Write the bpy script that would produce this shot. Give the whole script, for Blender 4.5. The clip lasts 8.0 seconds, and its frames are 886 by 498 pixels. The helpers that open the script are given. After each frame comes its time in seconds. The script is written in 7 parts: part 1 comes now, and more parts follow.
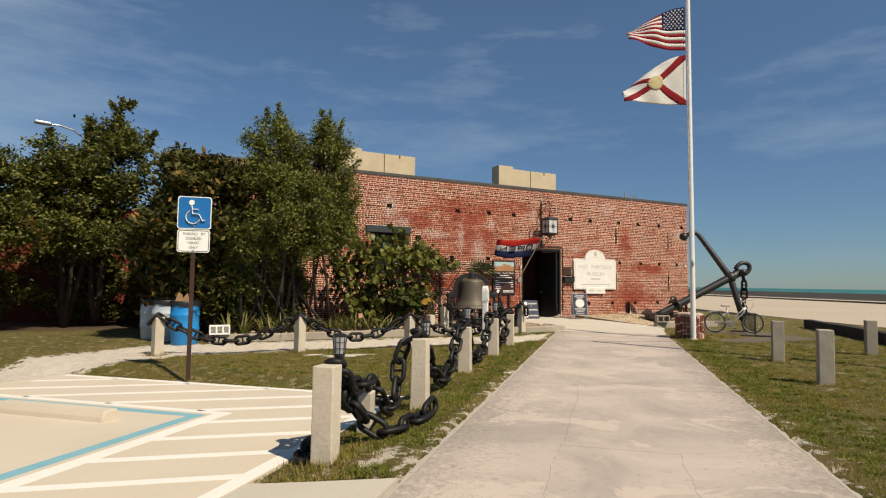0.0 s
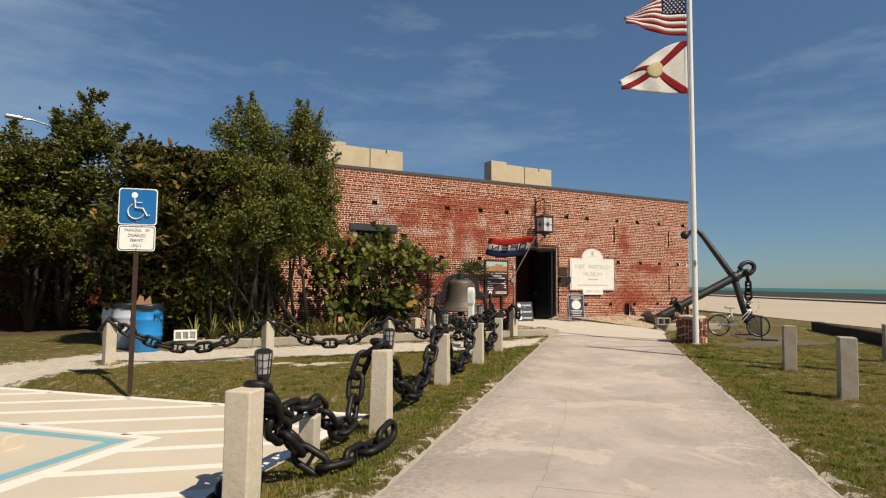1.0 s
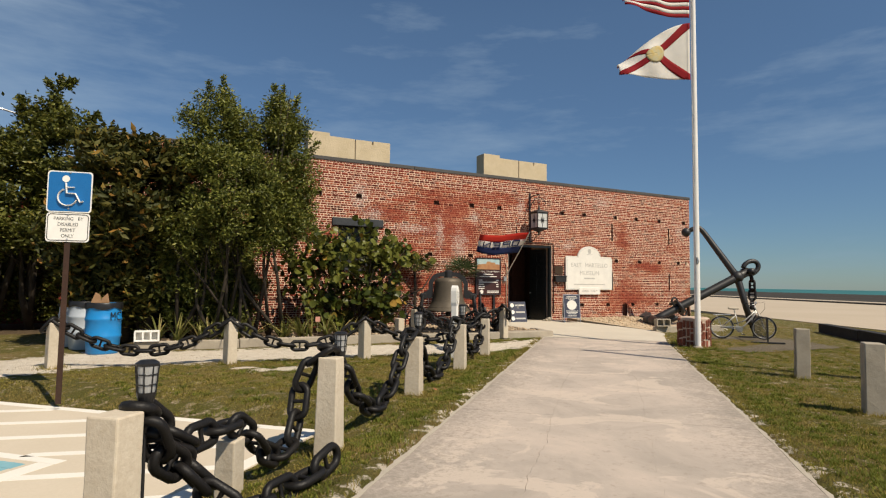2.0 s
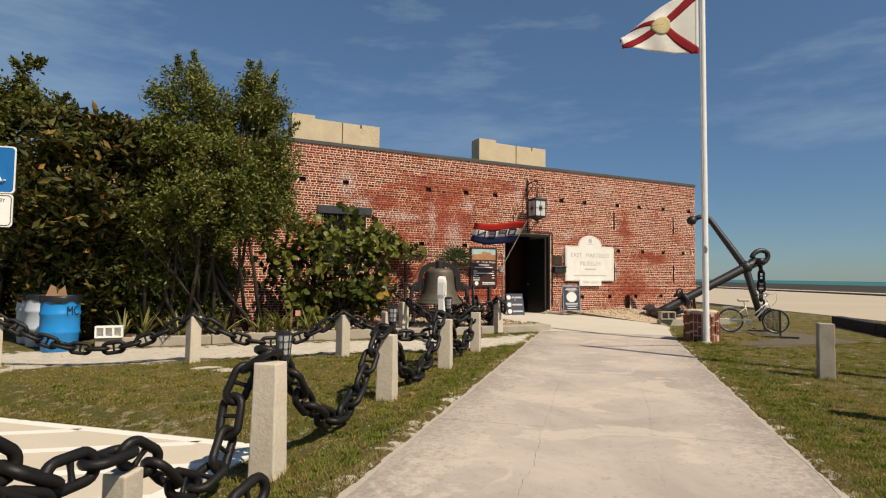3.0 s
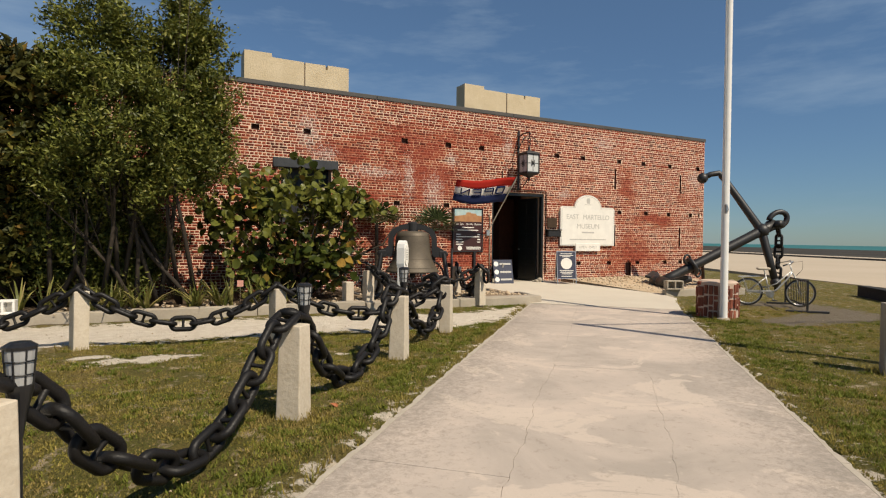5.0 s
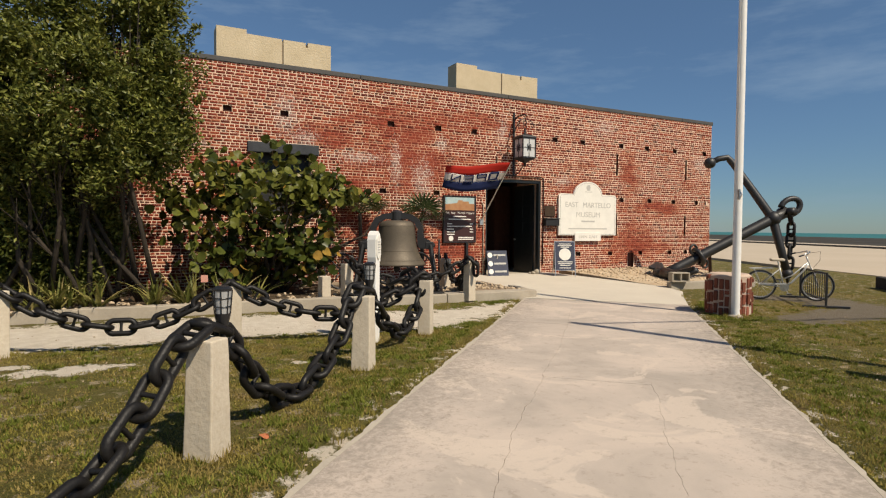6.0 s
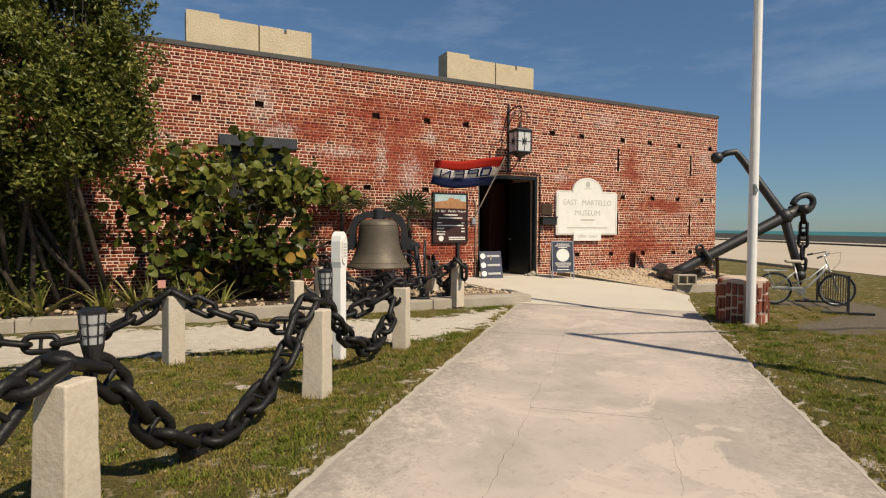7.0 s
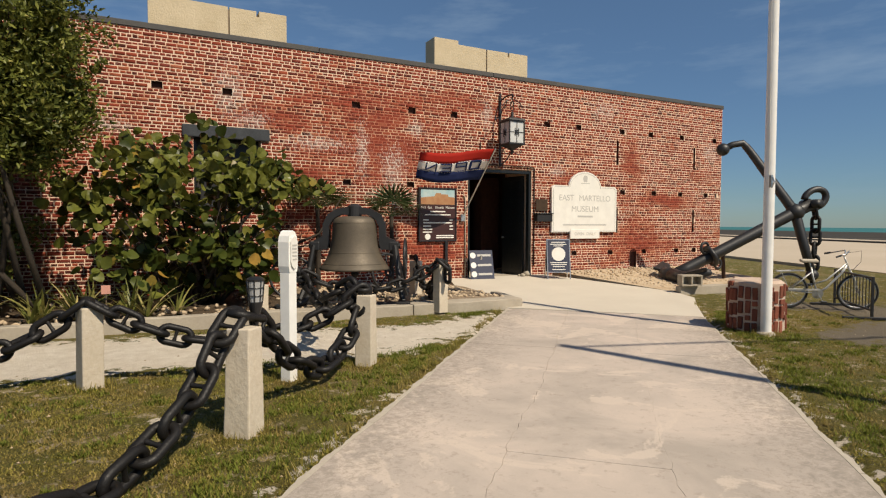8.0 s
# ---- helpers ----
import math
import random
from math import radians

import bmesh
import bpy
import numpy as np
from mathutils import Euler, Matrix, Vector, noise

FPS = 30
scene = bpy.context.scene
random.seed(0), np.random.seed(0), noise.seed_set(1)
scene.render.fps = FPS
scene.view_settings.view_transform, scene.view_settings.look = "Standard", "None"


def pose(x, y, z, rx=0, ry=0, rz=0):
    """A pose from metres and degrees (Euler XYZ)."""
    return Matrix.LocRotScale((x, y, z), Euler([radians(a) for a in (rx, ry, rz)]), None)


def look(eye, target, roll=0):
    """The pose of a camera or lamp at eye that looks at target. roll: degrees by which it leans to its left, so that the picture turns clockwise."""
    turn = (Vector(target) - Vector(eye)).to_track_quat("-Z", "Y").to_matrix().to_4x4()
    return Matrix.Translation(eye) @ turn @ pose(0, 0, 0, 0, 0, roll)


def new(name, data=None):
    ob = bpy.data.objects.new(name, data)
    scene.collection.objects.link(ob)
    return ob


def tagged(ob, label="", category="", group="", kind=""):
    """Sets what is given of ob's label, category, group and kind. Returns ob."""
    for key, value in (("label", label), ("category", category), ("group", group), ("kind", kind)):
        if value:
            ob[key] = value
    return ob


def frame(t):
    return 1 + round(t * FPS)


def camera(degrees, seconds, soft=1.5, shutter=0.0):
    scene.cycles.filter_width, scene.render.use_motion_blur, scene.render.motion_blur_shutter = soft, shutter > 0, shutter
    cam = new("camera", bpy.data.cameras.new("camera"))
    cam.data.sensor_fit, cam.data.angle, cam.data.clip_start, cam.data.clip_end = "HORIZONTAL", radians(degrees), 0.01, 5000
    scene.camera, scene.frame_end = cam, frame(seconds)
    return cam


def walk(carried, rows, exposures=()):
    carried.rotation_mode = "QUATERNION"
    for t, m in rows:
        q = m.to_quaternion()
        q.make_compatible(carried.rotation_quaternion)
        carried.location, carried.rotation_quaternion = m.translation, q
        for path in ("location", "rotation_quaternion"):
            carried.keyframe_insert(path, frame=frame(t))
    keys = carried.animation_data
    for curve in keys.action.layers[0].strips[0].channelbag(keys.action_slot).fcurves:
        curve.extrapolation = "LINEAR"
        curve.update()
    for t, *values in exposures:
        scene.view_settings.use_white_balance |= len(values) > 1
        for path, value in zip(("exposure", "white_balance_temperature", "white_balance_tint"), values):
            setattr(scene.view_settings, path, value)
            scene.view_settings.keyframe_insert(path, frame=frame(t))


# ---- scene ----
cam = camera(75.4, 8.0, soft=1.2)
PATH = [
    (0, (-0.101, -0.091, 1.565), (0.821, 1.68, 1.685), 0.5),
    (0.5, (0.339, 0.277, 1.585), (1.263, 2.046, 1.705), 0.5),
    (1, (0.755, 0.665, 1.592), (1.676, 2.436, 1.713), 0.4),
    (1.5, (1.167, 1.036, 1.578), (2.091, 2.806, 1.701), 0.7),
    (3, (2.315, 2.161, 1.533), (3.232, 3.937, 1.625), 0.5),
    (3.5, (2.669, 2.591, 1.534), (3.591, 4.364, 1.602), 0.7),
    (4, (3.059, 2.995, 1.545), (3.983, 4.768, 1.591), 0.7),
    (4.5, (3.441, 3.436, 1.54), (4.367, 5.209, 1.543), 0.7),
    (6, (4.625, 4.622, 1.558), (5.542, 6.398, 1.486), 0.4),
    (6.5, (4.988, 5.007, 1.552), (5.902, 6.784, 1.478), 0.4),
    (7, (5.357, 5.398, 1.572), (6.272, 7.175, 1.496), 0.3),
    (7.5, (5.737, 5.753, 1.579), (6.648, 7.531, 1.497), 0.3),
    (8, (6.117, 6.159, 1.575), (7.032, 7.936, 1.49), 0.1),
]
walk(cam, [(t, look(eye, target, roll)) for t, eye, target, roll in PATH])

# ---- world, sun ----
SUN_DIR = Vector((0.316 * 0.643, -0.949 * 0.643, 0.766))  # towards the sun
world = bpy.data.worlds.new("sky")
scene.world = world
world.use_nodes = True
wn, wl = world.node_tree.nodes, world.node_tree.links
sky = wn.new("ShaderNodeTexSky")
sky.sky_type, sky.sun_disc = "NISHITA", False
sky.sun_elevation, sky.sun_rotation = radians(50), math.atan2(SUN_DIR.x, SUN_DIR.y)
sky.air_density, sky.dust_density, sky.ozone_density = 0.9, 0.1, 1.6
wtc = wn.new("ShaderNodeTexCoord")
wmap = wn.new("ShaderNodeMapping")
wmap.inputs["Scale"].default_value = (1.2, 1.2, 5.5)
wnoise = wn.new("ShaderNodeTexNoise")
wnoise.inputs["Scale"].default_value, wnoise.inputs["Detail"].default_value = 2.1, 6
wnoise.inputs["Roughness"].default_value = 0.62
wramp = wn.new("ShaderNodeValToRGB")
wramp.color_ramp.elements[0].position, wramp.color_ramp.elements[1].position = 0.5, 0.78
wramp.color_ramp.elements[1].color = (0.38, 0.38, 0.38, 1)
wmix = wn.new("ShaderNodeMix")
wmix.data_type = "RGBA"
wmix.inputs[7].default_value = (7.0, 7.4, 8.0, 1)
wl.new(wtc.outputs["Generated"], wmap.inputs["Vector"])
wl.new(wmap.outputs["Vector"], wnoise.inputs["Vector"])
wdot = wn.new("ShaderNodeVectorMath")
wdot.operation = "DOT_PRODUCT"
wdot.inputs[1].default_value = (-0.47, 0.85, 0.23)
wl.new(wtc.outputs["Generated"], wdot.inputs[0])
whaze = wn.new("ShaderNodeMapRange")
whaze.inputs["From Min"].default_value, whaze.inputs["From Max"].default_value = 0.80, 1.0
whaze.inputs["To Min"].default_value, whaze.inputs["To Max"].default_value = 0.0, 0.34
wl.new(wdot.outputs["Value"], whaze.inputs["Value"])
wsum = wn.new("ShaderNodeMath")
wl.new(wnoise.outputs["Fac"], wsum.inputs[0])
wl.new(whaze.outputs["Result"], wsum.inputs[1])
wl.new(wsum.outputs[0], wramp.inputs["Fac"])
wl.new(wramp.outputs["Color"], wmix.inputs[0])
wl.new(sky.outputs["Color"], wmix.inputs[6])
wsep = wn.new("ShaderNodeSeparateXYZ")
wl.new(wtc.outputs["Generated"], wsep.inputs[0])
wgrad = wn.new("ShaderNodeValToRGB")
for e, (p, c) in zip(wgrad.color_ramp.elements, ((0.0, (0.42, 0.555, 0.70, 1)), (0.42, (0.82, 0.94, 0.985, 1)))):
    e.position, e.color = p, c
wl.new(wsep.outputs[2], wgrad.inputs["Fac"])
wmul = wn.new("ShaderNodeMix")
wmul.data_type, wmul.blend_type = "RGBA", "MULTIPLY"
wmul.inputs[0].default_value = 1.0
wl.new(wmix.outputs[2], wmul.inputs[6])
wl.new(wgrad.outputs["Color"], wmul.inputs[7])
wl.new(wmul.outputs[2], wn["Background"].inputs["Color"])
wn["Background"].inputs["Strength"].default_value = 0.08
sun = new("sun", bpy.data.lights.new("sun", "SUN"))
sun.data.energy, sun.data.angle, sun.data.color = 5.0, radians(0.53), (1.0, 0.885, 0.71)
sun.matrix_world = look((0, 0, 60), Vector((0, 0, 60)) - SUN_DIR)
scene.view_settings.exposure = 0.12

# ---- materials ----


def nodes_of(name):
    m = bpy.data.materials.new(name)
    m.use_nodes = True
    nt = m.node_tree
    return m, nt.nodes, nt.links, nt.nodes["Principled BSDF"]


def ramp_node(n, stops):
    r = n.new("ShaderNodeValToRGB")
    while len(r.color_ramp.elements) < len(stops):
        r.color_ramp.elements.new(0.5)
    for e, (p, c) in zip(r.color_ramp.elements, stops):
        e.position, e.color = p, (*c, 1) if len(c) == 3 else c
    return r


def noise_node(n, l, scale, detail=4, rough=0.6, vec=None, dist=0.0):
    t = n.new("ShaderNodeTexNoise")
    t.inputs["Scale"].default_value, t.inputs["Detail"].default_value = scale, detail
    t.inputs["Roughness"].default_value, t.inputs["Distortion"].default_value = rough, dist
    if vec is not None:
        l.new(vec, t.inputs["Vector"])
    return t


def mix_node(n, l, fac, a, b, blend="MIX"):
    m = n.new("ShaderNodeMix")
    m.data_type, m.blend_type = "RGBA", blend
    for k, v in ((0, fac), (6, a), (7, b)):
        if hasattr(v, "is_output"):
            l.new(v, m.inputs[k])
        else:
            m.inputs[k].default_value = v if k == 0 else (*v, 1)
    return m.outputs[2]


def math_node(n, l, op, a, b=0.0, clamp=False):
    m = n.new("ShaderNodeMath")
    m.operation, m.use_clamp = op, clamp
    for k, v in ((0, a), (1, b)):
        if hasattr(v, "is_output"):
            l.new(v, m.inputs[k])
        else:
            m.inputs[k].default_value = v
    return m.outputs[0]


def bump_node(n, l, b, height, strength=0.4, distance=0.01):
    u = n.new("ShaderNodeBump")
    u.inputs["Strength"].default_value, u.inputs["Distance"].default_value = strength, distance
    l.new(height, u.inputs["Height"])
    l.new(u.outputs["Normal"], b.inputs["Normal"])


def surface(name, c0, c1, c2=None, big=1.5, fine=40.0, rough=0.8, metal=0.0, bump=0.3, dist=0.006, vary=0.0, spec=0.4, stain=0.5):
    """Two scales of variation between colours, with fine relief; vary: brightness by object or island."""
    m, n, l, b = nodes_of(name)
    pos = n.new("ShaderNodeNewGeometry").outputs["Position"]
    large = noise_node(n, l, big, 5, 0.62, pos)
    small = noise_node(n, l, fine, 4, 0.65, pos)
    r = ramp_node(n, [(0.32, c0), (0.68, c1)])
    l.new(large.outputs["Fac"], r.inputs["Fac"])
    col = mix_node(n, l, math_node(n, l, "MULTIPLY", small.outputs["Fac"], stain), r.outputs["Color"], c2 or [v * 0.72 for v in c0])
    if vary:
        rnd = n.new("ShaderNodeObjectInfo").outputs["Random"]
        k = math_node(n, l, "ADD", math_node(n, l, "MULTIPLY", rnd, vary), 1 - vary / 2)
        g = n.new("ShaderNodeCombineColor")
        for i in range(3):
            l.new(k, g.inputs[i])
        col = mix_node(n, l, 1.0, col, g.outputs[0], "MULTIPLY")
    l.new(col, b.inputs["Base Color"])
    rr = ramp_node(n, [(0.3, (max(rough - 0.12, 0.03),) * 3), (0.7, (min(rough + 0.1, 1),) * 3)])
    l.new(small.outputs["Fac"], rr.inputs["Fac"])
    l.new(rr.outputs["Color"], b.inputs["Roughness"])
    b.inputs["Metallic"].default_value = metal
    b.inputs["Specular IOR Level"].default_value = spec
    if bump:
        bump_node(n, l, b, small.outputs["Fac"], bump, dist)
    return m


def brick_material(name, by_island):
    m, n, l, b = nodes_of(name)
    geo = n.new("ShaderNodeNewGeometry")
    pos = geo.outputs["Position"]
    rnd = geo.outputs["Random Per Island"] if by_island else n.new("ShaderNodeObjectInfo").outputs["Random"]
    base = ramp_node(n, [(0.0, (0.060, 0.014, 0.009)), (0.16, (0.150, 0.025, 0.013)), (0.70, (0.250, 0.039, 0.017)), (0.92, (0.31, 0.064, 0.026)), (1.0, (0.38, 0.13, 0.065))])
    l.new(rnd, base.inputs["Fac"])
    rr = ramp_node(n, [(0.50, (0, 0, 0)), (0.66, (1, 1, 1))])
    l.new(red_wash(n, l, pos), rr.inputs["Fac"])
    col = mix_node(n, l, math_node(n, l, "MULTIPLY", rr.outputs["Color"], 0.45), base.outputs["Color"], (0.25, 0.036, 0.017))
    col = white_bloom(n, l, pos, col, 0.30)
    grit = noise_node(n, l, 90, 4, 0.7, pos)
    col = mix_node(n, l, math_node(n, l, "MULTIPLY", grit.outputs["Fac"], 0.4), col, (0.07, 0.026, 0.02))
    l.new(col, b.inputs["Base Color"])
    b.inputs["Roughness"].default_value = 0.88
    b.inputs["Specular IOR Level"].default_value = 0.25
    bump_node(n, l, b, grit.outputs["Fac"], 0.5, 0.004)
    return m


RED_WASH = ((11.3, 3.3, 2.5, 1.2), (13.0, 4.7, 2.2, 0.4), (9.2, 2.6, 1.2, 0.5), (10.9, 4.35, 2.3, 0.6), (9.0, 3.9, 1.6, 0.4), (12.4, 1.2, 2.0, 0.8), (19.4, 1.0, 1.7, 0.9), (19.2, 3.3, 0.5, 0.8), (17.0, 2.9, 1.3, 0.35), (20.6, 2.35, 2.2, 0.3), (6.4, 3.0, 1.3, 0.35), (3.0, 3.0, 2.2, 1.2), (10.0, 1.6, 1.5, 0.5))
BLOOM = ((7.7, 4.35, 0.5, 1.0), (8.15, 3.78, 0.65, 0.4), (10.6, 3.3, 0.3, 1.0), (11.4, 2.9, 0.55, 0.9), (12.0, 3.9, 0.35, 0.35), (9.6, 3.4, 1.3, 0.3), (14.0, 4.45, 0.3, 0.6), (22.6, 3.95, 0.55, 0.5), (16.3, 3.05, 0.55, 0.3), (5.5, 3.5, 0.6, 0.25), (12.2, 2.25, 1.1, 0.35), (20.5, 0.25, 3.0, 0.3), (18.0, 4.9, 0.8, 0.4))


def spots_field(n, l, pos, spots):
    """1 at the heart of each weathered patch of the front, falling to 0 at its rim."""
    total = None
    for x, z, rx, rz in spots:
        a = n.new("ShaderNodeVectorMath")
        a.operation = "SUBTRACT"
        l.new(pos, a.inputs[0])
        a.inputs[1].default_value = (x, 19.01, z)
        b = n.new("ShaderNodeVectorMath")
        b.operation = "MULTIPLY"
        l.new(a.outputs[0], b.inputs[0])
        b.inputs[1].default_value = (1 / rx, 0.3, 1 / rz)
        c = n.new("ShaderNodeVectorMath")
        c.operation = "LENGTH"
        l.new(b.outputs[0], c.inputs[0])
        f = math_node(n, l, "SUBTRACT", 1.15, c.outputs["Value"], True)
        total = f if total is None else math_node(n, l, "MAXIMUM", total, f)
    return total


def red_wash(n, l, pos):
    mr = n.new("ShaderNodeMapping")
    mr.inputs["Scale"].default_value = (0.7, 1.0, 1.9)
    l.new(pos, mr.inputs["Vector"])
    red = noise_node(n, l, 1.3, 8, 0.78, mr.outputs["Vector"], 0.3)
    return math_node(n, l, "ADD", math_node(n, l, "MULTIPLY", red.outputs["Fac"], 0.95), math_node(n, l, "MULTIPLY", spots_field(n, l, pos, RED_WASH), 0.20))


def white_bloom(n, l, pos, col, amount):
    """Salt bloom and old limewash: pale ragged drips on the masonry."""
    mp = n.new("ShaderNodeMapping")
    mp.inputs["Scale"].default_value = (1.3, 1.0, 0.5)
    l.new(pos, mp.inputs["Vector"])
    a = spots_field(n, l, pos, BLOOM)
    c = noise_node(n, l, 22.0, 7, 0.85, mp.outputs["Vector"])
    f = math_node(n, l, "ADD", math_node(n, l, "MULTIPLY", a, 0.19), math_node(n, l, "MULTIPLY", c.outputs["Fac"], 1.0))
    r = ramp_node(n, [(0.635, (0, 0, 0)), (0.66, (1, 1, 1))])
    l.new(f, r.inputs["Fac"])
    return mix_node(n, l, math_node(n, l, "MULTIPLY", r.outputs["Color"], amount), col, (0.70, 0.59, 0.50))


def mortar_material():
    m, n, l, b = nodes_of("lime mortar")
    pos = n.new("ShaderNodeNewGeometry").outputs["Position"]
    rr = ramp_node(n, [(0.50, (0.78, 0.565, 0.415)), (0.58, (0.58, 0.31, 0.19)), (0.68, (0.33, 0.08, 0.043))])
    l.new(red_wash(n, l, pos), rr.inputs["Fac"])
    col = white_bloom(n, l, pos, rr.outputs["Color"], 0.95)
    g = noise_node(n, l, 60, 4, 0.7, pos)
    col = mix_node(n, l, math_node(n, l, "MULTIPLY", g.outputs["Fac"], 0.28), col, (0.30, 0.18, 0.13))
    l.new(col, b.inputs["Base Color"])
    b.inputs["Roughness"].default_value = 0.95
    b.inputs["Specular IOR Level"].default_value = 0.2
    bump_node(n, l, b, g.outputs["Fac"], 0.5, 0.004)
    return m


def leaf_material(name, dark, mid, light, odd, rough=0.45, through_light=0.16, patch=None, scale=1.3):
    m, n, l, b = nodes_of(name)
    geo = n.new("ShaderNodeNewGeometry")
    r = ramp_node(n, [(0.0, dark), (0.5, mid), (0.90, light), (1.0, odd)])
    l.new(geo.outputs["Random Per Island"], r.inputs["Fac"])
    tone = noise_node(n, l, scale, 4, 0.65, geo.outputs["Position"])
    tr_ = ramp_node(n, [(0.40, (0.1, 0.1, 0.1)), (0.62, (0.85, 0.85, 0.85))])
    l.new(tone.outputs["Fac"], tr_.inputs["Fac"])
    col = mix_node(n, l, math_node(n, l, "MULTIPLY", tr_.outputs["Color"], 0.75 if patch else 0.5), r.outputs["Color"], patch or dark)
    l.new(col, b.inputs["Base Color"])
    b.inputs["Roughness"].default_value = rough
    b.inputs["Specular IOR Level"].default_value = 0.22
    tr = n.new("ShaderNodeBsdfTranslucent")
    l.new(mix_node(n, l, 0.5, col, light), tr.inputs["Color"])
    mx = n.new("ShaderNodeMixShader")
    mx.inputs[0].default_value = through_light
    l.new(b.outputs[0], mx.inputs[1])
    l.new(tr.outputs[0], mx.inputs[2])
    l.new(mx.outputs[0], n["Material Output"].inputs["Surface"])
    return m


def ground_material():
    m, n, l, b = nodes_of("lawn and sand")
    pos = n.new("ShaderNodeNewGeometry").outputs["Position"]

    def mask(name):
        a = n.new("ShaderNodeAttribute")
        a.attribute_name = name
        return a.outputs["Fac"]
    big = noise_node(n, l, 0.55, 5, 0.65, pos, 0.4)
    mid = noise_node(n, l, 4.5, 6, 0.72, pos)
    fine = noise_node(n, l, 55, 5, 0.75, pos)
    g = ramp_node(n, [(0.36, (0.29, 0.20, 0.10)), (0.45, (0.19, 0.15, 0.046)), (0.54, (0.125, 0.12, 0.026)), (0.64, (0.28, 0.20, 0.088))])
    l.new(math_node(n, l, "ADD", math_node(n, l, "MULTIPLY", big.outputs["Fac"], 0.55), math_node(n, l, "MULTIPLY", mid.outputs["Fac"], 0.45)), g.inputs["Fac"])
    ramp_fine = ramp_node(n, [(0.44, (0, 0, 0)), (0.64, (0.75, 0.75, 0.75))])
    l.new(fine.outputs["Fac"], ramp_fine.inputs["Fac"])
    lawn = mix_node(n, l, ramp_fine.outputs["Color"], g.outputs["Color"], (0.040, 0.034, 0.012))
    bare = ramp_node(n, [(0.54, (0, 0, 0)), (0.63, (1, 1, 1))])
    l.new(mid.outputs["Fac"], bare.inputs["Fac"])
    lawn = mix_node(n, l, math_node(n, l, "MULTIPLY", bare.outputs["Color"], 0.8), lawn, (0.43, 0.34, 0.23))
    sandc = ramp_node(n, [(0.35, (0.82, 0.74, 0.62)), (0.6, (0.68, 0.59, 0.47)), (0.75, (0.84, 0.77, 0.66))])
    l.new(mid.outputs["Fac"], sandc.inputs["Fac"])
    sand = mix_node(n, l, math_node(n, l, "MULTIPLY", fine.outputs["Fac"], 0.28), sandc.outputs["Color"], (0.46, 0.38, 0.27))
    wob = math_node(n, l, "MULTIPLY", math_node(n, l, "SUBTRACT", mid.outputs["Fac"], 0.5), 2.3)

    def edge(name):
        e = math_node(n, l, "ADD", mask(name), wob)
        r = ramp_node(n, [(0.42, (0, 0, 0)), (0.58, (1, 1, 1))])
        l.new(e, r.inputs["Fac"])
        return r.outputs["Color"]
    col = mix_node(n, l, edge("sand"), lawn, sand)
    col = mix_node(n, l, edge("pad"), col, mix_node(n, l, fine.outputs["Fac"], (0.11, 0.088, 0.06), (0.24, 0.20, 0.145)))
    col = mix_node(n, l, edge("soil"), col, mix_node(n, l, mid.outputs["Fac"], (0.035, 0.025, 0.016), (0.17, 0.12, 0.075)))
    l.new(col, b.inputs["Base Color"])
    b.inputs["Roughness"].default_value = 0.95
    b.inputs["Specular IOR Level"].default_value = 0.15
    bump_node(n, l, b, fine.outputs["Fac"], 1.0, 0.035)
    return m


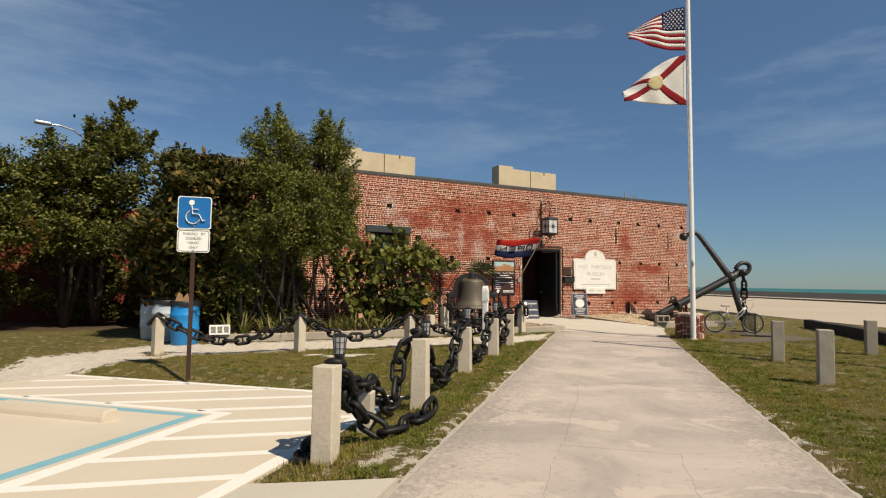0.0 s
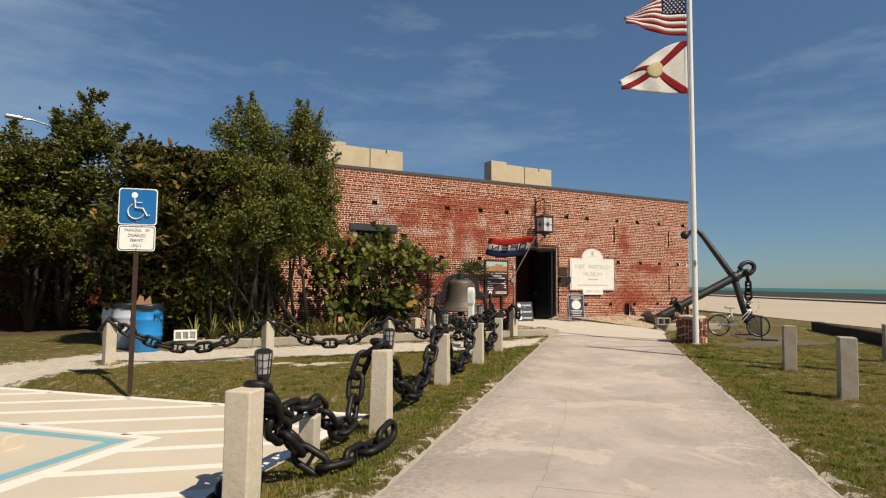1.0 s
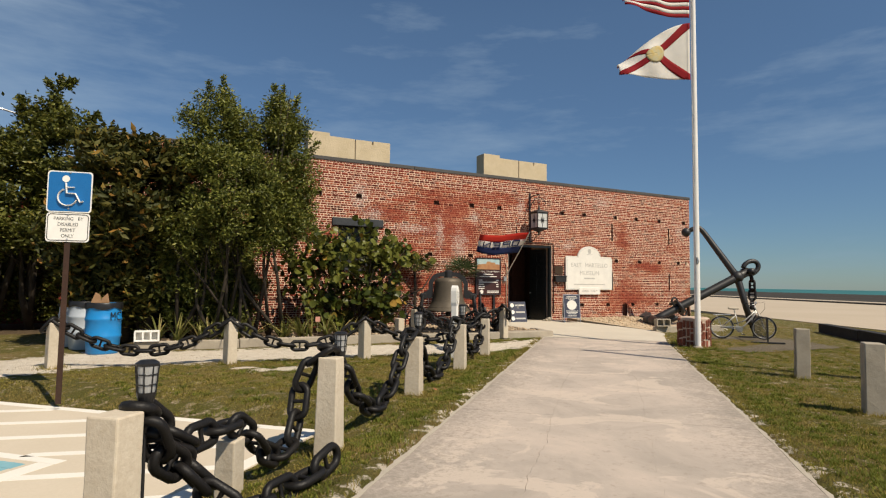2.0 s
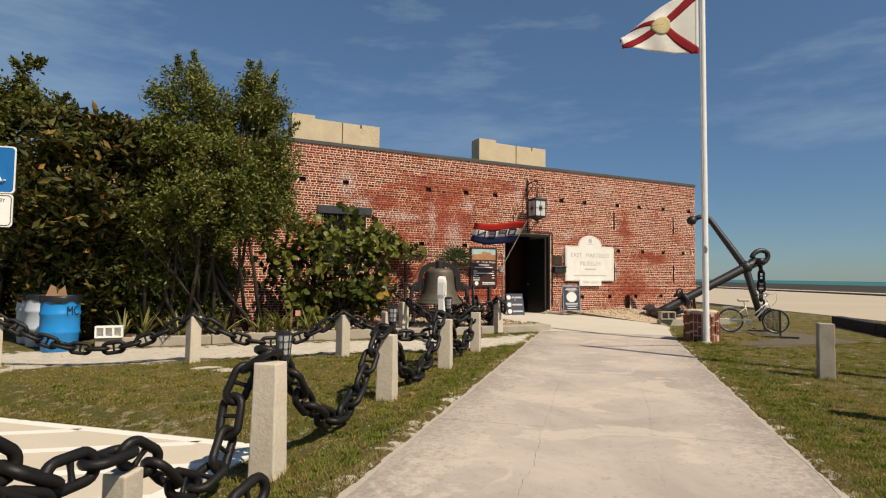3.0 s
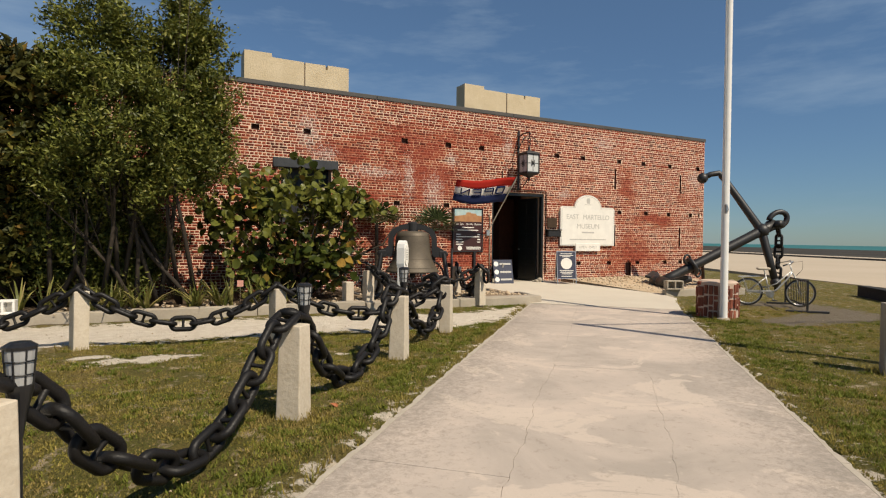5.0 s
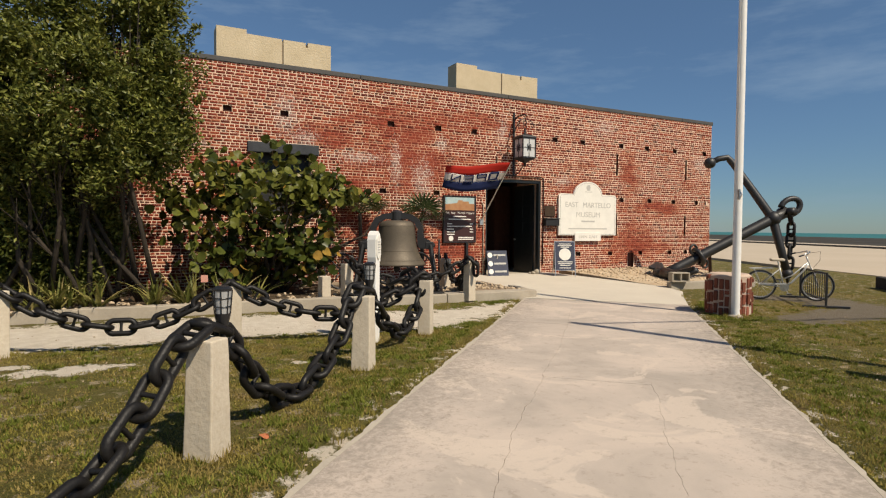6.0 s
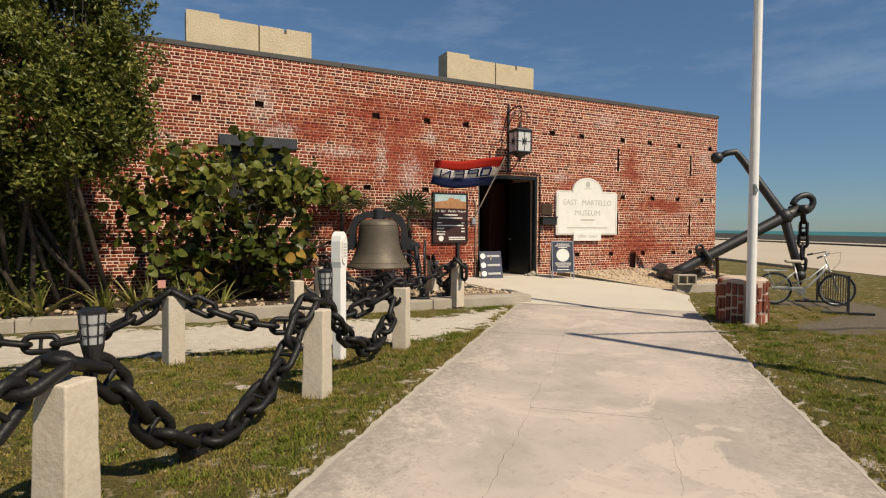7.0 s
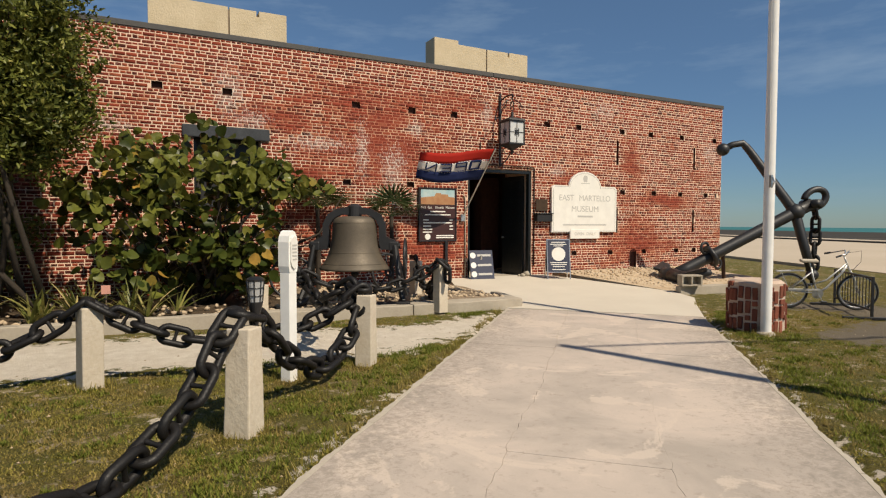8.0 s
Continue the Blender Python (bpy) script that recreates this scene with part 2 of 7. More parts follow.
def path_material():
    m, n, l, b = nodes_of("worn concrete walk")
    pos = n.new("ShaderNodeNewGeometry").outputs["Position"]
    big = noise_node(n, l, 0.7, 5, 0.65, pos, 0.6)
    patch = noise_node(n, l, 0.85, 6, 0.62, pos, 1.2)
    fine = noise_node(n, l, 70, 5, 0.75, pos)
    c = ramp_node(n, [(0.36, (0.385, 0.332, 0.283)), (0.5, (0.475, 0.402, 0.342)), (0.64, (0.555, 0.462, 0.388))])
    l.new(big.outputs["Fac"], c.inputs["Fac"])
    pr = ramp_node(n, [(0.555, (0, 0, 0)), (0.585, (1, 1, 1))])
    l.new(patch.outputs["Fac"], pr.inputs["Fac"])
    col = mix_node(n, l, math_node(n, l, "MULTIPLY", pr.outputs["Color"], 0.7), c.outputs["Color"], (0.61, 0.508, 0.418))
    mid = noise_node(n, l, 9, 6, 0.8, pos)
    dr = ramp_node(n, [(0.56, (0, 0, 0)), (0.66, (1, 1, 1))])
    l.new(mid.outputs["Fac"], dr.inputs["Fac"])
    col = mix_node(n, l, math_node(n, l, "MULTIPLY", dr.outputs["Color"], 0.45), col, (0.25, 0.205, 0.165))
    # grime that has grown in from both edges of the walk
    dot = n.new("ShaderNodeVectorMath")
    dot.operation = "DOT_PRODUCT"
    l.new(pos, dot.inputs[0])
    dot.inputs[1].default_value = (0.7272, -0.6865, 0)
    off = math_node(n, l, "ABSOLUTE", math_node(n, l, "SUBTRACT", dot.outputs["Value"], 0.11))
    speck = noise_node(n, l, 16, 6, 0.85, pos, 0.5)
    grime = math_node(n, l, "ADD", math_node(n, l, "MULTIPLY", off, 0.22), math_node(n, l, "MULTIPLY", speck.outputs["Fac"], 0.9))
    gr = ramp_node(n, [(0.70, (0, 0, 0)), (0.86, (1, 1, 1))])
    l.new(grime, gr.inputs["Fac"])
    col = mix_node(n, l, math_node(n, l, "MULTIPLY", gr.outputs["Color"], 0.6), col, (0.19, 0.165, 0.135))
    col = mix_node(n, l, math_node(n, l, "MULTIPLY", fine.outputs["Fac"], 0.35), col, (0.29, 0.245, 0.19))
    l.new(col, b.inputs["Base Color"])
    b.inputs["Roughness"].default_value = 0.9
    b.inputs["Specular IOR Level"].default_value = 0.25
    bump_node(n, l, b, fine.outputs["Fac"], 0.35, 0.006)
    return m


def plain(name, c, rough=0.5, metal=0.0, spec=0.5):
    return surface(name, [v * 1.0 for v in c], [min(v * 1.12, 1) for v in c], [v * 0.8 for v in c], 6, 90, rough, metal, 0.06, 0.002, 0, spec, 0.35)


def cloth_material(name, c):
    """Thin woven nylon that lets some daylight through."""
    m = plain(name, c, 0.85, 0, 0.2)
    n, l = m.node_tree.nodes, m.node_tree.links
    tr = n.new("ShaderNodeBsdfTranslucent")
    tr.inputs["Color"].default_value = (*c, 1)
    mx = n.new("ShaderNodeMixShader")
    mx.inputs[0].default_value = 0.38
    l.new(n["Principled BSDF"].outputs[0], mx.inputs[1])
    l.new(tr.outputs[0], mx.inputs[2])
    l.new(mx.outputs[0], n["Material Output"].inputs["Surface"])
    return m


def water_material():
    m, n, l, b = nodes_of("sea water")
    pos = n.new("ShaderNodeNewGeometry").outputs["Position"]
    w = noise_node(n, l, 0.02, 4, 0.6, pos)
    r = ramp_node(n, [(0.3, (0.030, 0.118, 0.128)), (0.7, (0.05, 0.175, 0.180))])
    l.new(w.outputs["Fac"], r.inputs["Fac"])
    l.new(r.outputs["Color"], b.inputs["Base Color"])
    b.inputs["Roughness"].default_value = 0.75
    b.inputs["Specular IOR Level"].default_value = 0.12
    s = noise_node(n, l, 0.6, 4, 0.6, pos)
    bump_node(n, l, b, s.outputs["Fac"], 0.4, 0.2)
    return m


M_BRICK = brick_material("weathered red brick", True)
M_BRICK1 = brick_material("weathered red brick single", False)
M_OLDBRICK = surface("old dark brick", (0.125, 0.032, 0.019), (0.22, 0.052, 0.028), (0.30, 0.17, 0.11), 5, 24, 0.92, 0, 0.6, 0.008, 0.7, 0.25, 0.3)
M_MORTAR = mortar_material()
M_GROUND = ground_material()
M_PATH = path_material()
M_KERB = surface("old concrete kerb", (0.36, 0.31, 0.24), (0.46, 0.40, 0.31), (0.20, 0.17, 0.13), 2.2, 30, 0.92, 0, 0.5, 0.01)
M_POST = surface("cast concrete post", (0.56, 0.495, 0.39), (0.64, 0.575, 0.46), (0.33, 0.24, 0.15), 3.4, 26, 0.9, 0, 0.5, 0.010, 0.14, 0.4, 0.66)
M_GREYPOST = surface("grey concrete post", (0.35, 0.305, 0.235), (0.44, 0.385, 0.30), (0.21, 0.175, 0.13), 3.0, 30, 0.9, 0, 0.4, 0.008, 0.1)
M_LOT = surface("painted lot slab", (0.56, 0.48, 0.365), (0.62, 0.535, 0.415), (0.46, 0.385, 0.29), 0.8, 45, 0.9, 0, 0.2, 0.004)
M_APRON = surface("pale concrete apron", (0.54, 0.48, 0.39), (0.60, 0.54, 0.44), (0.40, 0.35, 0.27), 1.0, 45, 0.9, 0, 0.25, 0.005)
M_EDGE = surface("crumbling pale edge", (0.43, 0.375, 0.30), (0.52, 0.455, 0.365), (0.24, 0.205, 0.16), 4, 45, 0.92, 0, 0.4, 0.008)
M_WPAINT = surface("worn white road paint", (0.77, 0.73, 0.65), (0.82, 0.78, 0.70), (0.60, 0.54, 0.45), 3.5, 50, 0.8, 0, 0.15, 0.003)
M_BPAINT = surface("faded blue road paint", (0.15, 0.36, 0.43), (0.20, 0.42, 0.48), (0.26, 0.38, 0.39), 3.5, 50, 0.8, 0, 0.15, 0.003)
M_CHAIN = surface("black painted iron", (0.006, 0.006, 0.006), (0.010, 0.0095, 0.009), (0.020, 0.015, 0.012), 6, 60, 0.50, 0.0, 0.6, 0.005, 0.15, 0.28, 0.4)
M_IRON = surface("dark cast iron", (0.008, 0.009, 0.010), (0.015, 0.016, 0.018), (0.028, 0.022, 0.018), 3, 50, 0.5, 0.0, 0.4, 0.004, 0, 0.5, 0.5)
M_BELL = surface("weathered bronze", (0.098, 0.078, 0.055), (0.15, 0.118, 0.082), (0.066, 0.060, 0.046), 3, 45, 0.6, 0.35, 0.25, 0.003)
M_CREAM = surface("cream stuccoed concrete", (0.50, 0.41, 0.27), (0.60, 0.50, 0.345), (0.42, 0.33, 0.20), 2.5, 22, 0.92, 0, 0.7, 0.02)
M_FLASH = surface("grey roof flashing", (0.060, 0.056, 0.052), (0.085, 0.08, 0.074), (0.04, 0.038, 0.036), 1.2, 30, 0.7, 0, 0.15, 0.004)
M_LINTEL = surface("grey stone lintel", (0.030, 0.033, 0.038), (0.052, 0.056, 0.062), (0.018, 0.020, 0.022), 4, 40, 0.75, 0, 0.3, 0.005)
M_WHITE = plain("white paint", (0.78, 0.755, 0.70), 0.5)
M_SIGNWHITE = plain("ivory painted board", (0.72, 0.69, 0.62), 0.55)
M_POLE = plain("white enamelled pole", (0.76, 0.735, 0.69), 0.35)
M_SIGNBLUE = plain("blue sign face", (0.012, 0.13, 0.36), 0.35)
M_BLUE = plain("blue plastic drum", (0.012, 0.21, 0.52), 0.4)
M_PALE = plain("pale grey plastic drum", (0.42, 0.46, 0.50), 0.45)
M_BLACK = plain("black plastic", (0.012, 0.012, 0.013), 0.4)
M_BLACKP = plain("black door paint", (0.008, 0.009, 0.009), 0.35)
M_RUSTPOST = surface("rusty brown steel post", (0.045, 0.024, 0.016), (0.075, 0.038, 0.024), (0.025, 0.015, 0.012), 4, 40, 0.75, 0.3, 0.3, 0.003)
M_WOOD = surface("grey weathered wood", (0.19, 0.14, 0.09), (0.28, 0.215, 0.145), (0.10, 0.07, 0.045), 3, 30, 0.85, 0, 0.4, 0.005)
M_BARK = surface("grey brown bark", (0.030, 0.022, 0.015), (0.062, 0.047, 0.032), (0.016, 0.012, 0.009), 3, 26, 0.95, 0, 0.8, 0.012)
M_CARD = surface("brown cardboard", (0.30, 0.17, 0.085), (0.36, 0.21, 0.11), (0.2, 0.11, 0.05), 4, 30, 0.9)
M_NAVY = plain("navy board", (0.028, 0.032, 0.058), 0.6)
M_MAROON = plain("dark maroon board", (0.040, 0.012, 0.010), 0.45)
M_GREYTXT = plain("faded grey lettering", (0.44, 0.42, 0.38), 0.6)
M_DARKTXT = plain("dark grey lettering", (0.07, 0.07, 0.068), 0.6)
M_RED = cloth_material("red cloth", (0.52, 0.035, 0.022))
M_CLOTHW = cloth_material("white cloth", (0.80, 0.77, 0.71))
M_CLOTHB = cloth_material("navy cloth", (0.022, 0.032, 0.10))
M_FLAGRED = cloth_material("crimson cloth", (0.31, 0.018, 0.024))
M_GOLD = surface("gold seal cloth", (0.50, 0.33, 0.08), (0.42, 0.40, 0.28), (0.22, 0.25, 0.16), 9, 40, 0.85)
M_ALU = plain("brushed aluminium", (0.55, 0.54, 0.52), 0.35, 0.9)
M_SILVER = plain("silver bicycle paint", (0.50, 0.49, 0.46), 0.35, 0.3)
M_RUBBER = plain("tyre rubber", (0.022, 0.021, 0.020), 0.8)
M_LENS = plain("grey ribbed lens", (0.34, 0.34, 0.33), 0.2)
M_GLASSW = plain("frosted lantern glass", (0.52, 0.52, 0.50), 0.3)
# brick with the shade of deep openings put into its colour
M_SHADEBRICK = surface("brick darkened as recess shade", (0.075, 0.027, 0.018), (0.13, 0.046, 0.028), (0.030, 0.015, 0.011), 9, 40, 0.95, 0, 0.4, 0.006)
M_STONE = surface("pale limestone rubble", (0.44, 0.33, 0.21), (0.58, 0.47, 0.33), (0.28, 0.19, 0.11), 1.5, 20, 0.95, 0, 0.5, 0.01)
M_ROAD = surface("sandy pale road", (0.45, 0.37, 0.27), (0.51, 0.42, 0.315), (0.38, 0.31, 0.225), 0.12, 6, 0.95, 0, 0.2, 0.02)
M_SEAWALL = surface("dark sea wall", (0.045, 0.037, 0.03), (0.07, 0.058, 0.046), (0.03, 0.025, 0.02), 0.4, 4, 0.95)
M_WEED = surface("dark weed flat", (0.045, 0.040, 0.034), (0.075, 0.066, 0.054), (0.03, 0.028, 0.024), 0.06, 1.5, 1.0, 0, 0.3, 0.05, 0, 0.1)
M_ASPH = surface("dark kerb timber", (0.022, 0.020, 0.018), (0.040, 0.035, 0.03), (0.014, 0.013, 0.012), 2, 25, 0.9)
M_WATER = water_material()
M_LEAF1 = leaf_material("small mid green leaves", (0.034, 0.040, 0.007), (0.090, 0.096, 0.016), (0.18, 0.18, 0.033), (0.28, 0.22, 0.055))
M_LEAF2 = leaf_material("dark glossy leaves", (0.020, 0.024, 0.005), (0.055, 0.058, 0.010), (0.15, 0.125, 0.024), (0.38, 0.18, 0.038), 0.6, 0.12)
M_LEAF3 = leaf_material("fresh green narrow leaves", (0.042, 0.051, 0.010), (0.115, 0.130, 0.022), (0.24, 0.245, 0.050), (0.31, 0.27, 0.075))
M_LEAF4 = leaf_material("round sea grape leaves", (0.017, 0.026, 0.005), (0.050, 0.066, 0.011), (0.16, 0.165, 0.030), (0.46, 0.26, 0.05), 0.38, 0.22, None, 3.0)
M_PALM = leaf_material("palm blades", (0.02, 0.035, 0.012), (0.04, 0.066, 0.02), (0.09, 0.11, 0.035), (0.12, 0.12, 0.05))
M_STRAP = leaf_material("strap leaves", (0.07, 0.085, 0.018), (0.17, 0.17, 0.042), (0.36, 0.31, 0.10), (0.50, 0.38, 0.17))
M_WEEDS = leaf_material("bright weed blades", (0.085, 0.105, 0.014), (0.155, 0.175, 0.024), (0.24, 0.25, 0.042), (0.30, 0.25, 0.065), 0.8, 0.32)
M_GRASS = leaf_material("lawn blades", (0.130, 0.124, 0.020), (0.238, 0.215, 0.036), (0.35, 0.295, 0.062), (0.50, 0.37, 0.16), 0.85, 0.38, (0.31, 0.21, 0.09), 1.9)

# ---- builders ----
RNG = np.random.default_rng(7)
ANG = radians(46.65)
D = Vector((math.cos(ANG), math.sin(ANG), 0))    # along the walk
N = Vector((math.sin(ANG), -math.cos(ANG), 0))   # across it, to the right


def uv(u, v, z=0.0):
    return D * u + N * v + Vector((0, 0, z))


def place(ob, parent):
    if parent is not None:
        ob.parent = parent
    return ob


def part(name, bm, material, parent=None, label="", smooth=False):
    me = bpy.data.meshes.new(name)
    bmesh.ops.recalc_face_normals(bm, faces=bm.faces)
    bm.to_mesh(me)
    bm.free()
    me.materials.append(material)
    if smooth:
        for p in me.polygons:
            p.use_smooth = True
    return tagged(place(new(name, me), parent), label)


def shared(name, me, parent=None, m=None):
    ob = place(new(name, me), parent)
    if m is not None:
        ob.matrix_basis = m
    return ob


def fast(name, verts, faces, material, parent=None, smooth=False):
    """One mesh object out of arrays: verts (n, 3), faces (m, k)."""
    verts, faces = np.asarray(verts, np.float32), np.asarray(faces, np.int32)
    me = bpy.data.meshes.new(name)
    k = faces.shape[1]
    me.vertices.add(len(verts))
    me.vertices.foreach_set("co", verts.ravel())
    me.loops.add(faces.size)
    me.loops.foreach_set("vertex_index", faces.ravel())
    me.polygons.add(len(faces))
    me.polygons.foreach_set("loop_start", np.arange(0, faces.size, k, dtype=np.int32))
    if smooth:
        me.polygons.foreach_set("use_smooth", np.ones(len(faces), bool))
    me.update(calc_edges=True)
    me.validate()
    me.materials.append(material)
    return place(new(name, me), parent)


def thing(name, m, label, category, group="", kind=""):
    ob = new(name)
    ob.empty_display_size = 0.1
    ob.matrix_basis = m
    return tagged(ob, label, category, group, kind)


def box(bm, lo, hi, bevel=0.0, seg=1, m=None):
    lo, hi = Vector(lo), Vector(hi)
    r = bmesh.ops.create_cube(bm, size=1.0)
    vs = r["verts"]
    for v in vs:
        v.co = Vector([(lo[i] + hi[i]) / 2 + v.co[i] * (hi[i] - lo[i]) for i in range(3)])
    if bevel:
        es = list({e for v in vs for e in v.link_edges})
        out = bmesh.ops.bevel(bm, geom=es, offset=bevel, segments=seg, affect="EDGES", profile=0.5)
        vs = list({v for f in out["faces"] for v in f.verts} | {v for v in vs if v.is_valid})
    if m is not None:
        bmesh.ops.transform(bm, matrix=m, verts=vs)
    return bm


def sweep(bm, pts, radius, seg=8, cap=True, flat=1.0):
    """A tube along points, with one radius or one for each point."""
    pts = [Vector(p) for p in pts]
    rad = radius if isinstance(radius, (list, tuple)) else [radius] * len(pts)
    rings, side = [], None
    for i, p in enumerate(pts):
        t = (pts[min(i + 1, len(pts) - 1)] - pts[max(i - 1, 0)]).normalized()
        if side is None:
            side = t.cross(Vector((0, 0, 1)) if abs(t.z) < 0.9 else Vector((1, 0, 0))).normalized()
        side = (side - t * side.dot(t)).normalized()
        up = t.cross(side)
        rings.append([bm.verts.new(p + (side * math.cos(a) + up * math.sin(a) * flat) * rad[i]) for a in [2 * math.pi * k / seg for k in range(seg)]])
    for a, b in zip(rings, rings[1:]):
        for k in range(seg):
            bm.faces.new((a[k], a[(k + 1) % seg], b[(k + 1) % seg], b[k]))
    if cap:
        bm.faces.new(rings[0][::-1])
        bm.faces.new(rings[-1])
    return bm


def ring(bm, centre, radius, thick, axis=(0, 0, 1), major=24, minor=8, stretch=1.0):
    """A torus; stretch lengthens it along its local x."""
    q = Vector((0, 0, 1)).rotation_difference(Vector(axis)).to_matrix()
    rows = []
    for i in range(major):
        a = 2 * math.pi * i / major
        c = Vector((math.cos(a) * radius + math.copysign(stretch - 1, math.cos(a)) * radius * (abs(math.cos(a)) > 1e-6), math.sin(a) * radius, 0))
        o = Vector((math.cos(a), math.sin(a), 0))
        rows.append([bm.verts.new(Vector(centre) + q @ (c + o * thick * math.cos(b) + Vector((0, 0, thick * math.sin(b))))) for b in [2 * math.pi * k / minor for k in range(minor)]])
    for i in range(major):
        a, b = rows[i], rows[(i + 1) % major]
        for k in range(minor):
            bm.faces.new((a[k], b[k], b[(k + 1) % minor], a[(k + 1) % minor]))
    return bm


def lathe(bm, profile, seg=32, m=None):
    rows = [[bm.verts.new((r * math.cos(a), r * math.sin(a), z)) for a in [2 * math.pi * k / seg for k in range(seg)]] for r, z in profile]
    for a, b in zip(rows, rows[1:]):
        for k in range(seg):
            bm.faces.new((a[k], a[(k + 1) % seg], b[(k + 1) % seg], b[k]))
    if profile[0][0] > 1e-4:
        bm.faces.new(rows[0][::-1])
    if profile[-1][0] > 1e-4:
        bm.faces.new(rows[-1])
    if m is not None:
        bmesh.ops.transform(bm, matrix=m, verts=bm.verts)
    return bm


def slab(bm, outline, z0, z1):
    """A prism over a plan outline of (x, y)."""
    top = [bm.verts.new((p[0], p[1], z1)) for p in outline]
    low = [bm.verts.new((p[0], p[1], z0)) for p in outline]
    bm.faces.new(top)
    bm.faces.new(low[::-1])
    for i in range(len(top)):
        j = (i + 1) % len(top)
        bm.faces.new((top[i], low[i], low[j], top[j]))
    return bm


def plate(bm, outline, y0, y1):
    """A board standing in the x-z plane, with an outline of (x, z)."""
    a = [bm.verts.new((p[0], y0, p[1])) for p in outline]
    b = [bm.verts.new((p[0], y1, p[1])) for p in outline]
    bm.faces.new(a)
    bm.faces.new(b[::-1])
    for i in range(len(a)):
        j = (i + 1) % len(a)
        bm.faces.new((a[i], b[i], b[j], a[j]))
    return bm


def lettering(name, text, height, material, parent, m, spread=1.0, label=""):
    """Raised writing in the x-z plane of m, centred, facing -y."""
    cu = bpy.data.curves.new(name, "FONT")
    cu.body, cu.size, cu.align_x, cu.align_y, cu.extrude = text, height, "CENTER", "CENTER", 0.0015
    tmp = new(name, cu)
    bpy.context.view_layer.update()
    me = bpy.data.meshes.new_from_object(tmp.evaluated_get(bpy.context.evaluated_depsgraph_get()))
    bpy.data.objects.remove(tmp)
    bpy.data.curves.remove(cu)
    me.transform(m @ pose(0, 0, 0, 90) @ Matrix.Diagonal((spread, 1, 1, 1)))
    me.materials.clear()
    me.materials.append(material)
    return tagged(place(new(name, me), parent), label)


def disc_pts(cx, cz, r, seg=28):
    return [(cx + r * math.cos(2 * math.pi * k / seg), cz + r * math.sin(2 * math.pi * k / seg)) for k in range(seg)]


# ---- the ground ----
SAND_LINE = [(-9.0, 8.5), (-4.0, 11.3), (-1.6, 13.2), (0.6, 14.5), (3.2, 14.25), (6.2, 14.05), (8.6, 13.55), (10.0, 13.75), (11.3, 14.6)]
SAND_HALF = [0.8, 0.8, 0.95, 1.15, 1.05, 1.0, 0.95, 0.55, 0.1]


def along(px, py, line, half):
    """How far inside a band along a line each point lies, in metres."""
    best = np.full(px.shape, -9.0)
    for (ax, ay), (bx, by), ha, hb in zip(line, line[1:], half, half[1:]):
        ll = (bx - ax) ** 2 + (by - ay) ** 2
        s = np.clip(((px - ax) * (bx - ax) + (py - ay) * (by - ay)) / ll, 0, 1)
        dist = np.hypot(px - ax - s * (bx - ax), py - ay - s * (by - ay))
        best = np.maximum(best, ha + s * (hb - ha) - dist)
    return best


def wavy(px, py, seed=0.0):
    return (np.sin(px * 2.1 + seed) * np.sin(py * 1.7 + 1.3 * seed) + 0.6 * np.sin(px * 4.7 + py * 3.1 + seed) + 0.4 * np.sin(px * 9.3 - py * 8.1)) / 2.0


def to_u(px, py):
    return px * D.x + py * D.y


def to_v(px, py):
    return px * N.x + py * N.y


def sand_mask(px, py):
    s = along(px, py, SAND_LINE, SAND_HALF) * 0.9
    u, v = to_u(px, py), to_v(px, py)
    verge = 0.0 - np.abs(v + 1.68) * 1.6                       # bare strip along the walk's edge
    verge = np.where((u > 3) & (u < 14), verge, -1)
    verge2 = -0.05 - np.abs(v - 1.89) * 1.6
    verge2 = np.where((u > 0) & (u < 21), verge2, -1)
    heel = 0.16 - np.hypot(u - 4.85, (v + 2.0) * 1.1) * 0.7      # worn ground by the first post
    bald = [0.5 - np.hypot((px - x) / a, (py - y) / b) * 0.5 for x, y, a, b in ((3.85, 11.9, 0.55, 0.2), (3.2, 12.25, 0.25, 0.12), (6.2, 11.2, 0.12, 0.07))]
    return np.clip(0.5 + np.maximum.reduce([s, verge, verge2, heel] + bald), 0, 1)


def pad_mask(px, py):
    a = along(px, py, [(14.9, 10.6), (17.4, 10.6), (18.0, 12.3), (17.0, 13.2)], [0.45, 0.7, 0.75, 0.4])
    return np.clip(0.5 + a * 0.9, 0, 1)


def soil_mask(px, py):
    left = np.minimum(np.minimum(py - 15.6, 12.3 - px), px - 1.35)
    far = np.minimum(py - 21.3, 2.0 - px)
    return np.clip(0.5 + np.maximum(left, far) * 1.2, 0, 1)


def dip(px, py):
    """The parking lot lies a step lower than the walk; the lawn slopes down to it."""
    a = np.clip((8.85 - to_u(px, py)) / 0.75, 0, 1)
    b = np.clip((-1.70 - to_v(px, py)) / 1.25, 0, 1)
    return -0.15 * a * a * (3 - 2 * a) * b * b * (3 - 2 * b)


def drop(p):
    """How far the lawn lies below the walk at a point."""
    return float(dip(np.array([p.x]), np.array([p.y]))[0])


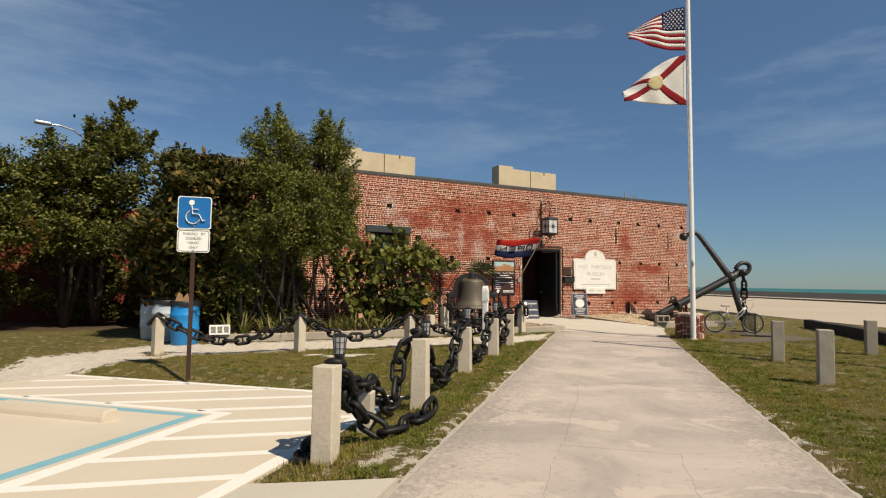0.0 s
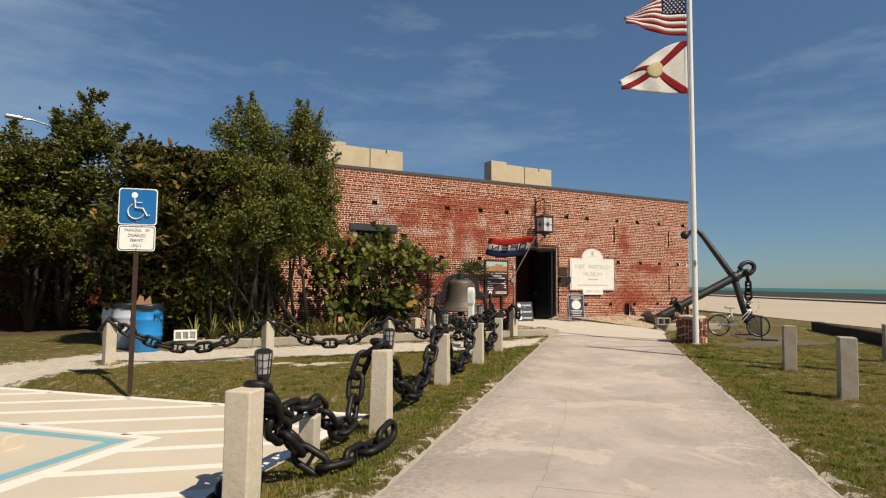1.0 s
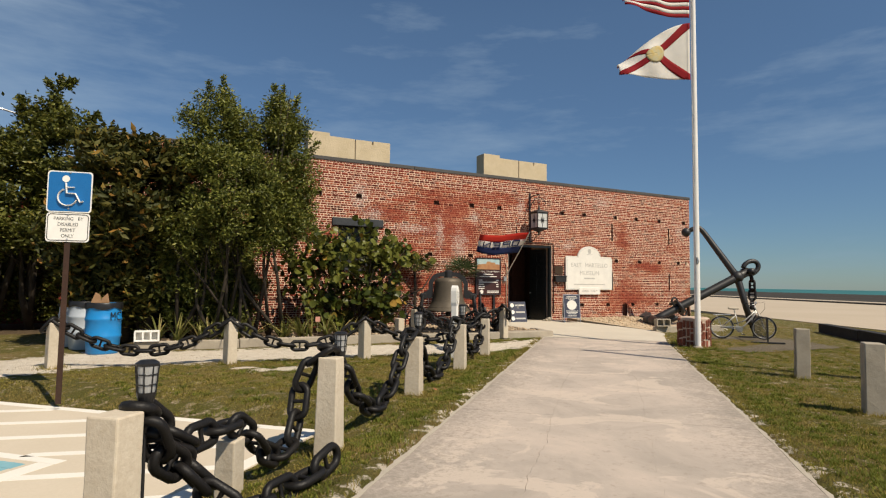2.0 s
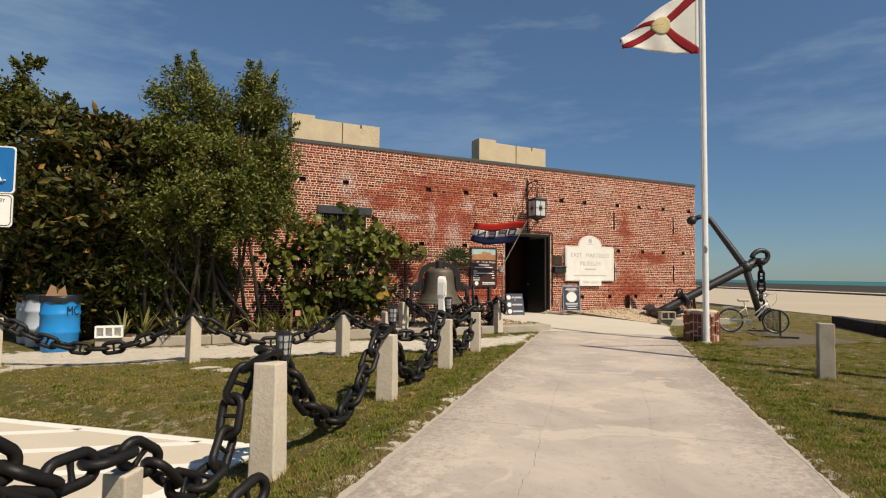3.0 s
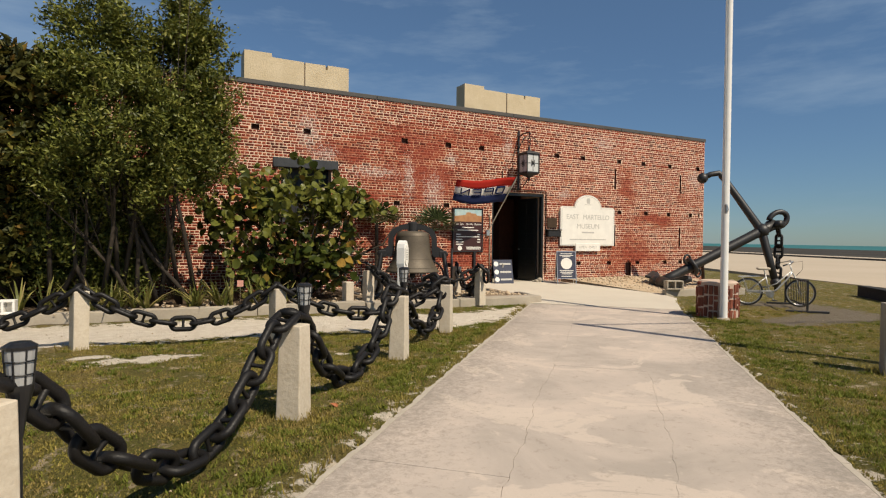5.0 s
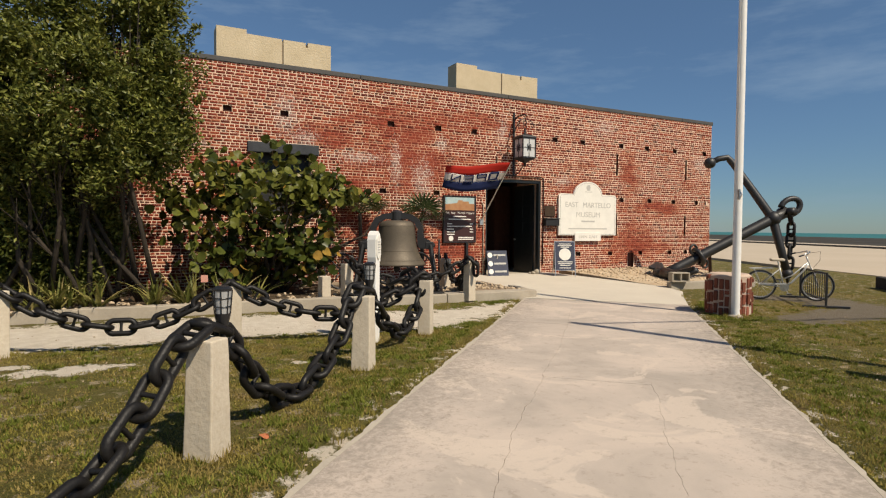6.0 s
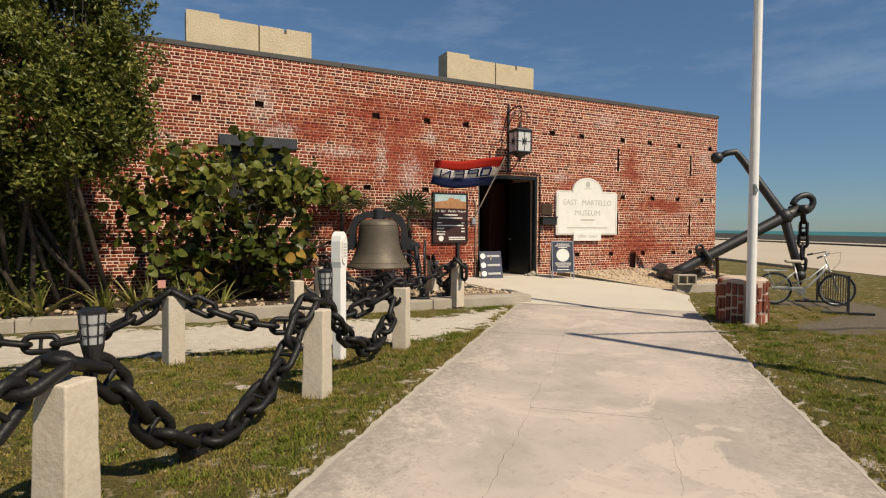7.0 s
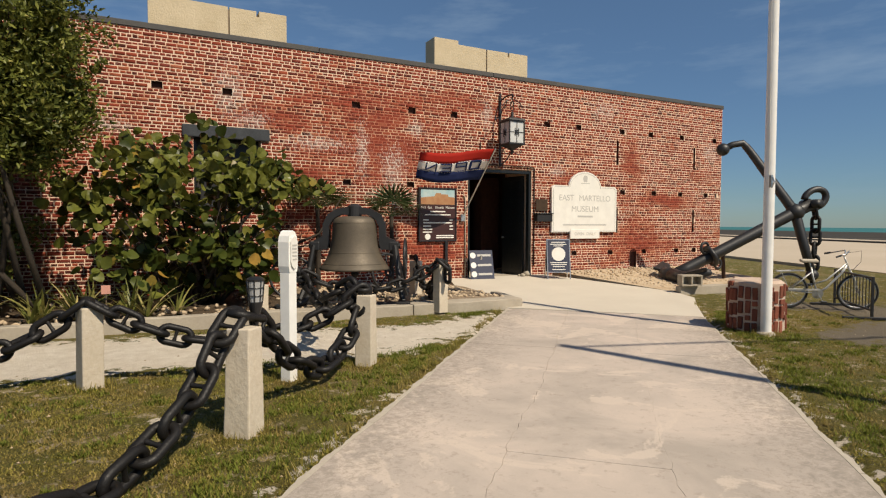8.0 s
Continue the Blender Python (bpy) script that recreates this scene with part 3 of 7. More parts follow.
gx = np.concatenate([np.linspace(-900, -14, 14), np.arange(-12, 26, 0.12), np.linspace(28, 120, 30)])
gy = np.concatenate([np.linspace(-900, -8, 12), np.arange(-6, 20.6, 0.12), np.linspace(22, 60, 16), np.linspace(80, 900, 10)])
GX, GY = np.meshgrid(gx, gy)
w_sea = GX * 0.886 - GY * 0.463
GZ = 0.012 * wavy(GX * 1.7, GY * 1.7) + 0.008 * np.sin(GX * 11.3) * np.sin(GY * 12.1)
gu, gv = to_u(GX, GY), to_v(GX, GY)
under_path = (gv > -1.62) & (gv < 1.84) & (gu < 24)
under_lot = (gv < -2.98) & (gu < 8.15) & (gv > -20)
GZ = np.where(under_path | under_lot | ((gu < 4.4) & (gv < 0)), -0.05, GZ)
GZ = GZ + dip(GX, GY)
bed = np.clip((GY - 15.75) / 0.4, 0, 1) * np.clip((12.3 - GX) / 0.3, 0, 1) * np.clip((GX - 1.2) / 0.5, 0, 1) * np.clip((19.2 - GY) / 0.1, 0, 1)
GZ = GZ + bed * 0.15
GZ = np.where((GY > 19.1) & (GX > 0.6), -0.1, GZ)
GZ = np.where(w_sea > 47, -0.4 - (w_sea - 47) * 0.12, GZ)
gn, gm = len(gy), len(gx)
idx = np.arange(gn * gm).reshape(gn, gm)
quads = np.stack([idx[:-1, :-1], idx[:-1, 1:], idx[1:, 1:], idx[1:, :-1]], -1).reshape(-1, 4)
ground = fast("ground", np.stack([GX, GY, GZ], -1).reshape(-1, 3), quads, M_GROUND, None, True)
tagged(ground, "patchy green and tan lawn with sandy bare strips", "ground", "", "structure")
for nm, fn in (("sand", sand_mask), ("pad", pad_mask), ("soil", soil_mask)):
    at = ground.data.attributes.new(nm, "FLOAT", "POINT")
    at.data.foreach_set("value", fn(GX, GY).astype(np.float32).ravel())

# the concrete walk: slabs between cracked joints, rising to the door
joints = [-8.23, -4.77, -1.31, 2.15, 5.61, 9.07, 12.53, 15.99, 19.2]


def edge_wobble(u, k):
    return 0.006 * math.sin(u * 1.9 + k) + 0.007 * math.sin(u * 5.3 + 2 * k)


def crack(u, v0, k):
    return v0 + 0.030 * math.sin(u * 0.9 + k) + 0.014 * math.sin(u * 3.1 + 2 * k) + 0.010 * math.sin(u * 9.7 + k) + 0.008 * math.sin(u * 27 + 3 * k)


walkway = thing("walkway", pose(0, 0, 0), "worn pale concrete walkway with cracked slabs and patches", "walkway", "", "structure")
for i, (a, b) in enumerate(zip(joints, joints[1:])):
    us = np.linspace(a + 0.0014, b - 0.0014, 49)
    rims = [[-1.53 + edge_wobble(u, 1) for u in us], [crack(u, -0.43, 1.0) for u in us], [crack(u, 0.62, 4.0) for u in us], [1.75 + edge_wobble(u, 4) for u in us]]
    for q in range(3):
        wide = (0.0, 0.0013, 0.0006, 0.0)
        pts = [uv(u, v + wide[q]) for u, v in zip(us, rims[q])] + [uv(u, v - wide[q + 1]) for u, v in zip(us[::-1], rims[q + 1][::-1])]
        part("slab", slab(bmesh.new(), [(p.x, p.y) for p in pts], -0.12, 0.018 + 0.0015 * ((i + q) % 2)), M_PATH, walkway)
# pale edging along both sides of the walk, broken in places
for sgn, v_in, v_out, k in ((-1, -1.532, -1.578, 1), (1, 1.752, 1.79, 4)):
    for a in np.arange(-8.2, 19.2, 1.4):
        us = np.linspace(a + 0.004, min(a + 1.4, 19.2) - 0.004, 25)
        pts = [uv(u, v_in + edge_wobble(u, k)) for u in us] + [uv(u, v_out + 0.008 * math.sin(u * 6.1 + k) + 0.007 * math.sin(u * 17) + 0.006 * math.sin(u * 41)) for u in us[::-1]]
        part("edging", slab(bmesh.new(), [(p.x, p.y) for p in pts], -0.12, 0.020), M_EDGE, walkway, "pale crumbling concrete edging")
# the apron at the head of the walk, sloping up to the doorway
tip = [uv(19.206, -1.58), uv(19.9, -1.63), Vector((12.42, 15.8, 0)), Vector((12.62, 16.5, 0)), Vector((12.35, 17.6, 0)), Vector((12.9, 19.0, 0)),
       Vector((15.75, 19.0, 0)), Vector((16.05, 18.2, 0)), Vector((16.4, 17.0, 0)), Vector((16.82, 15.45, 0)), Vector((16.55, 14.6, 0)), uv(20.6, 1.88), uv(19.206, 1.80)]
bm = slab(bmesh.new(), [(p.x, p.y) for p in tip], -0.15, 0.019)
for v in bm.verts:
    if v.co.z > 0:
        v.co.z += 0.19 * max(0, min(1, (v.co.y - 14.6) / 4.4))
bmesh.ops.triangulate(bm, faces=[f for f in bm.faces if len(f.verts) > 4])
part("entrance_slab", bm, M_APRON, walkway, "pale sloping entrance slab")

# the parking lot, its apron and its paint
lot = thing("parking_lot", pose(0, 0, 0), "cream concrete parking bay with white hatching and blue line", "parking lot", "", "structure")
LOT_Z = -0.15
part("slab", slab(bmesh.new(), [tuple(uv(*p).xy) for p in ((-12, -24), (-12, -2.95), (8.18, -2.95), (8.18, -9.5), (5.2, -9.9), (5.2, -24))], LOT_Z - 0.1, LOT_Z + 0.006), M_LOT, lot)
bm = slab(bmesh.new(), [tuple(uv(*p).xy) for p in ((-12, -2.945), (4.18, -2.945), (4.22, -2.3), (4.28, -1.62), (-12, -1.62))], -0.3, 0.010)
for v in bm.verts:
    if v.co.z > 0:
        v.co.z += LOT_Z * min(1.0, max(0.0, (-1.62 - to_v(v.co.x, v.co.y)) / 1.325))
part("apron", bm, M_APRON, lot)


def stripe(name, a, b, w, material, skew=0.0):
    """A painted bar from a to b; skew cuts its ends along the walk's direction."""
    (u0, v0), (u1, v1) = a, b
    ln = math.hypot(u1 - u0, v1 - v0)
    if skew:
        pu, pv = w / 2 * ln / abs(v1 - v0), 0.0
    else:
        pu, pv = -(v1 - v0) / ln * w / 2, (u1 - u0) / ln * w / 2
    pts = [uv(u0 + pu, v0 + pv), uv(u1 + pu, v1 + pv), uv(u1 - pu, v1 - pv), uv(u0 - pu, v0 - pv)]
    part(name, slab(bmesh.new(), [(p.x, p.y) for p in pts], LOT_Z, LOT_Z + 0.0085), material, lot)


stripe("white_line", (8.09, -9.45), (8.09, -2.98), 0.13, M_WPAINT)
stripe("white_line", (-6, -3.05), (8.02, -3.05), 0.16, M_WPAINT)
stripe("white_line", (6.36, -9.4), (6.36, -4.70), 0.12, M_WPAINT)
stripe("white_line", (-6, -4.80), (6.295, -4.80), 0.19, M_WPAINT)
stripe("blue_line", (6.155, -9.4), (6.155, -4.96), 0.14, M_BPAINT)
stripe("blue_line", (-6, -5.06), (6.08, -5.06), 0.16, M_BPAINT)
for k in range(-9, 9):
    # hatching at a slant between the stall's border and the outer lines
    c = 5.92 + 0.80 * k
    for v0, v1, umin, umax in ((-4.70, -3.135, -6.0, 8.02), (-9.35, -4.70, 6.425, 8.02)):
        u_a, u_b = c + (v0 + 4.66) * 0.53, c + (v1 + 4.66) * 0.53
        s0 = max(0.0, (umin - u_a) / (u_b - u_a))
        s1 = min(1.0, (umax - u_a) / (u_b - u_a))
        if s1 - s0 > 0.03:
            stripe("hatch_line", (u_a + (u_b - u_a) * s0, v0 + (v1 - v0) * s0), (u_a + (u_b - u_a) * s1, v0 + (v1 - v0) * s1), 0.125, M_WPAINT, 1.0)

# road, sea wall, weed flat and sea beyond the lawn
E_AX, W_AX = Vector((0.463, 0.886, 0)), Vector((0.886, -0.463, 0))


def strip(name, w0, w1, z0, z1, material, label, category, e0=-250, e1=900):
    pts = [E_AX * e0 + W_AX * w0, E_AX * e1 + W_AX * w0, E_AX * e1 + W_AX * w1, E_AX * e0 + W_AX * w1]
    return tagged(part(name, slab(bmesh.new(), [(p.x, p.y) for p in pts], z0, z1), material), label, category, "", "structure")


strip("road", 16.9, 40.2, -0.3, 0.022, M_ROAD, "wide sand-dusted pale road along the shore", "road")
strip("kerb_line", 40.2, 41.2, -0.3, 0.16, M_SEAWALL, "low dark kerb along the shore road", "kerb")
strip("promenade", 41.2, 47.6, -0.3, 0.035, M_ROAD, "pale concrete promenade by the sea", "pavement")
strip("weed_flat", 47.6, 100, -0.3, -0.005, M_WEED, "dark wet weed-covered shore flat", "shore")
bm = bmesh.new()
for e, w in ((-3000, 92), (6000, 92), (6000, 260), (-3000, 260)):
    p = E_AX * e + W_AX * w
    bm.verts.new((p.x, p.y, -0.06))
bm.faces.new(bm.verts)
for f in bm.faces:
    if f.normal.z < 0:
        f.normal_flip()
sea = part("water", bm, M_WATER)
tagged(sea, "calm teal sea reaching the horizon", "sea", "", "structure")

# ---- the brick fort ----
WY = 19.01            # the front's face
X0, X1, TOP = 0.45, 23.18, 5.42
COURSE, LONG = 0.0716, 0.209
_wave = random.Random(12)
BEDS = [-0.02 + COURSE * k + _wave.uniform(-0.011, 0.011) for k in range(78)]     # uneven bed joints of the old wall
DOOR = (13.45, 15.45, 0.12, 3.05)
WINDOW = (6.98, 8.32, 1.95, 3.43)
HOLES = [(x - 0.10, x + 0.10, 4.30, 4.44) for x in (6.33, 7.65, 10.46, 11.88, 13.04, 15.96, 17.07, 18.73, 19.91, 21.27, 22.81)]
HOLES += [(x - 0.10, x + 0.10, 2.49, 2.63) for x in (2.6, 4.2, 10.23, 11.84, 18.78, 20.08, 21.25, 22.44, 22.98)]
HOLES += [(x - 0.10, x + 0.10, 0.69, 0.83) for x in (10.4, 11.9, 16.95, 18.32, 19.69, 21.1, 21.92)]
HOLES += [(x - 0.045, x + 0.045, a, b) for x in (18.56, 21.86) for a, b in ((3.32, 4.03), (1.37, 2.09))]
HOLES += [(19.12, 19.38, 0.28, 0.74)]


def snapped(o):
    """An opening whose foot and head lie on the brick courses."""
    return (o[0], o[1], min(BEDS, key=lambda z: abs(z - o[2])), min(BEDS, key=lambda z: abs(z - o[3])))


DOOR, WINDOW, HOLES = snapped(DOOR), snapped(WINDOW), [snapped(o) for o in HOLES]
OPENINGS = [DOOR, WINDOW] + HOLES
BACK = WY + 0.0022     # the mortar lies behind the bricks' faces


def pierced_wall(name, x0, x1, z0, z1, y, openings, depths, material, parent=None):
    """A wall face with real recesses: every opening has reveals and, where shallow, a back."""
    xs = sorted({x0, x1, *[o[0] for o in openings], *[o[1] for o in openings]})
    zs = sorted({z0, z1, *[o[2] for o in openings], *[o[3] for o in openings]})
    bm = bmesh.new()
    grid = {}

    def vert(x, yy, z):
        k = (round(x, 4), round(yy, 4), round(z, 4))
        if k not in grid:
            grid[k] = bm.verts.new(k)
        return grid[k]
    for xa, xb in zip(xs, xs[1:]):
        for za, zb in zip(zs, zs[1:]):
            cx, cz = (xa + xb) / 2, (za + zb) / 2
            if any(o[0] < cx < o[1] and o[2] < cz < o[3] for o in openings):
                continue
            bm.faces.new([vert(xa, y, za), vert(xb, y, za), vert(xb, y, zb), vert(xa, y, zb)])
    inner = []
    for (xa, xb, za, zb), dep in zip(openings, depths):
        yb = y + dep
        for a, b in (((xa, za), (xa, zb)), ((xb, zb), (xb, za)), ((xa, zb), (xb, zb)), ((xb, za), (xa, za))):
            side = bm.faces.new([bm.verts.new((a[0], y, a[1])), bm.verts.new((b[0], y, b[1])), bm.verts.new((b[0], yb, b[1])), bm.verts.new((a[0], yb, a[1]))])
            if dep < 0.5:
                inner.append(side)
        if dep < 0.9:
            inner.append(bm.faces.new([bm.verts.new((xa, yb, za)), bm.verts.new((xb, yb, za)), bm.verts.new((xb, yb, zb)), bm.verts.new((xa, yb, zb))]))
    # shallow recesses get the darker brick colour, standing in for deep shade
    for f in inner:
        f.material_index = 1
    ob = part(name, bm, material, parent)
    ob.data.materials.append(M_SHADEBRICK)
    return ob


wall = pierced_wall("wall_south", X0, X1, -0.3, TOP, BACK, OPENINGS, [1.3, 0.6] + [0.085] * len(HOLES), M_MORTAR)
tagged(wall, "weathered red brick fort front with pale lime mortar and small square holes", "brick wall", "", "structure")

# the body of the fort behind its front
bm = bmesh.new()
box(bm, (X0, BACK + 1.3, -0.3), (12.6, 30, TOP - 0.02))
box(bm, (16.4, BACK + 1.3, -0.3), (X1, 30, TOP - 0.02))
box(bm, (12.6, 25, -0.3), (16.4, 30, TOP - 0.02))
# the passage walls carry their inner shade in the brick colour
tagged(part("wall_inner", bm, M_SHADEBRICK), "brick mass of the fort behind its front", "brick wall", "", "structure")
bm = bmesh.new()
box(bm, (X0, WY + 0.012, -0.3), (X0 + 0.2, BACK + 1.3, TOP))
box(bm, (X1 - 0.2, WY + 0.012, -0.3), (X1, BACK + 1.3, TOP))
tagged(part("wall_return", bm, M_MORTAR), "brick return at the ends of the fort front", "brick wall", "", "structure")
bm = bmesh.new()
box(bm, (X0, WY + 0.02, TOP - 0.01), (X1, 30, TOP + 0.05))
tagged(part("roof_slab", bm, M_FLASH), "flat grey fort roof", "roof", "", "structure")
bm = box(bmesh.new(), (12.6, BACK + 1.31, 3.3), (16.4, 25, 3.5))
# ceiling coloured dark too, as painted passage shade
tagged(part("ceiling", bm, M_SHADEBRICK), "dark vaulted passage ceiling", "ceiling", "", "structure")
bm = box(bmesh.new(), (12.6, WY + 0.02, -0.05), (16.4, 25, 0.17))
tagged(part("passage_floor", bm, M_KERB), "bare concrete passage floor", "floor", "", "structure")
# a lower brick wing beside the trees
wing = pierced_wall("wall_wing", -16, X0, -0.3, 4.4, 26.0, [], [], M_BRICK1)
tagged(wing, "brick side wing of the fort in the shade of trees", "brick wall", "", "structure")

# flashing along the top
bm = bmesh.new()
for a, b in ((0.40, 5.0), (5.0, 9.6), (9.6, 14.2), (14.2, 18.8), (18.8, 21.6), (21.6, 23.23)):
    box(bm, (a + 0.003, WY - 0.022, TOP - 0.005), (b - 0.003, WY + 0.35, TOP + 0.115), 0.012)
tagged(part("trim", bm, M_FLASH), "dark grey metal flashing along the parapet top", "flashing", "", "structure")

# cream parapet blocks on the roof
for a, b, name in ((6.20, 9.10, "parapet_block"), (12.98, 15.98, "parapet_block")):
    blk = thing(name, pose(0, 0, 0), "cream stuccoed concrete block on the fort roof", "parapet block", "blocks on the fort roof")
    left = [(a, 5.47), (a + 1.60, 5.47), (a + 1.60, 6.45), (a + 0.72, 6.46), (a + 0.72, 6.56), (a, 6.56)]
    right = [(a + 1.64, 5.47), (b, 5.47), (b, 6.46), (b - 0.62, 6.46), (b - 0.62, 6.33), (b - 0.68, 6.33), (b - 0.68, 6.45), (a + 1.64, 6.45)]
    part("panel", plate(bmesh.new(), left, 20.0, 20.55), M_CREAM, blk)
    part("panel", plate(bmesh.new(), right, 20.0, 20.55), M_CREAM, blk)
    part("joint", box(bmesh.new(), (a + 1.59, 20.03, 5.47), (a + 1.65, 20.5, 6.40)), M_WOOD, blk, "dark weathered joint strip")


def bricks():
    """The English bond: courses of stretchers and of headers, cut at the openings."""
    rng = np.random.default_rng(3)
    joined, single = [], []
    grow = [(o[0] - 0.002, o[1] + 0.002, o[2], o[3]) for o in OPENINGS] + [(6.79, 8.49, 3.45, 3.60)]
    for k, (z, z1) in enumerate(zip(BEDS, BEDS[1:])):
        if z1 > TOP:
            break
        zc, pitch = (z + z1) / 2, LONG if k % 2 == 0 else LONG / 2
        cuts = [(o[0], o[1]) if o[1] - o[0] > 0.5 else (o[0] + rng.uniform(-0.035, 0.035), o[1] + rng.uniform(-0.035, 0.035)) for o in grow if o[2] < zc < o[3]]
        x = X0 - (0.0 if k % 2 == 0 else LONG / 4) - (LONG / 2 if k % 4 == 0 else 0) + rng.uniform(-0.035, 0.0)
        while x < X1:
            step = pitch * rng.uniform(0.90, 1.10)
            pieces = [(max(x, X0), min(x + step, X1))]
            for ca, cb in cuts:
                nxt = []
                for a, b in pieces:
                    if b <= ca or a >= cb:
                        nxt.append((a, b))
                    else:
                        nxt += [(a, ca), (cb, b)]
                pieces = [(a, b) for a, b in nxt if b - a > 0.035]
            for a, b in pieces:
                inside = 10.6 < a < 11.75 and 2.72 < z < 4.2 and abs((b - a) - step) < 1e-4
                gap = 0.0070
                if inside and len(single) < 300:
                    single.append(((a + b) / 2, zc, k % 2, step / pitch, (z1 - z) / COURSE))
                else:
                    joined.append((a + gap * rng.uniform(0.45, 1.5), b - gap * rng.uniform(0.45, 1.5), z + gap * rng.uniform(0.45, 1.45), z1 - gap * rng.uniform(0.45, 1.45), rng.normal(0, 0.0007)))
            x += step
    return np.array(joined), single


JOINED, SINGLE = bricks()
a, b, c, d, off = JOINED.T
front, rear = WY + np.clip(off, -0.0015, 0.0012), np.full(len(a), BACK + 0.004)
ch = 0.003
corner = [np.stack([a + ch, front, c + ch], -1), np.stack([b - ch, front, c + ch], -1), np.stack([b - ch, front, d - ch], -1), np.stack([a + ch, front, d - ch], -1),
          np.stack([a, rear, c], -1), np.stack([b, rear, c], -1), np.stack([b, rear, d], -1), np.stack([a, rear, d], -1)]
verts = np.stack(corner, 1).reshape(-1, 3) + np.random.default_rng(5).normal(0, 1, (len(a) * 8, 3)) * (0.0022, 0.0002, 0.0020)
base = np.arange(len(a))[:, None] * 8
faces = np.concatenate([base + np.array(q) for q in ((0, 1, 2, 3), (4, 5, 1, 0), (5, 6, 2, 1), (6, 7, 3, 2), (7, 4, 0, 3))])
tagged(fast("brickwork", verts, faces, M_BRICK, wall), "courses of weathered red brick", "", "", "stuff")

# passage: door leaves, frame, conduit
door = thing("door_1", pose(DOOR[0], WY + 0.45, 0.17), "open black panelled double door in the fort entrance", "door", "", "structure")
bm = box(bmesh.new(), (0.0, -0.42, 0.0), (0.07, -0.28, 2.86), 0.006)
part("jamb", bm, M_BLACKP, door)
bm = box(bmesh.new(), (1.93, -0.42, 0.0), (2.0, -0.28, 2.86), 0.006)
part("jamb", bm, M_BLACKP, door)
bm = box(bmesh.new(), (0.07, -0.42, 2.78), (1.93, -0.28, 2.86), 0.006)
part("head", bm, M_BLACKP, door)
for side, turn, hx in ((1, -8, 0.09), (-1, -82, 1.91)):
    leaf = part("leaf", box(bmesh.new(), (0.0 if side > 0 else -0.9, -0.025, 0.02), (0.9 if side > 0 else 0.0, 0.025, 2.76), 0.005), M_BLACKP, door, "black painted door leaf")
    leaf.matrix_basis = pose(hx, -0.2, 0, 0, 0, 78 if side > 0 else -84)
    for row in range(5):
        for cnum in range(2):
            x = (0.10 + 0.38 * cnum) * side
            lo, hi = min(x, x + 0.32 * side), max(x, x + 0.32 * side)
            for yy in (-0.037, 0.024):
                q = part("door_panel", box(bmesh.new(), (lo, yy, 0.16 + row * 0.52), (hi, yy + 0.013, 0.56 + row * 0.52), 0.006), M_BLACKP, leaf)
    kn = part("door_handle", lathe(bmesh.new(), [(0.0, 0), (0.02, 0.0), (0.012, 0.03), (0.03, 0.05), (0.0, 0.065)], 12, pose(0.82 * side, -0.03, 1.05, 90)), M_ALU, leaf)
# the pier's dimness is painted: same shade-darkened brick colour
pier = part("pier", box(bmesh.new(), (2.1, 2.35, 0.0), (2.75, 2.85, 2.9), 0.01), M_SHADEBRICK, door, "brick pier in the passage, coloured dark for its shade")
conduit = bmesh.new()
sweep(conduit, [(DOOR[1] + 0.07, WY - 0.03, 0.45), (DOOR[1] + 0.07, WY - 0.03, 3.06), (DOOR[1] + 0.05, WY - 0.03, 3.12), (DOOR[1] - 0.02, WY - 0.03, 3.14), (DOOR[0] + 0.4, WY - 0.03, 3.14), (DOOR[0] + 0.36, WY - 0.03, 3.2), (DOOR[0] + 0.36, WY - 0.03, 3.7)], 0.016, 8)
tagged(part("conduit", conduit, M_RUSTPOST, None, "", True), "brown painted pipe running round the doorway", "pipe")
conduit = sweep(bmesh.new(), [(13.36, WY - 0.03, 0.2), (13.36, WY - 0.03, 2.2), (13.34, WY - 0.03, 2.3), (13.3, WY - 0.03, 2.32)], 0.016, 8)
tagged(part("conduit", conduit, M_POST, None, "", True), "thin pale pipe on the brick beside the door", "pipe")

# window with its stone lintel
lint = bmesh.new()
box(lint, (6.77, WY - 0.05, 3.36), (8.50, WY + 0.1, 3.615), 0.02, 2)
tagged(part("lintel", lint, M_LINTEL), "grey stone lintel over a small window", "lintel", "", "structure")
win = thing("window_1", pose(WINDOW[0], WY + 0.3, WINDOW[2]), "dark recessed window behind the shrub", "window", "", "structure")
part("window_frame", box(box(box(bmesh.new(), (0, 0, 0), (0.07, 0.06, 1.48), 0.004), (1.27, 0, 0), (1.34, 0.06, 1.48), 0.004), (0.64, 0, 0), (0.70, 0.06, 1.48), 0.004), M_BLACKP, win)
for k in range(2):
    part("pane", box(bmesh.new(), (0.075 + 0.63 * k, 0.03, 0.01), (0.635 + 0.63 * k, 0.036, 1.47)), plain("dark window glass", (0.010, 0.010, 0.010), 0.55), win)
part("window_sill", box(bmesh.new(), (-0.05, -0.34, -0.06), (1.39, 0.05, 0.0), 0.008), M_LINTEL, win)

# ---- signs and fittings on the front ----
ms = thing("museum_sign", pose(17.27, WY - 0.05, 0), "ivory arched museum sign with raised faded lettering", "sign")
arc = [(0.60 * math.cos(t), 2.60 + 0.49 * math.sin(t)) for t in np.linspace(0.12, math.pi - 0.12, 17)]
outline = [(-1.19, 1.37), (1.19, 1.37), (1.19, 2.62), (1.12, 2.68), (0.64, 2.68)] + arc + [(-0.64, 2.68), (-1.12, 2.68), (-1.19, 2.62)]
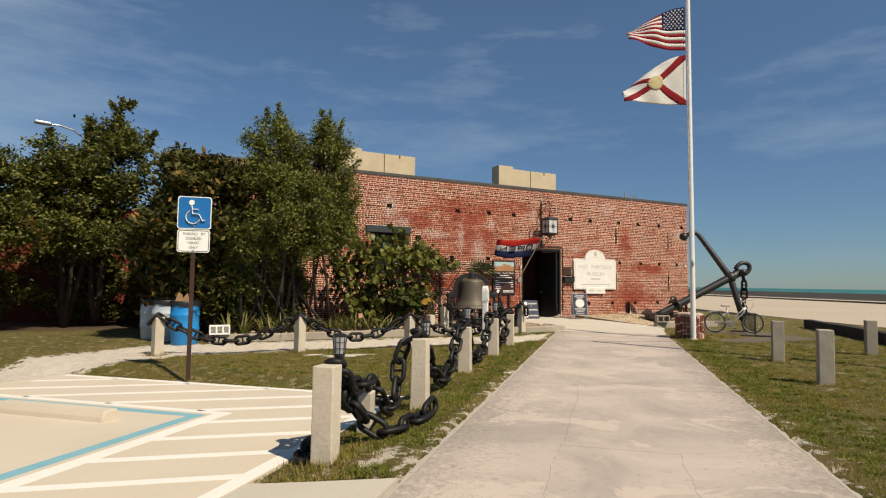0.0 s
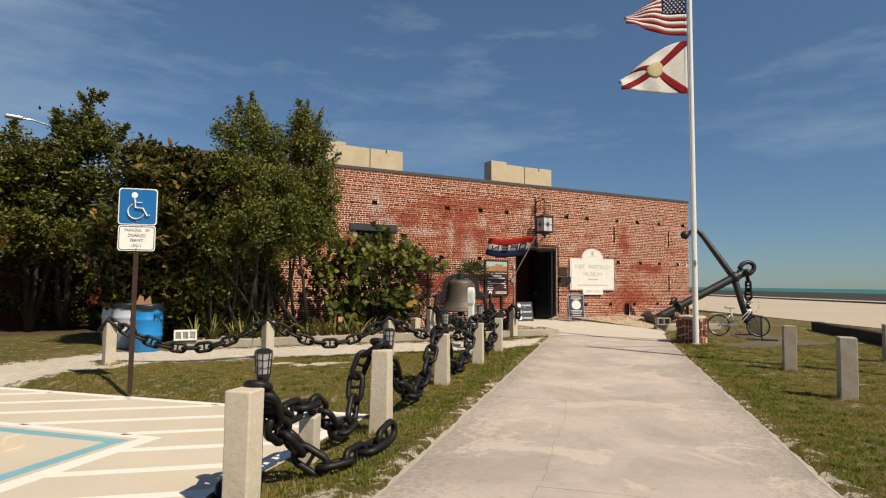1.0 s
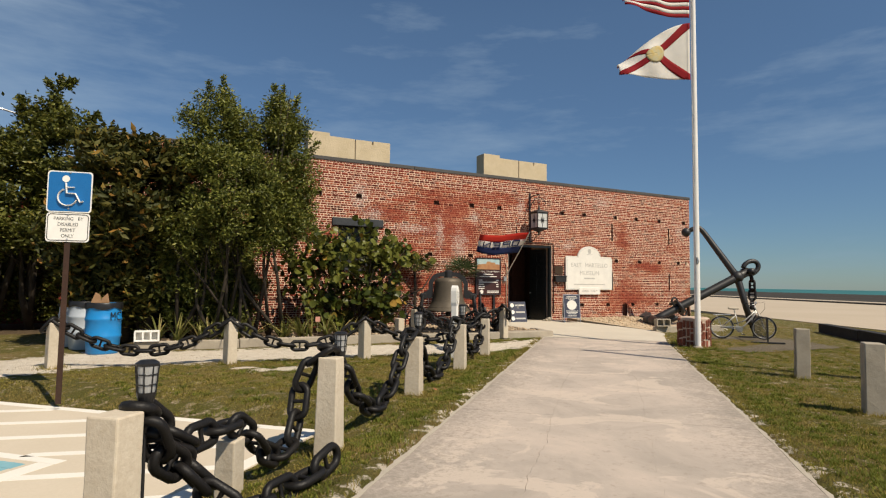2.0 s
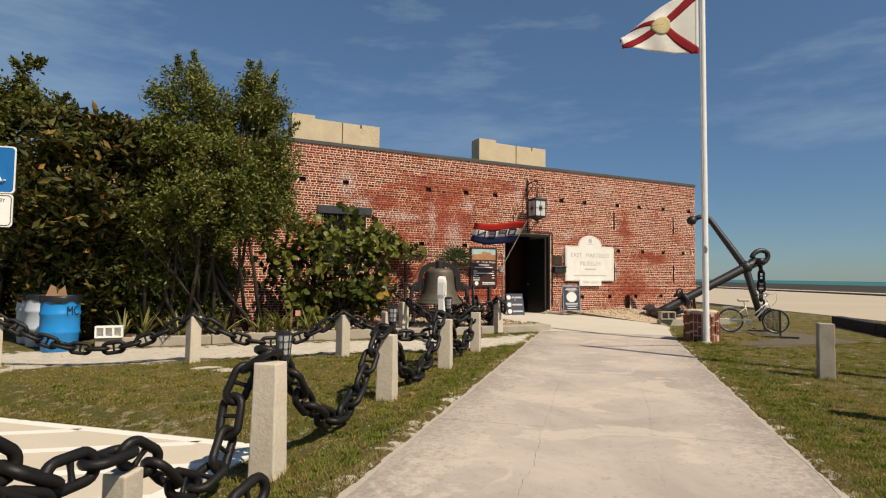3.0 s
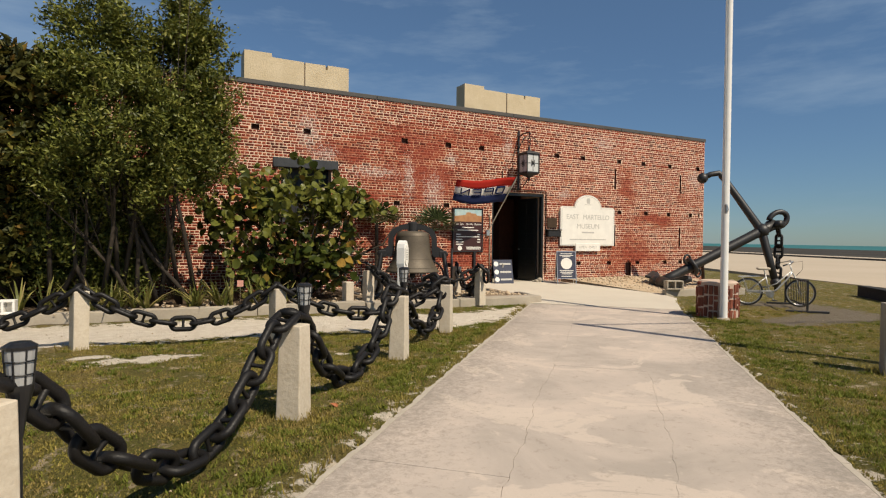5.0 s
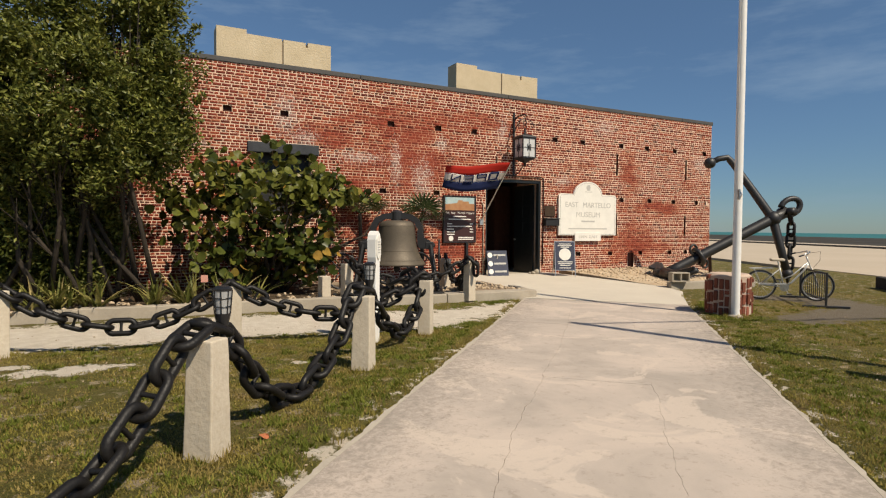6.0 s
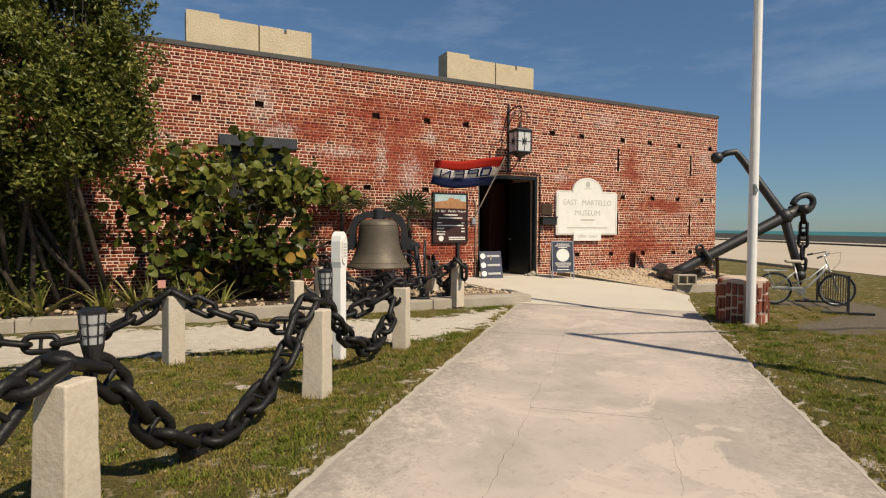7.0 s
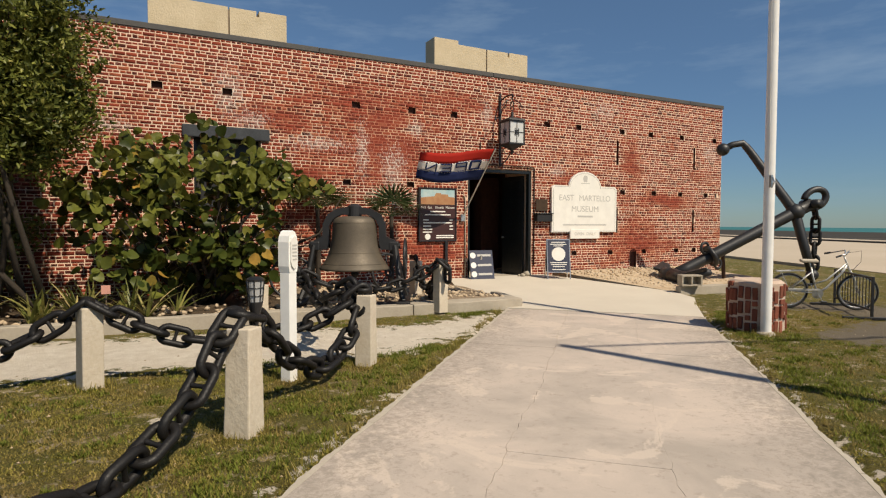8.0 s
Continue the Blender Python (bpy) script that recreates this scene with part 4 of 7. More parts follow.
part("board", plate(bmesh.new(), outline, -0.035, 0.03), M_SIGNWHITE, ms)
bm = bmesh.new()
inner = [(x * 0.955, 2.04 + (z - 2.04) * 0.955) for x, z in outline]
sweep(bm, [(x, -0.037, z) for x, z in inner + inner[:1]], 0.006, 6, False)
part("border", bm, M_GREYTXT, ms)
lettering("lettering", "EAST", 0.235, M_GREYTXT, ms, pose(-0.68, -0.037, 2.33), 1.02)
lettering("lettering", "MARTELLO", 0.235, M_GREYTXT, ms, pose(0.36, -0.037, 2.33), 1.02)
lettering("lettering", "MUSEUM", 0.235, M_GREYTXT, ms, pose(0, -0.037, 2.02), 1.1)
for w, z, h in ((0.55, 1.79, 0.05), (1.6, 1.56, 0.035), (0.30, 2.75, 0.02)):
    part("text_bar", box(bmesh.new(), (-w / 2, -0.038, z), (w / 2, -0.034, z + h)), M_GREYTXT, ms)
bm = plate(bmesh.new(), [(-0.06, 2.80), (0.06, 2.80), (0.08, 2.92), (0.05, 2.98), (-0.05, 2.98), (-0.09, 2.91)], -0.038, -0.034)
part("emblem", bm, M_GREYTXT, ms)
plq = thing("hours_plaque", pose(17.27, WY - 0.08, 0), "small ivory plaque hung below the museum sign", "sign")
part("board", box(bmesh.new(), (-0.54, -0.02, 1.18), (0.54, 0.04, 1.45), 0.006), M_SIGNWHITE, plq)
lettering("lettering", "OPEN", 0.12, M_GREYTXT, plq, pose(-0.22, -0.022, 1.315), 1.1)
lettering("lettering", "DAILY", 0.12, M_GREYTXT, plq, pose(0.22, -0.022, 1.315), 1.1)

post_ = thing("notice_poster", pose(12.56, WY - 0.04, 0), "dark maroon framed poster with a fort picture and white text", "poster")
part("board", box(bmesh.new(), (-0.50, -0.015, 1.18), (0.50, 0.035, 2.46), 0.004), M_MAROON, post_)
bm = bmesh.new()
for lo, hi in (((-0.53, 1.152), (0.53, 1.185)), ((-0.53, 2.455), (0.53, 2.49)), ((-0.53, 1.185), (-0.495, 2.455)), ((0.495, 1.185), (0.53, 2.455))):
    box(bm, (lo[0], -0.03, lo[1]), (hi[0], 0.036, hi[1]), 0.004)
part("frame", bm, M_BLACK, post_)
part("post", box(bmesh.new(), (0.20, -0.03, 0.10), (0.28, 0.03, 1.15), 0.006), M_BLACK, post_, "black metal post under the poster")
part("picture", box(bmesh.new(), (-0.47, -0.018, 2.08), (0.47, -0.0155, 2.44)), surface("picture of sky", (0.22, 0.40, 0.45), (0.50, 0.55, 0.52), (0.35, 0.45, 0.45), 5, 12, 0.5, 0, 0), post_)
part("picture", plate(bmesh.new(), [(-0.47, 2.075), (0.47, 2.075), (0.47, 2.26), (0.3, 2.27), (0.28, 2.33), (0.1, 2.33), (0.08, 2.36), (-0.05, 2.36), (-0.1, 2.28), (-0.47, 2.24)], -0.021, -0.0185), surface("picture of a fort", (0.36, 0.15, 0.06), (0.46, 0.26, 0.12), (0.2, 0.1, 0.05), 6, 16, 0.5, 0, 0), post_)
for txt, x in (("Fort", -0.40), ("East", -0.22), ("Martello", 0.05), ("Museum", 0.345)):
    lettering("lettering", txt, 0.085, M_SIGNWHITE, post_, pose(x, -0.017, 2.0), 0.86)
for k, (w, x, z) in enumerate(((0.42, 0, 1.90), (0.72, 0, 1.82), (0.15, -0.33, 1.69), (0.8, 0.0, 1.62), (0.22, -0.3, 1.54), (0.25, -0.28, 1.46), (0.24, -0.29, 1.39), (0.5, 0.2, 1.30), (0.5, 0.2, 1.25), (0.1, 0.38, 1.69), (0.1, 0.38, 1.54), (0.1, 0.38, 1.46))):
    part("text_bar", box(bmesh.new(), (x - w / 2, -0.018, z - 0.014), (x + w / 2, -0.0155, z + 0.014)), M_SIGNWHITE, post_)
part("emblem", plate(bmesh.new(), disc_pts(-0.28, 1.275, 0.075), -0.018, -0.0155), M_SIGNWHITE, post_)

pb = thing("brass_plaque", pose(15.78, WY - 0.02, 0), "tarnished brown metal plaque beside the door", "plaque")
part("plate", box(bmesh.new(), (-0.20, -0.012, 1.95), (0.20, 0.018, 2.28), 0.006), surface("tarnished bronze plaque", (0.065, 0.04, 0.024), (0.1, 0.062, 0.036), (0.03, 0.02, 0.014), 6, 40, 0.6, 0.5), pb)
bx = thing("mailbox", pose(15.8, WY - 0.08, 0), "black metal mailbox on the brick beside the door", "mailbox")
part("body", box(bmesh.new(), (-0.26, -0.07, 1.66), (0.26, 0.075, 1.86), 0.012, 2), M_IRON, bx)
part("lid", box(bmesh.new(), (-0.28, -0.095, 1.862), (0.28, 0.075, 1.90), 0.01), M_BLACK, bx)


def wall_lantern():
    L = thing("wall_lantern", pose(14.40, 18.42, 3.46), "large black iron wall lantern with white glass panes", "lantern")
    bm = bmesh.new()
    for sx in (-0.22, 0.22):
        for sy in (-0.22, 0.22):
            box(bm, (sx - 0.014, sy - 0.014, 0.14), (sx + 0.014, sy + 0.014, 0.74))
    for z in (0.14, 0.70):
        for a, b in (((-0.235, -0.235), (0.235, -0.205)), ((-0.235, 0.205), (0.235, 0.235)), ((-0.235, -0.205), (-0.205, 0.205)), ((0.205, -0.205), (0.235, 0.205))):
            box(bm, (a[0], a[1], z), (b[0], b[1], z + 0.035))
    part("cage", bm, M_IRON, L)
    bm = bmesh.new()
    lathe(bm, [(0.36, 0.735), (0.33, 0.775), (0.14, 0.83), (0.05, 0.85), (0.03, 0.98), (0.0, 1.0)], 4, pose(0, 0, 0, 0, 0, 45))
    part("roof", bm, M_IRON, L)
    bm = lathe(bmesh.new(), [(0.0, -0.12), (0.02, -0.1), (0.035, -0.05), (0.02, -0.02), (0.10, 0.05), (0.32, 0.13), (0.32, 0.14)], 4, pose(0, 0, 0, 0, 0, 45))
    part("base", bm, M_IRON, L)
    for k in range(4):
        g = part("pane", box(bmesh.new(), (-0.20, -0.212, 0.18), (0.20, -0.206, 0.695)), M_GLASSW, L, "white frosted glass pane")
        g.matrix_basis = pose(0, 0, 0, 0, 0, 90 * k)
        bm = bmesh.new()
        box(bm, (-0.008, -0.222, 0.18), (0.008, -0.213, 0.70))
        box(bm, (-0.20, -0.222, 0.43), (0.20, -0.213, 0.446))
        ring(bm, (0, -0.218, 0.438), 0.055, 0.009, (0, 1, 0), 14, 5)
        for sx, sz in ((-1, -1), (1, -1), (-1, 1), (1, 1)):
            sweep(bm, [(0, -0.218, 0.438), (sx * 0.06, -0.218, 0.438 + sz * 0.05), (sx * 0.05, -0.218, 0.438 + sz * 0.10)], 0.011, 5)
        s = part("glazing_bar", bm, M_IRON, L)
        s.matrix_basis = pose(0, 0, 0, 0, 0, 90 * k)
    bm = bmesh.new()
    back = WY - 18.42 - 0.02
    box(bm, (-0.03, back - 0.03, -0.35), (0.03, back, 1.55), 0.006)
    sweep(bm, [(0, back - 0.02, 1.35), (0, 0.3, 1.42), (0, 0.0, 1.42), (0, -0.06, 1.36)], 0.022, 7)
    sweep(bm, [(0, back - 0.02, 0.95)] + [(0, back - 0.05 - 0.28 * t, 0.95 + 0.42 * t + 0.07 * math.sin(6 * t)) for t in np.linspace(0.1, 1, 8)], 0.014, 6)
    sweep(bm, [(0, back - 0.02, -0.3)] + [(0, back - 0.05 - 0.45 * t, -0.3 + 0.25 * t * t) for t in np.linspace(0.1, 1, 7)], 0.016, 6)
    for s in (-1, 1):
        sweep(bm, [(0.03 * s, -0.02, 1.3), (0.22 * s, -0.02, 1.22), (0.3 * s, -0.02, 1.1), (0.24 * s, -0.02, 1.04), (0.19 * s, -0.02, 1.1)], 0.012, 6)
        sweep(bm, [(0.0, -0.02, -0.02), (0.2 * s, -0.02, -0.1), (0.28 * s, -0.02, 0.0), (0.22 * s, -0.02, 0.05)], 0.012, 6)
    ring(bm, (0, 0, 1.17), 0.07, 0.014, (1, 0, 0), 14, 6)
    ring(bm, (0, 0, 1.06), 0.05, 0.012, (0, 1, 0), 12, 6)
    sweep(bm, [(0, 0, 1.24), (0, 0, 1.40)], 0.012, 6)
    part("bracket", bm, M_IRON, L)


wall_lantern()


def cloth(name, fn, nu, nv, material, parent, pick=None, label=""):
    """A cloth sheet over (s, t) in 0..1; pick(s, t) chooses the faces."""
    bm = bmesh.new()
    g = [[bm.verts.new(fn(i / nu, j / nv)) for j in range(nv + 1)] for i in range(nu + 1)]
    for i in range(nu):
        for j in range(nv):
            if pick is None or pick((i + 0.5) / nu, (j + 0.5) / nv):
                bm.faces.new((g[i][j], g[i + 1][j], g[i + 1][j + 1], g[i][j + 1]))
    loose = [v for v in bm.verts if not v.link_faces]
    bmesh.ops.delete(bm, geom=loose, context="VERTS")
    bmesh.ops.solidify(bm, geom=list(bm.faces), thickness=0.004)
    return part(name, bm, material, parent, label, True)


# the open flag on its slanted pole
of = thing("open_flag", pose(0, 0, 0), "red, white and navy flag on a slanted pole by the door", "flag")
tipv, botv = Vector((13.40, 17.62, 3.36)), Vector((13.27, 18.99, 1.75))
part("flagpole", sweep(bmesh.new(), [botv, tipv], 0.017, 8), M_ALU, of)
part("bracket", box(bmesh.new(), (13.21, 18.93, 1.66), (13.33, 19.005, 1.84), 0.01), M_ALU, of)


def open_cloth(s, t):
    hoist = tipv.lerp(botv, 0.02 + 0.42 * (1 - t))
    away = Vector((-1.0, 0.30, -0.06)).normalized()
    return hoist + away * (1.80 * s) + Vector((0.02, -1, 0.1)) * (0.07 * math.sin(s * 7.5 + t * 1.1) * s) + Vector((0, 0, -0.02 * s * s + 0.03 * math.sin(s * 6 + 1) - 0.10 * math.sin(math.pi * s) * (1 - t))) + Vector((0, -0.42, 0.10)) * ((1 - t) * min(1.0, 2.2 * s))


cloth("cloth", open_cloth, 28, 8, M_RED, of, lambda s, t: t > 0.66, "red band")
cloth("cloth", open_cloth, 28, 12, M_CLOTHW, of, lambda s, t: 0.33 < t < 0.66, "white band")
cloth("cloth", open_cloth, 28, 8, M_CLOTHB, of, lambda s, t: t < 0.33, "navy band")
letters = {"O": [(0, 0), (0, 1), (1, 1), (1, 0), (0, 0)], "P": [(0, 0), (0, 1), (1, 1), (1, 0.5), (0, 0.5)], "E": [(1, 0), (0, 0), (0, 1), (1, 1)], "N": [(0, 0), (0, 1), (1, 0), (1, 1)]}
for k, chx in enumerate("OPEN"):
    bm = bmesh.new()
    runs = [letters[chx]] + ([[(0, 0.5), (0.8, 0.5)]] if chx == "E" else [])
    for run in runs:
        pts = []
        for (xa, za), (xb, zb) in zip(run, run[1:]):
            pts += [(xa + (xb - xa) * q, za + (zb - za) * q) for q in np.linspace(0, 1, 5)[:-1]]
        pts.append(run[-1])
        sweep(bm, [open_cloth(0.13 + 0.205 * k + 0.145 * px, 0.375 + 0.25 * pz) + Vector((0, -0.016, 0)) for px, pz in pts], 0.030, 6, True, 0.5)
    part("letter", bm, M_CLOTHB, of)


def a_board(x, y, z, rz, face_label, kind):
    A = thing("sandwich_board", pose(x, y, z, 0, 0, rz) @ Matrix.Scale(0.86 if kind else 0.9, 4), face_label, "sandwich board", "boards by the door")
    if kind:
        for s in (1, -1):
            lean = pose(0, 0, 0, -9 * s)
            for sx in (-0.36, 0.33):
                q = part("leg", box(bmesh.new(), (sx, -0.016, 0), (sx + 0.03, 0.016, 1.22), 0.004), M_ALU, A)
                q.matrix_basis = pose(0, -0.19 * s, 0) @ lean
            q = part("panel", box(bmesh.new(), (-0.33, -0.012, 0.22), (0.33, 0.012, 1.19), 0.003), M_NAVY, A)
            q.matrix_basis = pose(0, -0.19 * s, 0) @ lean
            for lo, hi in (((-0.36, -0.016, 1.19), (0.36, 0.016, 1.22)), ((-0.33, -0.014, 0.20), (0.33, 0.014, 0.22))):
                q = part("rail", box(bmesh.new(), lo, hi), M_ALU, A)
                q.matrix_basis = pose(0, -0.19 * s, 0) @ lean
        lean = pose(0, -0.19, 0, -9)
        q = part("emblem", plate(bmesh.new(), disc_pts(0, 0.76, 0.21), -0.016, -0.0125), M_SIGNWHITE, A, "round white patch")
        q.matrix_basis = lean
        bars = ((0.42, 1.12), (0.5, 1.06), (0.3, 1.01), (0.52, 0.50), (0.48, 0.44), (0.36, 0.38), (0.4, 0.29))
        for w, zz in bars:
            q = part("text_bar", box(bmesh.new(), (-w / 2, -0.016, zz - 0.012), (w / 2, -0.0125, zz + 0.012)), M_SIGNWHITE, A)
            q.matrix_basis = lean
    else:
        lean = pose(0, 0, 0, -14)
        q = part("panel", box(bmesh.new(), (-0.36, -0.012, 0.0), (0.36, 0.012, 0.86), 0.003), M_NAVY, A)
        q.matrix_basis = lean
        q = part("prop", box(bmesh.new(), (-0.02, 0.05, 0.0), (0.02, 0.08, 0.7)), M_ALU, A)
        q.matrix_basis = pose(0, 0.17, 0, 9)
        for zz in (0.17, 0.43, 0.71):
            q = part("emblem", plate(bmesh.new(), disc_pts(-0.25, zz, 0.085), -0.016, -0.0125), M_SIGNWHITE, A)
            q.matrix_basis = lean
            q = part("text_bar", box(bmesh.new(), (-0.12, -0.016, zz - 0.03), (0.30, -0.0125, zz + 0.03)), M_GREYTXT, A)
            q.matrix_basis = lean


a_board(15.66, 18.12, 0.165, -24, "navy folding sandwich board with a white disc, by the door", True)
a_board(13.68, 18.62, 0.165, -8, "navy notice board leaning beside the doorway", False)
# stones that hold the door
for x, y, r in ((15.0, 18.75, 0.07), (15.17, 18.8, 0.11), (14.93, 18.82, 0.05)):
    bm = bmesh.new()
    bmesh.ops.create_icosphere(bm, subdivisions=2, radius=r)
    for v in bm.verts:
        v.co *= 1 + 0.2 * noise.noise(v.co * 14)
        v.co.z *= 0.75
    s = tagged(part("door_stone", bm, M_GREYPOST, None, "", True), "grey rough stone on the floor by the doorway", "stone", "stones by the door")
    s.location = (x, y, 0.19 + r * 0.6)

# ---- the chain fence ----


def stone_post(xy, h, w, material, lean=(0, 0), rz=0.0, label="square cream concrete fence post", group="posts of the chain fence", z=0.0, top=None):
    bm = box(bmesh.new(), (-w / 2, -w / 2, -0.15), (w / 2, w / 2, h), 0.012, 2)
    bmesh.ops.subdivide_edges(bm, edges=[e for e in bm.edges if abs(e.verts[0].co.z - e.verts[1].co.z) > 0.3], cuts=5, use_grid_fill=True)
    for v in bm.verts:
        q = v.co * 9 + Vector((xy[0], xy[1], 0))
        slim = 1 + ((top or w) / w - 1) * max(0.0, v.co.z) / h
        v.co.x, v.co.y = v.co.x * slim, v.co.y * slim
        v.co.x += 0.005 * noise.noise(q)
        v.co.y += 0.005 * noise.noise(q + Vector((5, 9, 2)))
        if v.co.z > h - 0.02:
            v.co.z += 0.007 * noise.noise(q * 2)
    ob = tagged(part("fence_post", bm, material), label, "post", group)
    ob.matrix_basis = pose(xy[0], xy[1], z, lean[0], lean[1], rz)
    return ob


LEFT = [uv(4.79, -2.53), uv(7.22, -2.40), uv(9.80, -2.41), uv(12.33, -2.38), uv(14.57, -2.38)]
LEFT_H = [0.79, 0.83, 0.80, 0.81, 0.79]
LEFT_W = [(0.205, 0.21), (0.225, 0.19), (0.225, 0.193), (0.215, 0.185), (0.195, 0.175)]
BACKROW = [Vector((0.20, 13.5, 0)), Vector((3.06, 12.93, 0)), Vector((5.60, 12.56, 0))]
for p, h, (w0, w1) in zip(LEFT, LEFT_H, LEFT_W):
    stone_post(p.xy, h - drop(p), w0, M_POST, (0.3, 0.6), math.degrees(ANG) + 3, z=drop(p), top=w1)
for p, h in zip(BACKROW, (0.80, 0.79, 0.78)):
    stone_post(p.xy, h, 0.19, M_POST, (-0.5, 0.8), 22)
stone_post(uv(6.09, -2.69).xy, 0.45, 0.165, M_POST, (2, -3), 52, "broken short concrete post leaning beside the chain", z=drop(uv(6.09, -2.69)))
for x, y, h in ((10.68, 15.12, 0.70), (8.15, 15.62, 0.66), (10.95, 16.75, 0.66), (7.72, 15.7, 0.42)):
    stone_post((x, y), h, 0.19, M_POST, (0, 0.5), 12, "cream concrete post standing in the planting bed", "posts of the chain fence", 0.18)
for x, y, h in ((11.69, 7.38, 0.84), (9.61, 5.29, 0.88), (14.78, 7.14, 0.80)):
    stone_post((x, y), h, 0.215, M_GREYPOST, (0.5, 0.6), 40, "grey square concrete post standing in the lawn", "posts in the lawn")

# one stud link, shared by every chain
bm = bmesh.new()
R, HALF, T = 0.080, 0.074, 0.0325
core = []
for k in range(20):
    t = 2 * math.pi * (k + 0.5) / 20
    core.append(Vector((math.copysign(HALF, math.cos(t)) + R * math.cos(t), R * math.sin(t), 0)))
rows = []
for k, c in enumerate(core):
    tang = (core[(k + 1) % 20] - core[k - 1]).normalized()
    out = Vector((tang.y, -tang.x, 0))
    rows.append([bm.verts.new(c + out * T * math.cos(b) + Vector((0, 0, T * math.sin(b)))) for b in [2 * math.pi * j / 8 for j in range(8)]])
for k in range(20):
    a, b = rows[k], rows[(k + 1) % 20]
    for j in range(8):
        bm.faces.new((a[j], b[j], b[(j + 1) % 8], a[(j + 1) % 8]))
sweep(bm, [(0, -R, 0), (0, -R * 0.5, 0), (0, 0, 0), (0, R * 0.5, 0), (0, R, 0)], [0.026, 0.019, 0.016, 0.019, 0.026], 8)
LINK = bpy.data.meshes.new("link")
bmesh.ops.recalc_face_normals(bm, faces=bm.faces)
bm.to_mesh(LINK)
bm.free()
LINK.materials.append(M_CHAIN)
for p in LINK.polygons:
    p.use_smooth = True
PITCH = 2 * (HALF + R - T) + 0.008


def resample(pts, step):
    pts = [Vector(p) for p in pts]
    cum = [0.0]
    for a, b in zip(pts, pts[1:]):
        cum.append(cum[-1] + (b - a).length)
    out, n = [], max(1, round(cum[-1] / step))
    for k in range(n + 1):
        s = cum[-1] * k / n
        i = max(j for j in range(len(cum)) if cum[j] <= s + 1e-9)
        i = min(i, len(pts) - 2)
        out.append(pts[i].lerp(pts[i + 1], (s - cum[i]) / max(cum[i + 1] - cum[i], 1e-9)))
    return out


def chain(pts, label, seed=0, scale=1.0):
    rnd = random.Random(seed)
    c = thing("chain", pose(0, 0, 0), label, "chain", "heavy chains of the fence")
    ps = resample(pts, PITCH * scale)
    for k, (a, b) in enumerate(zip(ps, ps[1:])):
        t = (b - a).normalized()
        side = t.cross(Vector((0, 0, 1)))
        side = side.normalized() if side.length > 0.1 else Vector((1, 0, 0))
        up = side.cross(t)
        roll = (k % 2) * math.pi / 2 + rnd.uniform(-0.25, 0.25)
        y = side * math.cos(roll) + up * math.sin(roll)
        z = t.cross(y)
        m = Matrix(((t.x, y.x, z.x), (t.y, y.y, z.y), (t.z, y.z, z.z))).to_4x4()
        m.translation = (a + b) / 2
        shared("link", LINK, c, m @ Matrix.Scale(scale * rnd.uniform(0.97, 1.04), 4))
    return c


def hang(a, b, low, n=26, power=2.0):
    """A hanging line from a to b whose lowest point lies at the height low."""
    pts = []
    for k in range(n + 1):
        s = k / n
        p = a.lerp(b, s)
        sag = (a.z + b.z) / 2 - low
        shape = 1 - abs(2 * s - 1) ** power
        pts.append(Vector((p.x, p.y, p.z - sag * shape)))
    return pts


def over(p, h, dz=0.055):
    return Vector((p.x, p.y, h + dz))


tops = [over(p, h) for p, h in zip(LEFT, LEFT_H)]


def line(v, pts):
    """A chain's course beside the fence line: (along, up) pairs at the offset v."""
    return [uv(u, v, z) for u, z in pts]


# each span lies over the posts' tops and sags nearly to the grass
chain(line(-2.46, [(7.24, 0.92), (7.36, 0.90), (7.50, 0.80), (7.65, 0.65), (7.82, 0.43), (8.08, 0.23), (8.43, 0.08), (8.70, 0.08), (8.92, 0.17), (9.19, 0.36), (9.37, 0.56), (9.55, 0.76), (9.70, 0.87), (9.82, 0.89)]), "heavy black stud-link chain hung between concrete posts", 11)
chain(line(-2.47, [(9.82, 0.89), (9.97, 0.86), (10.12, 0.74), (10.26, 0.58), (10.40, 0.37), (10.65, 0.16), (10.91, 0.08), (11.18, 0.08), (11.48, 0.18), (11.84, 0.36), (12.02, 0.53), (12.14, 0.69), (12.24, 0.83), (12.36, 0.90)]), "heavy black stud-link chain hung between concrete posts", 12)
chain(line(-2.45, [(12.36, 0.90), (12.50, 0.89), (12.68, 0.80), (12.82, 0.64), (12.95, 0.50), (13.31, 0.28), (13.66, 0.17), (14.05, 0.25), (14.40, 0.45), (14.55, 0.66), (14.60, 0.84)]), "heavy black stud-link chain hung between concrete posts", 13)
# the first span drops to the broken post, passes over it and climbs to the next
chain([uv(4.93, -2.50, 0.80)] + line(-2.64, [(5.10, 0.74), (5.28, 0.60), (5.46, 0.46), (5.66, 0.40), (5.84, 0.45), (6.02, 0.46), (6.18, 0.39), (6.33, 0.24), (6.48, 0.08), (6.70, 0.0), (6.94, 0.08)]) + [uv(7.08, -2.67, 0.28), uv(7.17, -2.69, 0.54), uv(7.23, -2.62, 0.76), uv(7.26, -2.52, 0.89), uv(7.27, -2.42, 0.90)], "heavy black stud-link chain sagging onto the grass", 21)
